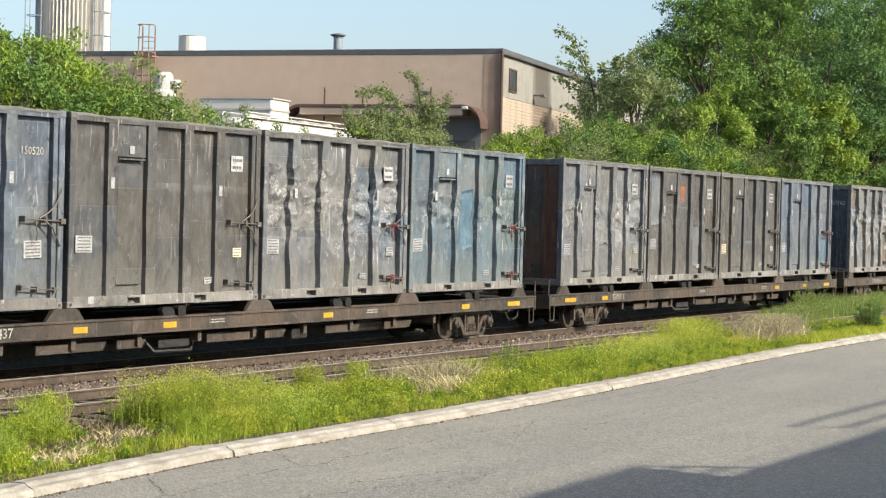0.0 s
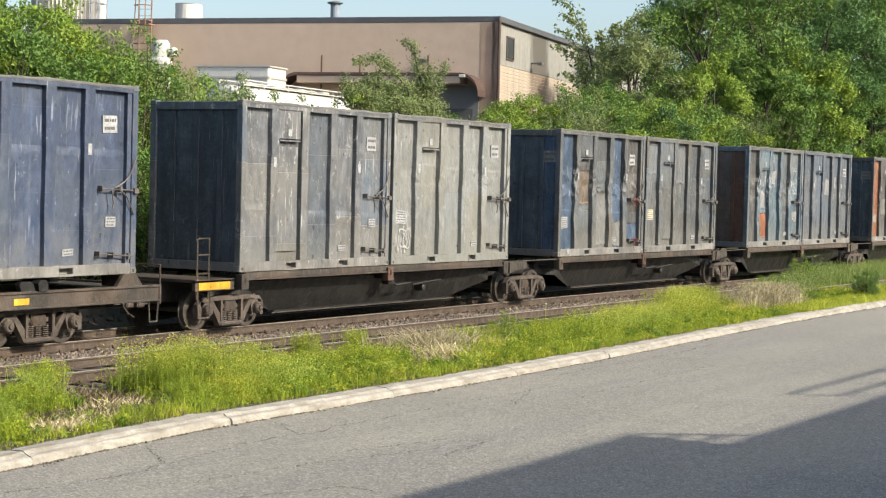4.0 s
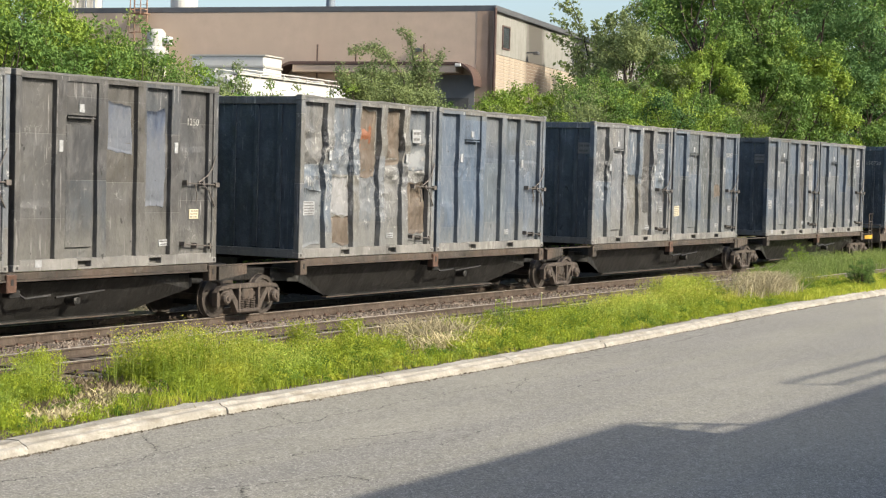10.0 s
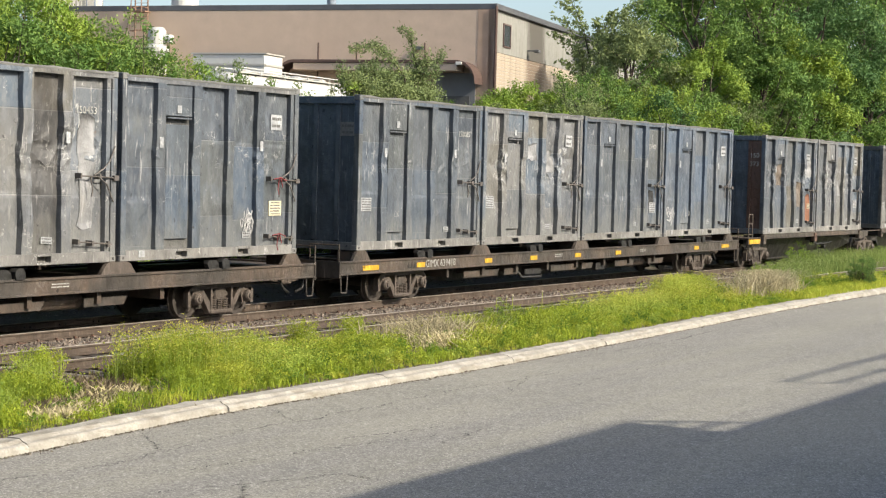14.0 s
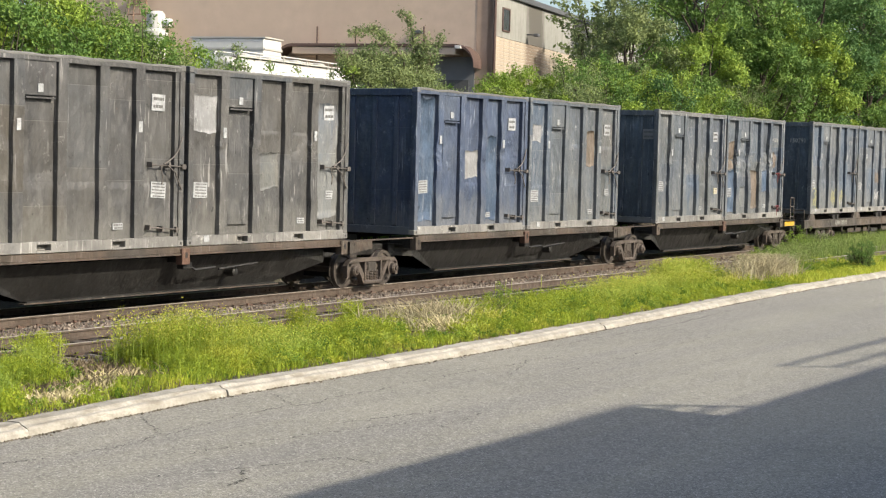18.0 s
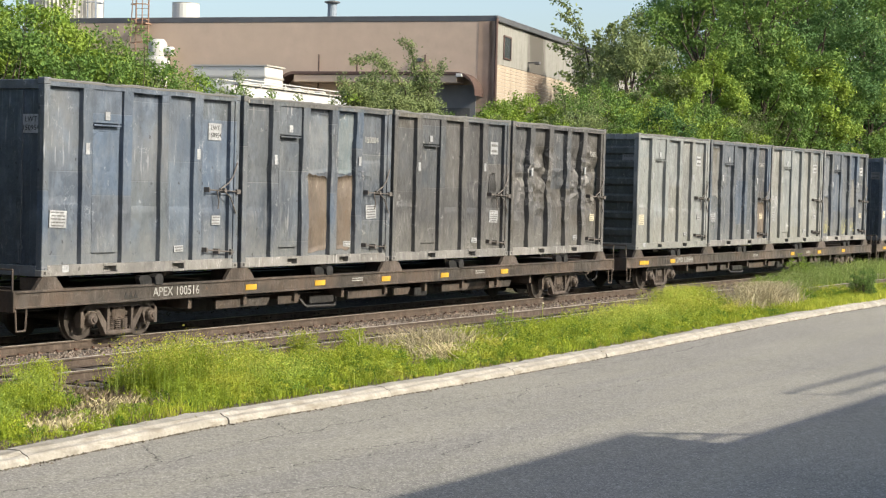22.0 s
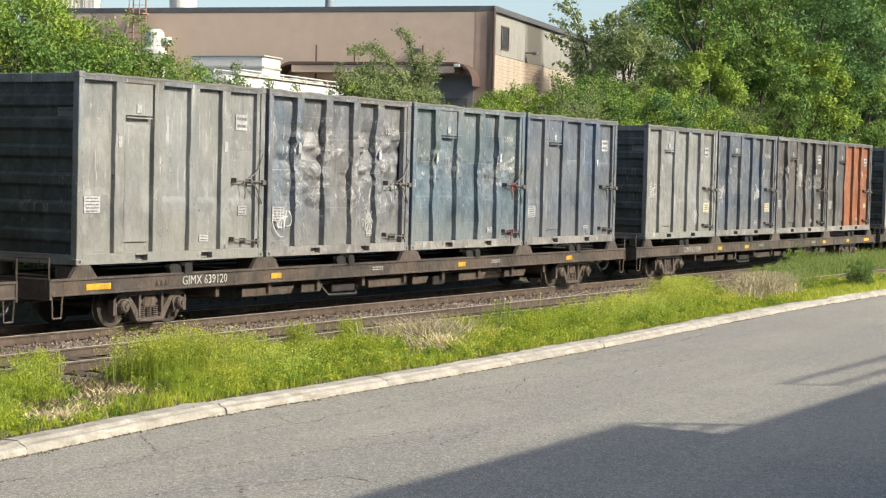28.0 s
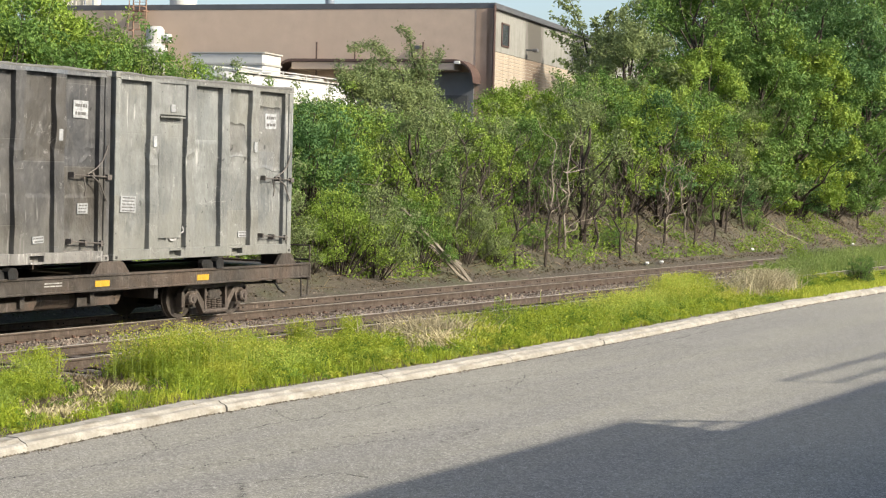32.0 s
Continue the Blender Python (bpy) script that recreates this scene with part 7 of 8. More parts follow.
    for x, y, size, tone, turn in ((83.5, 30.9, 0.9, "mid", 10), (88.5, 30.4, 0.98, "lime", 150), (94, 30.6, 0.95, "mid", 260), (99.5, 30.4, 0.95, "mid", 60), (78.5, 31.6, 0.8, "lime", 300)):
        plant("tree", TREES[3], x, y, tone, "%s tree with low boughs hanging over the bank" % ("leafy green" if tone == "mid" else "light green"), turn, size, 0.2, "trees on the bank")
    # young trees whose bare stems show on the slope
    young = [tree_meshes(31, 5.4, 1.7, 1.2, 0.11, 900), tree_meshes(32, 4.6, 1.5, 1.0, 0.11, 950), tree_meshes(33, 6.2, 1.9, 1.6, 0.12, 800)]
    for i in range(8):
        x = 50.5 + 3.8 * i + r.uniform(-0.6, 0.6)
        y = 29.3 + r.uniform(-0.3, 1.1) + 0.02 * (x - 50)
        room = min(1.0, max(0.45, r.uniform(0.72, 0.95) * (crest(x, y) - 0.3 - bank(x, y)) / (5.4, 4.6, 6.2)[i % 3])) if x < 68 else r.uniform(0.85, 1.05)
        tone = ("olive", "lime", "mid", "olive", "lime", "dark", "lime")[i % 7]
        plant("tree", young[i % 3], x, y, tone, "%s young tree with a thin bare stem on the bank" % {"mid": "green", "dark": "dark green", "olive": "dull olive", "lime": "yellow-green", "olive": "dull olive"}[tone], r.uniform(0, 360), room, 0.1, "young trees on the bank")
    # dark-toned shrubs added to stand in for the boughs' shade
    for i in range(15):
        x, y = 79 + 1.9 * i + r.uniform(-0.6, 0.6), 32.3 + r.uniform(-0.5, 0.9)
        plant("shrub", SHRUBS[(1, 4, 2)[i % 3]], x, y, "dark", "added dark green shrubs standing for shade below the boughs", r.uniform(0, 360), r.uniform(0.75, 1.0), 0.1, "brush on the bank")
    # low growth closes the foot of the brush
    x = 40.0
    while x < 53:
        y = 28.35 + max(0.0, x - 47) * 0.05 + r.uniform(-0.25, 0.5)
        tone = r.choice(("lime", "lime", "olive", "lime", "mid"))
        plant("shrub", SHRUBS[r.choice((0, 1, 1, 4))], x, y, tone, "%s brush at the foot of the bank" % {"mid": "green leafy", "lime": "bright yellow-green", "olive": "dull olive"}[tone], r.uniform(0, 360), r.uniform(0.6, 0.95), 0.1, "brush on the bank")
        x += r.uniform(1.0, 1.9)
    for x, y, k, size in ((43.5, 28.9, 1, 0.75), (45.4, 28.6, 0, 0.8), (47.0, 29.2, 4, 0.6), (50.6, 28.9, 1, 0.6), (52.2, 28.5, 0, 0.7), (54.0, 29.0, 4, 0.5), (56.0, 28.9, 0, 0.6), (62.5, 28.9, 0, 0.5), (64.8, 29.4, 0, 0.6), (73.5, 29.8, 0, 0.6), (75.0, 30.2, 1, 0.6), (80, 29.6, 0, 0.6), (59.5, 29.3, 0, 0.5), (49, 29.5, 1, 0.6)):
        tone = r.choice(("lime", "lime", "mid", "olive"))
        plant("shrub", SHRUBS[k], x, y, tone, "%s low brush on the slope of the bank" % {"mid": "green leafy", "lime": "bright yellow-green", "olive": "dull olive"}[tone], r.uniform(0, 360), size, 0.08, "brush on the bank")
    # dead saplings and fallen limbs
    for i, (x, y, h) in enumerate(((68.9, 29.2, 3.0), (57.4, 28.6, 4.0), (60.3, 28.6, 3.6), (49.5, 28.4, 3.0), (52.0, 28.3, 2.4), (66.5, 30.0, 3.4), (72.5, 29.8, 3.4), (70.5, 29.0, 3.0), (45, 28.6, 2.6), (76, 29.4, 3.0), (54, 29.2, 3.4), (62.5, 29.6, 3.2), (79, 29.6, 3.0), (95.7, 29.3, 2.6), (56, 28.4, 4.2), (55.2, 28.0, 3.6), (61.8, 28.1, 2.8), (66.8, 28.5, 3.6), (47.6, 28.9, 3.4), (51.0, 28.8, 3.8), (53.2, 28.1, 2.2), (58.6, 28.9, 3.8), (64.0, 28.4, 3.2), (69.8, 28.4, 2.6), (73.4, 28.9, 3.4))):
        q = random.Random(60 + i)
        ob = tagged(empty("dead_sapling", pose(x, y, bank(x, y) - 0.15)), "bare grey sapling with twigs on the bank", "sapling", "bare saplings")
        g = Geo()
        pts = limb(g, (0, 0, 0), (q.uniform(-0.8, 0.8), q.uniform(-0.4, 0.3), h), 0.06, 0.015, q, 0.08, 5)
        part("stem", g, DEADWOOD if i % 7 == 0 else BARK, ob)
        for k in range(12):
            b = pts[q.randint(1, 5)]
            g = Geo()
            e = (b.x + q.uniform(-1.1, 1.1), b.y + q.uniform(-0.6, 0.4), b.z + q.uniform(0.1, 0.9))
            limb(g, b, e, 0.022, 0.006, q, 0.2, 3)
            for m in range(3):
                g.rod(e, (e[0] + q.uniform(-0.4, 0.4), e[1] + q.uniform(-0.3, 0.3), e[2] + q.uniform(0, 0.5)), 0.008, 4, 0.003)
            part("twig", g, DEADWOOD if i % 7 == 0 else BARK, ob)
    for i, (a, b, rad) in enumerate((((48.3, 27.05, 0.1), (46.8, 28.8, 2.45), 0.07), ((48.25, 27.1, 0.1), (47.2, 28.5, 1.75), 0.055), ((48.35, 27.15, 0.15), (47.9, 28.7, 1.5), 0.035), ((49.6, 28.2, 0.6), (48.4, 28.9, 1.25), 0.05), ((64.5, 28.8, 0.75), (64.4, 30.3, 1.9), 0.06), ((65.4, 28.9, 0.8), (65.0, 30.4, 1.9), 0.06), ((50.5, 28.6, 0.8), (49.4, 29.6, 1.9), 0.06), ((89, 29.4, 1.0), (87, 31, 2.0), 0.07), ((84, 28.2, 0.5), (82, 30, 1.6), 0.06))):
        g = Geo()
        limb(g, a, b, rad, rad * 0.55, random.Random(80 + i), 0.06, 5)
        tagged(part("fallen_limb", g, DEADWOOD), "bleached fallen limb leaning down the bank", "log", "fallen limbs")
    part_lit = Geo().box(-0.13, 0.13, -0.08, 0.08, 0, 0.1, 0.035)
    for x, y in ((62.2, 27.2), (63.6, 27.2), (75.5, 27.9), (89.7, 27.7)):
        tagged(part("litter", part_lit, LITTER, at=pose(x, y, bank(x, y) + 0.06, 5, 8, 30)), "crumpled white litter at the foot of the bank", "litter", "litter")
    # broken twigs and dry stems strewn over the slope
    q = random.Random(171)
    g = Geo()
    for i in range(900):
        x, y = q.uniform(40, 100), 27.4 + 4.2 * q.random() ** 1.3
        z = bank(x, y) + 0.03
        an, ln = q.uniform(0, 6.28), q.uniform(0.3, 1.3)
        g.rod((x, y, z), (x + ln * math.cos(an), y + 0.45 * ln * math.sin(an), z + 0.22 * ln * math.sin(an) + q.uniform(0.02, 0.4) * ln), 0.014, 3, 0.005)
    tagged(part("brushwood", g, DEADSTEM), "broken brown twigs and dry stems strewn over the bank", "brushwood", kind="stuff")
    # low growth on the bank
    q = np.random.RandomState(9)
    n = 52000
    x = 28 + 82 * q.rand(n)
    y = 27.8 + 4.5 * q.rand(n) ** 1.3
    keep = np.array([noise.noise(Vector((a * 0.35, b * 0.6, 5))) > -0.03 + 0.06 * (a > 66) + 0.1 * (b > 30.4) + 0.22 * noise.noise(Vector((a * 1.3, b * 1.7, 8))) for a, b in zip(x, y)])
    x, y = x[keep], y[keep]
    z = np.array([bank(a, b) for a, b in zip(x, y)]) + 0.02 + 0.45 * q.rand(len(x)) ** 2.5
    tagged(part("bank_creepers", leaf_mesh("bank_creepers", np.stack([x, y, z], 1), 0.06 + 0.09 * q.rand(len(x)), 5, 0.6), LEAF["lime"]), "yellow-green creepers and seedlings on the bank", "plants", kind="stuff")
    n = 30000
    x, y = 28 + 85 * q.rand(n), 27.2 + 6 * q.rand(n)
    z = np.array([bank(a, b) for a, b in zip(x, y)]) + 0.03
    tagged(part("leaf_litter", leaf_mesh("leaf_litter", np.stack([x, y, z], 1), 0.05 + 0.13 * q.rand(n) ** 2, 6, 1.2, 0.3), DEADLEAF), "dry brown leaves and twigs on the bank", "leaf litter", kind="stuff")


def blades(name, x, y, h, w, seed, lean=0.35):
    q = np.random.RandomState(seed)
    n = len(x)
    a = q.rand(n) * 6.28
    z0 = np.interp(y, [14, 16.2, 19.5, 30], [-0.12, 0.12, 0.06, 0.06])
    dx, dy = np.cos(a), np.sin(a)
    b = q.rand(n) * 6.28
    lx, ly = np.cos(b) * h * lean * q.rand(n), np.sin(b) * h * lean * q.rand(n)
    V = np.empty((n, 5, 3))
    for k, (f, g) in enumerate(((-1, 0), (1, 0), (0.8, 0.55), (-0.8, 0.55), (0, 1.0))):
        V[:, k, 0] = x + dx * w * f * 0.5 + lx * g * g
        V[:, k, 1] = y + dy * w * f * 0.5 + ly * g * g
        V[:, k, 2] = z0 - 0.02 * (g == 0) + h * g
    i = (np.arange(n) * 5)[:, None]
    me = mesh_of(name, V.reshape(-1, 3).tolist(), np.concatenate([i + np.array((0, 1, 2)), i + np.array((0, 2, 3)), i + np.array((3, 2, 4))], axis=1).reshape(-1, 3).tolist())
    return me


def verge_xy(q, n, y0=16.15, y1=19.5, xa=12.0, xb=100.0, p=1.7):
    x = xa + (xb - xa) * q.rand(n) ** p
    k = np.array([kerb_y(a) for a in x]) - 15.5
    return x, y0 + k + (y1 - y0 - k * 0.5) * q.rand(n)


def lump(x, y, s, seed):
    return np.array([noise.noise(Vector((a * s, b * s * 1.4, seed))) for a, b in zip(x, y)])


def build_verge():
    q = np.random.RandomState(31)
    # where the verge is bare, straw-coloured or tall
    def near(x, y, cx, cy, rx, ry):
        return np.exp(-(((x - cx) / rx) ** 2 + ((y - cy) / ry) ** 2))

    bare = ((18.1, 16.5, 0.75, 0.4), (19.6, 17.2, 0.95, 0.6), (20.9, 18.6, 0.75, 1.0), (20.6, 17.5, 0.6, 0.35), (29.4, 17.2, 0.5, 0.5), (29.9, 19.2, 2.0, 0.45), (26.9, 19.3, 0.9, 0.4), (31.5, 18.8, 1.2, 0.7), (30.4, 17.75, 0.7, 0.35), (51.2, 18.5, 1.6, 0.5))
    def open_soil(x, y):
        gap = np.clip((-lump(x, y, 0.8, 101) - 0.16) * 5, 0, 1) * np.clip((y - np.array([kerb_y(a) for a in x]) - 1.1) * 1.5, 0, 1) * (x < 38)
        return np.clip(sum(near(x, y, *c) for c in bare) * 1.5, 0, 0.97) + 0.75 * gap

    x, y = verge_xy(q, 70000, 16.0, 18.9)
    m = lump(x, y, 0.55, 2)
    keep = q.rand(len(x)) > open_soil(x, y) + 0.25 * (m < -0.25)
    x, y, m = x[keep], y[keep], m[keep]
    h = (0.05 + 0.13 * q.rand(len(x)) ** 1.5) * (1.0 + 1.5 * m) * np.where(x > 46, 0.55, 1.0)
    tagged(part("grass", blades("grass", x, y, np.clip(h, 0.05, 0.5), 0.008 + 0.009 * q.rand(len(x)), 1, 0.7), GRASS), "bright green rough grass along the kerb", "grass", kind="stuff")
    # leafy weeds
    x, y = verge_xy(q, 130000, 16.05, 19.0)
    m = lump(x, y, 0.9, 7) * 0.5 + lump(x, y, 2.9, 9) * 0.75
    keep = (m > 0.02) & (q.rand(len(x)) > open_soil(x, y)) & (x < 52)
    x, y, m = x[keep], y[keep], m[keep]
    z = 0.1 + (0.08 + 0.8 * np.clip(m - 0.02, 0, 0.6) * np.where(x > 36, 0.6, 1.0)) * q.rand(len(x)) ** 0.6
    tagged(part("leafy_weeds", leaf_mesh("leafy_weeds", np.stack([x, y, z], 1), 0.03 + 0.055 * q.rand(len(x)), 3, 0.4, 0.36), GRASS), "leafy green weeds among the grass", "weeds", kind="stuff")
    # bushy plants, each a rounded heap of leaves in one tone
    cx, cy = verge_xy(q, 1500, 16.15, 19.3, 14.0, 62.0, 1.35)
    off = cy - np.array([kerb_y(a) for a in cx]) - 0.6
    keep = q.rand(len(cx)) > open_soil(cx, cy) + 0.35 * (lump(cx, cy, 0.7, 23) < -0.1)
    cx, cy, off = cx[keep], cy[keep], off[keep]
    size = (0.1 + 0.16 * q.rand(len(cx)) ** 1.7) * np.clip(0.6 + 0.35 * off, 0.55, 1.15)
    hue = lump(cx, cy, 0.45, 29) + 0.22 * q.normal(size=len(cx))
    for j, (mat, lab) in enumerate(((DEEPGRASS, "deep green"), (GRASS, "bright green"), (BLOOM, "yellow-green"))):
        pick = (hue < -0.14, (hue >= -0.14) & (hue < 0.3), hue >= 0.3)[j]
        ax, ay, rad = cx[pick], cy[pick], size[pick]
        count = (500 + 2600 * rad).astype(int) // 8
        k = np.repeat(np.arange(len(ax)), count)
        d = q.normal(size=(len(k), 3))
        d[:, 2] = np.abs(d[:, 2])
        d /= np.linalg.norm(d, axis=1)[:, None]
        c = d * (rad[k] * (0.55 + 0.55 * q.rand(len(k))))[:, None] * np.array((1.0, 1.0, 1.35))
        c += np.stack([ax[k], ay[k], np.full(len(k), 0.1)], 1)
        tagged(part("bushy_weeds", leaf_mesh("bushy_weeds", c, 0.03 + 0.05 * q.rand(len(k)), 45 + j, 0.4, 0.36, d * np.array((1, 1, 0.6))), mat), lab + " rounded bushy weeds on the verge", "weeds", kind="stuff")
    gx, gy = verge_xy(q, 30000, 15.95, 19.4, 14.0, 40.0, 1.2)
    keep = q.rand(len(gx)) < 0.25 + open_soil(gx, gy)
    gx, gy = gx[keep], gy[keep]
    tagged(part("verge_litter", leaf_mesh("verge_litter", np.stack([gx, gy, 0.125 - np.clip(gy - 16.5, 0, 3) * 0.02 + 0.03 * q.rand(len(gx))], 1), 0.03 + 0.07 * q.rand(len(gx)), 133, 1.6, 0.3), DEADSTEM), "brown dead leaves and stems on the verge", "leaf litter", kind="stuff")
    # single tufts, each with its own height, leaning outwards
    x, y = verge_xy(q, 2600, 16.1, 19.2)
    edge = y - np.array([kerb_y(a) for a in x]) - 0.6
    keep = (q.rand(len(x)) > open_soil(x, y)) & (x < 75)
    x, y, edge = x[keep], y[keep], edge[keep]
    h = (0.11 + 0.26 * q.rand(len(x)) ** 1.6 + 0.2 * np.clip(lump(x, y, 0.8, 17), 0, 1)) * np.clip(0.5 + edge * 0.5, 0.45, 1.0) * np.where(x > 46, 0.7, 1.0)
    for j, mat in enumerate((GRASS, WEED, DEEPGRASS)):
        tx, ty, th = x[j::3], y[j::3], h[j::3]
        per = 30
        bx, by = np.repeat(tx, per), np.repeat(ty, per)
        bh = np.repeat(th, per) * (0.45 + 0.6 * q.rand(len(bx)))
        tagged(part("grass_tufts", blades("grass_tufts", bx + 0.045 * q.normal(size=len(bx)), by + 0.045 * q.normal(size=len(bx)), bh, 0.011 + 0.012 * q.rand(len(bx)), 51 + j, 0.85), mat), ("bright green", "grey-green", "deep green")[j] + " grass tufts standing out of the verge", "grass", kind="stuff")
        per = 26
        k = np.repeat(np.arange(len(tx)), per)
        f = q.rand(len(k))
        c = np.stack([tx[k] + (0.03 + 0.13 * th[k]) * q.normal(size=len(k)), ty[k] + (0.03 + 0.13 * th[k]) * q.normal(size=len(k)), 0.1 + th[k] * (0.15 + 0.8 * f)], 1)
        tagged(part("weed_leaves", leaf_mesh("weed_leaves", c, 0.035 + 0.06 * q.rand(len(k)), 57 + j, 0.4, 0.34), mat), ("bright green", "grey-green", "deep green")[j] + " narrow leaves among the tufts", "weeds", kind="stuff")
    # tall flowering stands
    stands = [(21.4, 20.0, 0.35, 0.3, 0.5, 130), (25.6, 18.9, 0.3, 0.3, 0.62, 110), (28.6, 19.9, 0.22, 0.25, 0.55, 80), (30.6, 20.0, 0.3, 0.25, 0.5, 90), (47.6, 19.9, 0.9, 0.4, 0.7, 330), (21.7, 18.1, 0.7, 0.6, 0.85, 330), (22.7, 17.9, 0.9, 0.7, 0.9, 480), (24.2, 17.7, 1.1, 0.7, 0.5, 450), (22.2, 17.0, 1.0, 0.45, 0.4, 400), (18.7, 17.9, 0.8, 0.5, 0.45, 700), (20.0, 18.8, 0.3, 0.3, 0.6, 90), (26.0, 18.5, 1.0, 0.5, 0.4, 300), (28.3, 18.6, 0.9, 0.5, 0.4, 300), (40.6, 18.3, 1.8, 0.6, 0.62, 700), (44.4, 18.3, 1.3, 0.6, 0.6, 480), (36.5, 18.4, 1.2, 0.6, 0.5, 400), (17.2, 17.6, 0.7, 0.6, 0.5, 500), (48.8, 20.1, 1.9, 0.45, 0.72, 550), (33.5, 18.9, 1.0, 0.5, 0.45, 300)]
    for i, (cx, cy, rx, ry, h, n) in enumerate(stands):
        sx, sy = cx + rx * q.normal(size=n) * 0.6, cy + ry * q.normal(size=n) * 0.6
        keep = q.rand(n) > open_soil(sx, sy) * (i > 4)
        sx, sy = sx[keep], sy[keep]
        n = len(sx)
        hh = h * (0.55 + 0.5 * q.rand(n))
        st = tagged(empty("weed_stand"), "tall yellow-green flowering weeds on the verge", "weeds", "weed stands")
        tagged(part("stem_growth", blades("stems", sx, sy, hh, 0.007 + 0.006 * q.rand(n), 40 + i, 0.25), WEED, st), kind="stuff")
        k = n * 14
        j = q.randint(0, n, k)
        f = 0.2 + 0.75 * q.rand(k)
        tagged(part("leaves", leaf_mesh("leaves", np.stack([sx[j] + 0.05 * q.normal(size=k), sy[j] + 0.05 * q.normal(size=k), 0.1 + hh[j] * f], 1), 0.026 + 0.04 * q.rand(k), 60 + i, 0.4, 0.4), (GRASS, WEED, GRASS)[i % 3], st), kind="stuff")
        if i in (1, 2, 4, 5, 6, 7, 11, 13, 14):
            k = n * (7 if i in (5, 6) else 4)
            j = q.randint(0, n, k)
            tagged(part("bloom", leaf_mesh("flower_heads", np.stack([sx[j] + 0.04 * q.normal(size=k), sy[j] + 0.04 * q.normal(size=k), 0.1 + hh[j] * (0.72 + 0.32 * q.rand(k))], 1), (0.018 if cx < 30 else 0.026) + 0.018 * q.rand(k), 80 + i, 0.4, 0.6), BLOOM, st), kind="stuff")
    x, y = 50 + 22 * q.rand(9000), 16.75 + 1.2 * q.rand(9000)
    tagged(part("kerb_grass", blades("kerb_grass", x, y, 0.1 + 0.17 * q.rand(9000), 0.014 + 0.014 * q.rand(9000), 21, 0.8), LIMEGRASS), "bright yellow-lime grass along the kerb", "grass", kind="stuff")
    # dead straw and the dry brown stand
    for i, (cx, cy, rx, ry, h, n, mat, lab) in enumerate(((18.1, 16.5, 0.7, 0.3, 0.16, 230, STRAW, "flattened straw-coloured dead grass"), (19.2, 16.95, 0.6, 0.3, 0.16, 150, STRAW, "flattened straw-coloured dead grass"), (20.4, 17.5, 0.6, 0.25, 0.17, 190, STRAW, "flattened straw-coloured dead grass"), (19.4, 17.1, 1.5, 0.7, 0.14, 700, DEADSTEM, "trampled brown dead stems and litter"), (21.0, 18.6, 0.7, 0.9, 0.2, 420, DEADSTEM, "trampled brown dead stems and litter"), (31.7, 18.8, 1.3, 0.6, 0.5, 1300, PINK, "dry brown dead weeds on the verge"), (30.4, 17.75, 0.6, 0.3, 0.3, 500, STRAW, "flattened straw-coloured dead grass"), (51.2, 18.5, 1.6, 0.5, 0.75, 1700, PINK, "dry pinkish-brown weeds on the verge"))):
        sx, sy = cx + rx * q.normal(size=n) * 0.6, cy + ry * q.normal(size=n) * 0.6
        tagged(part("dead_grass", blades("dead_grass", sx, sy, h * (0.4 + 0.7 * q.rand(n)), (0.02 if mat is STRAW else 0.014) + 0.022 * q.rand(n), 100 + i, 1.6 if mat is STRAW else 1.3), mat), lab, "dead grass", "dead grass patches")
    k = 5200
    c = np.stack([50.9 + 1.5 * q.normal(size=k) * 0.6, 18.5 + 0.5 * q.normal(size=k) * 0.7, 0.12 + 0.75 * q.rand(k) ** 0.7], 1)
    tagged(part("dry_seed_fluff", leaf_mesh("dry_seed_fluff", c, 0.03 + 0.05 * q.rand(k), 131, 0.4, 0.4), PINK), "pale dry seed heads on dead weeds", "dead grass", kind="stuff")
    # long pale stalks fallen across the verge
    for i in range(9):
        u = random.Random(140 + i)
        a = Vector((31.4 + u.uniform(-0.9, 0.9), 19.2 + u.uniform(-0.5, 0.8), 0.3 + u.uniform(0, 0.25)))
        b = Vector((29.5 + u.uniform(-0.4, 0.5), 16.85 + u.uniform(0, 0.5), 0.18 + u.uniform(0, 0.05)))
        g = Geo()
        limb(g, a, b, 0.006, 0.011, u, 0.03, 5, 4)
        tagged(part("fallen_stalk", g, STRAW), "long pale dead stalk fallen across the verge", "stalk", "fallen stalks")
    # grass growing further along, between kerb and rails
    x = 56 + 60 * q.rand(16000) ** 1.2
    y = 19.6 + 0.1 * np.clip(x - 56, 0, 16) + (1.2 + 0.11 * np.clip(x - 56, 0, 18)) * q.rand(16000)
    tagged(part("far_weeds", blades("far_weeds", x, y, (0.28 + 0.55 * q.rand(16000)) * np.clip((x - 52) / 12, 0.5, 1), 0.014 + 0.016 * q.rand(16000), 12), DULLWEED), "grey-green weeds growing over the siding", "weeds", kind="stuff")
    j = q.randint(0, 16000, 26000)
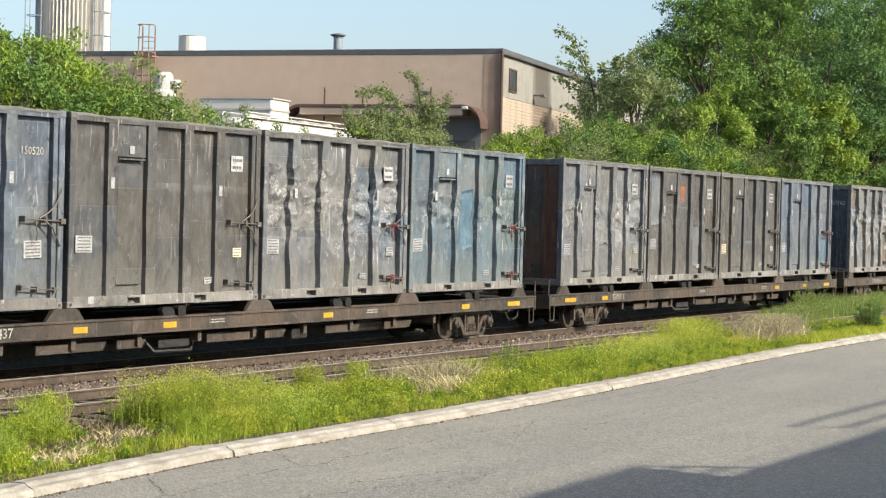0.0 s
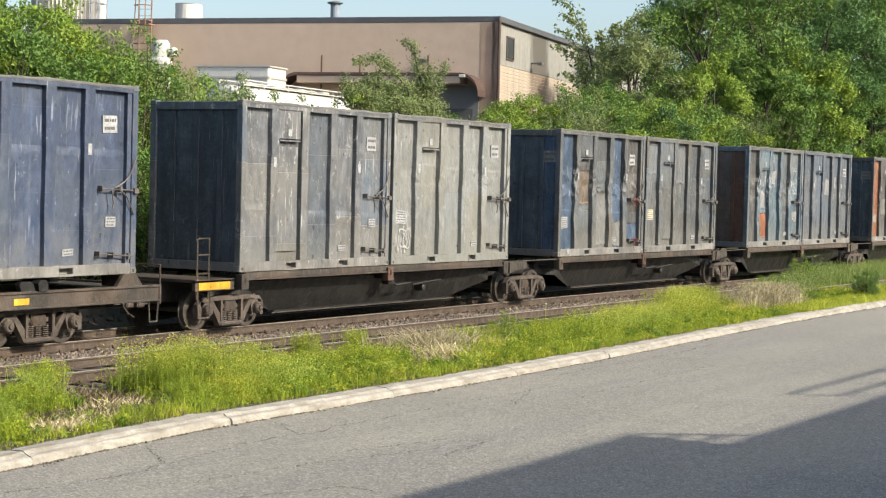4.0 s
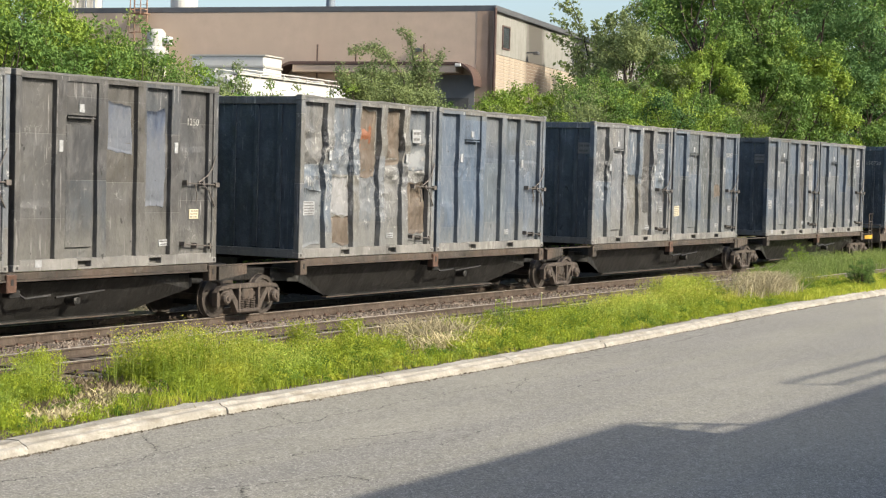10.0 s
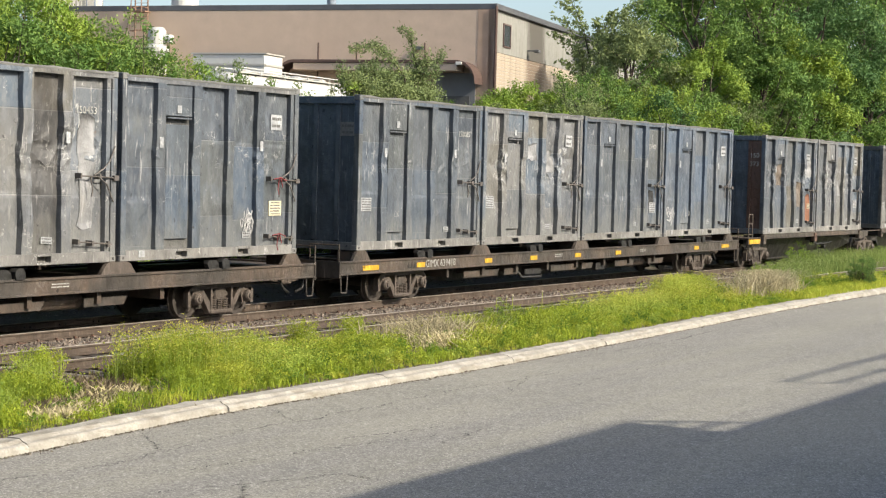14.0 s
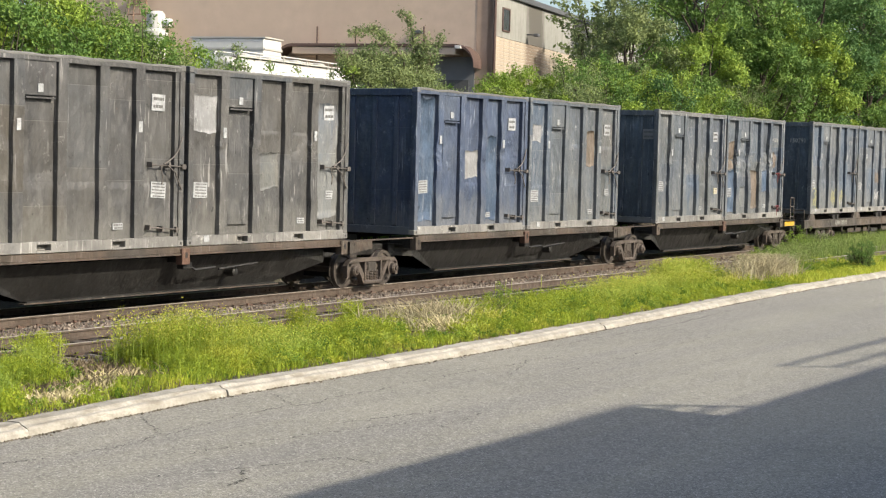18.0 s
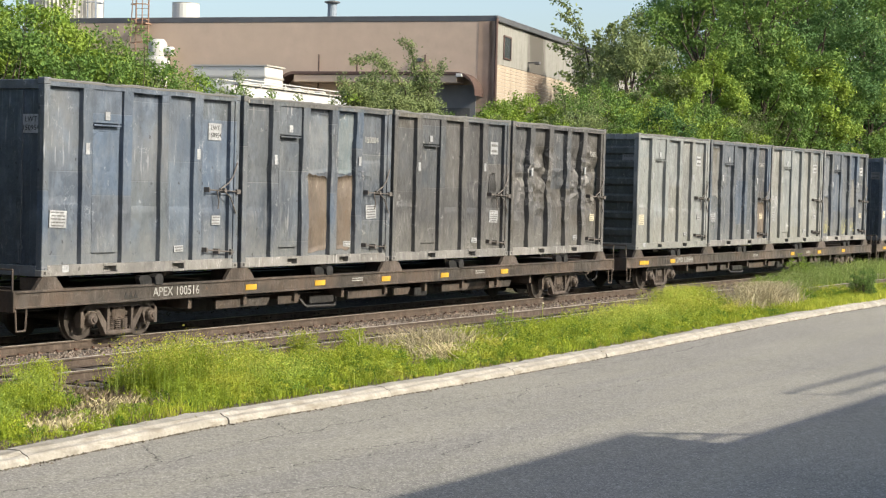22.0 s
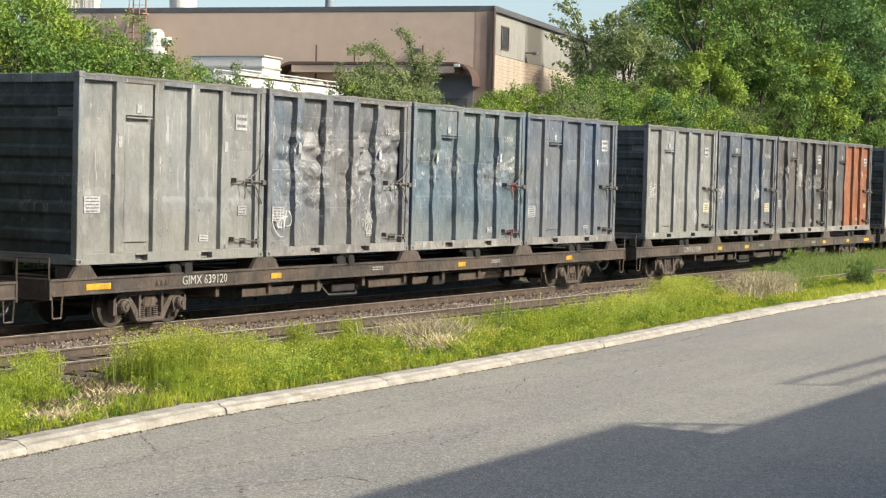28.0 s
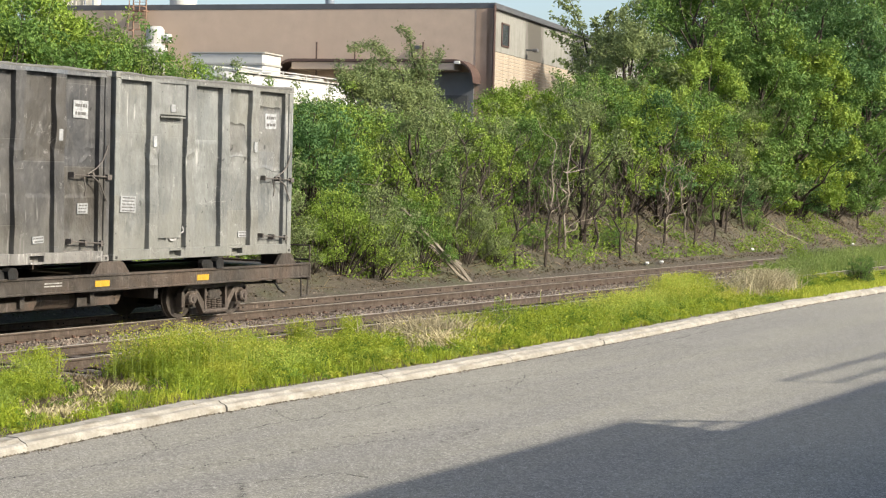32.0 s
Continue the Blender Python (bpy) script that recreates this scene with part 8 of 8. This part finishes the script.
    tagged(part("far_weed_leaves", leaf_mesh("far_weed_leaves", np.stack([x[j] + 0.1 * q.normal(size=26000), y[j] + 0.1 * q.normal(size=26000), 0.1 + 0.6 * q.rand(26000)], 1), 0.05 + 0.06 * q.rand(26000), 14, 0.4, 0.45), DULLWEED), "leaves of the weeds over the siding", "weeds", kind="stuff")
    for x, y, k, s, tone in ((58.6, 17.75, 3, 0.23, "mid"), (58.8, 17.9, 1, 0.34, "mid"), (53.2, 19.6, 0, 0.42, "lime"), (55.6, 20.0, 0, 0.4, "lime"), (34.7, 18.7, 0, 0.34, "lime"), (66, 22.6, 0, 0.55, "lime"), (69, 23.0, 0, 0.5, "olive")):
        plant("shrub", SHRUBS[k], x, y, tone, "small bushy green shrub on the verge", 30 * x, s, 0.02, "verge shrubs")
    for x, y in ((37.9, 20.3), (37.2, 20.2), (38.4, 20.4), (40.4, 20.6)):
        fl = tagged(empty("verge_flower", pose(x, y, 0.08)), "thin stalk with a pale flower head beside the rail", "flower", "verge flowers")
        part("stalk", Geo().rod((0, 0, 0), (0.03, 0, 0.5), 0.006, 4), WEED, fl)
        part("flower", Geo().turned([(0.48, 0.008), (0.49, 0.026), (0.52, 0.024), (0.53, 0.008)], 8, (0.03, 0, 0), "Z"), YELLOWTAG, fl)


build_plants()
build_verge()


# ---- what moves ----
def gone(t):
    """How far the train has rolled by t seconds."""
    return 17.766 * t + 0.0098 * t * t - 0.000117 * t ** 3


def motions():
    for ob, s, z in MOVING:
        walk(ob, [(t, pose(s - gone(t), TRACK, z)) for t in range(0, 33, 2)])
    starts = {ob: s for ob, s, z in MOVING}
    for wheel, dx, x, car in WHEELS:
        # the wheels turn while they roll past; far off they are never seen
        s = starts[car] + x + dx
        rows = [(0, 0.0)]
        for k in range(1, 32 * FPS):
            t = k / FPS
            if 12 < s - gone(t) < 82:
                rows.append((t, (gone(t) - gone(0)) / 0.44))
        first = rows[1][1] if len(rows) > 1 else 0.0
        rows = [(0, 0.0)] + [(t, a - first) for t, a in rows[1:]]
        rows.append((32, rows[-1][1]))
        walk(wheel, [(t, pose(dx, 0, RAILTOP + 0.44, 0, -math.degrees(a) % 360, 0)) for t, a in rows])


motions()
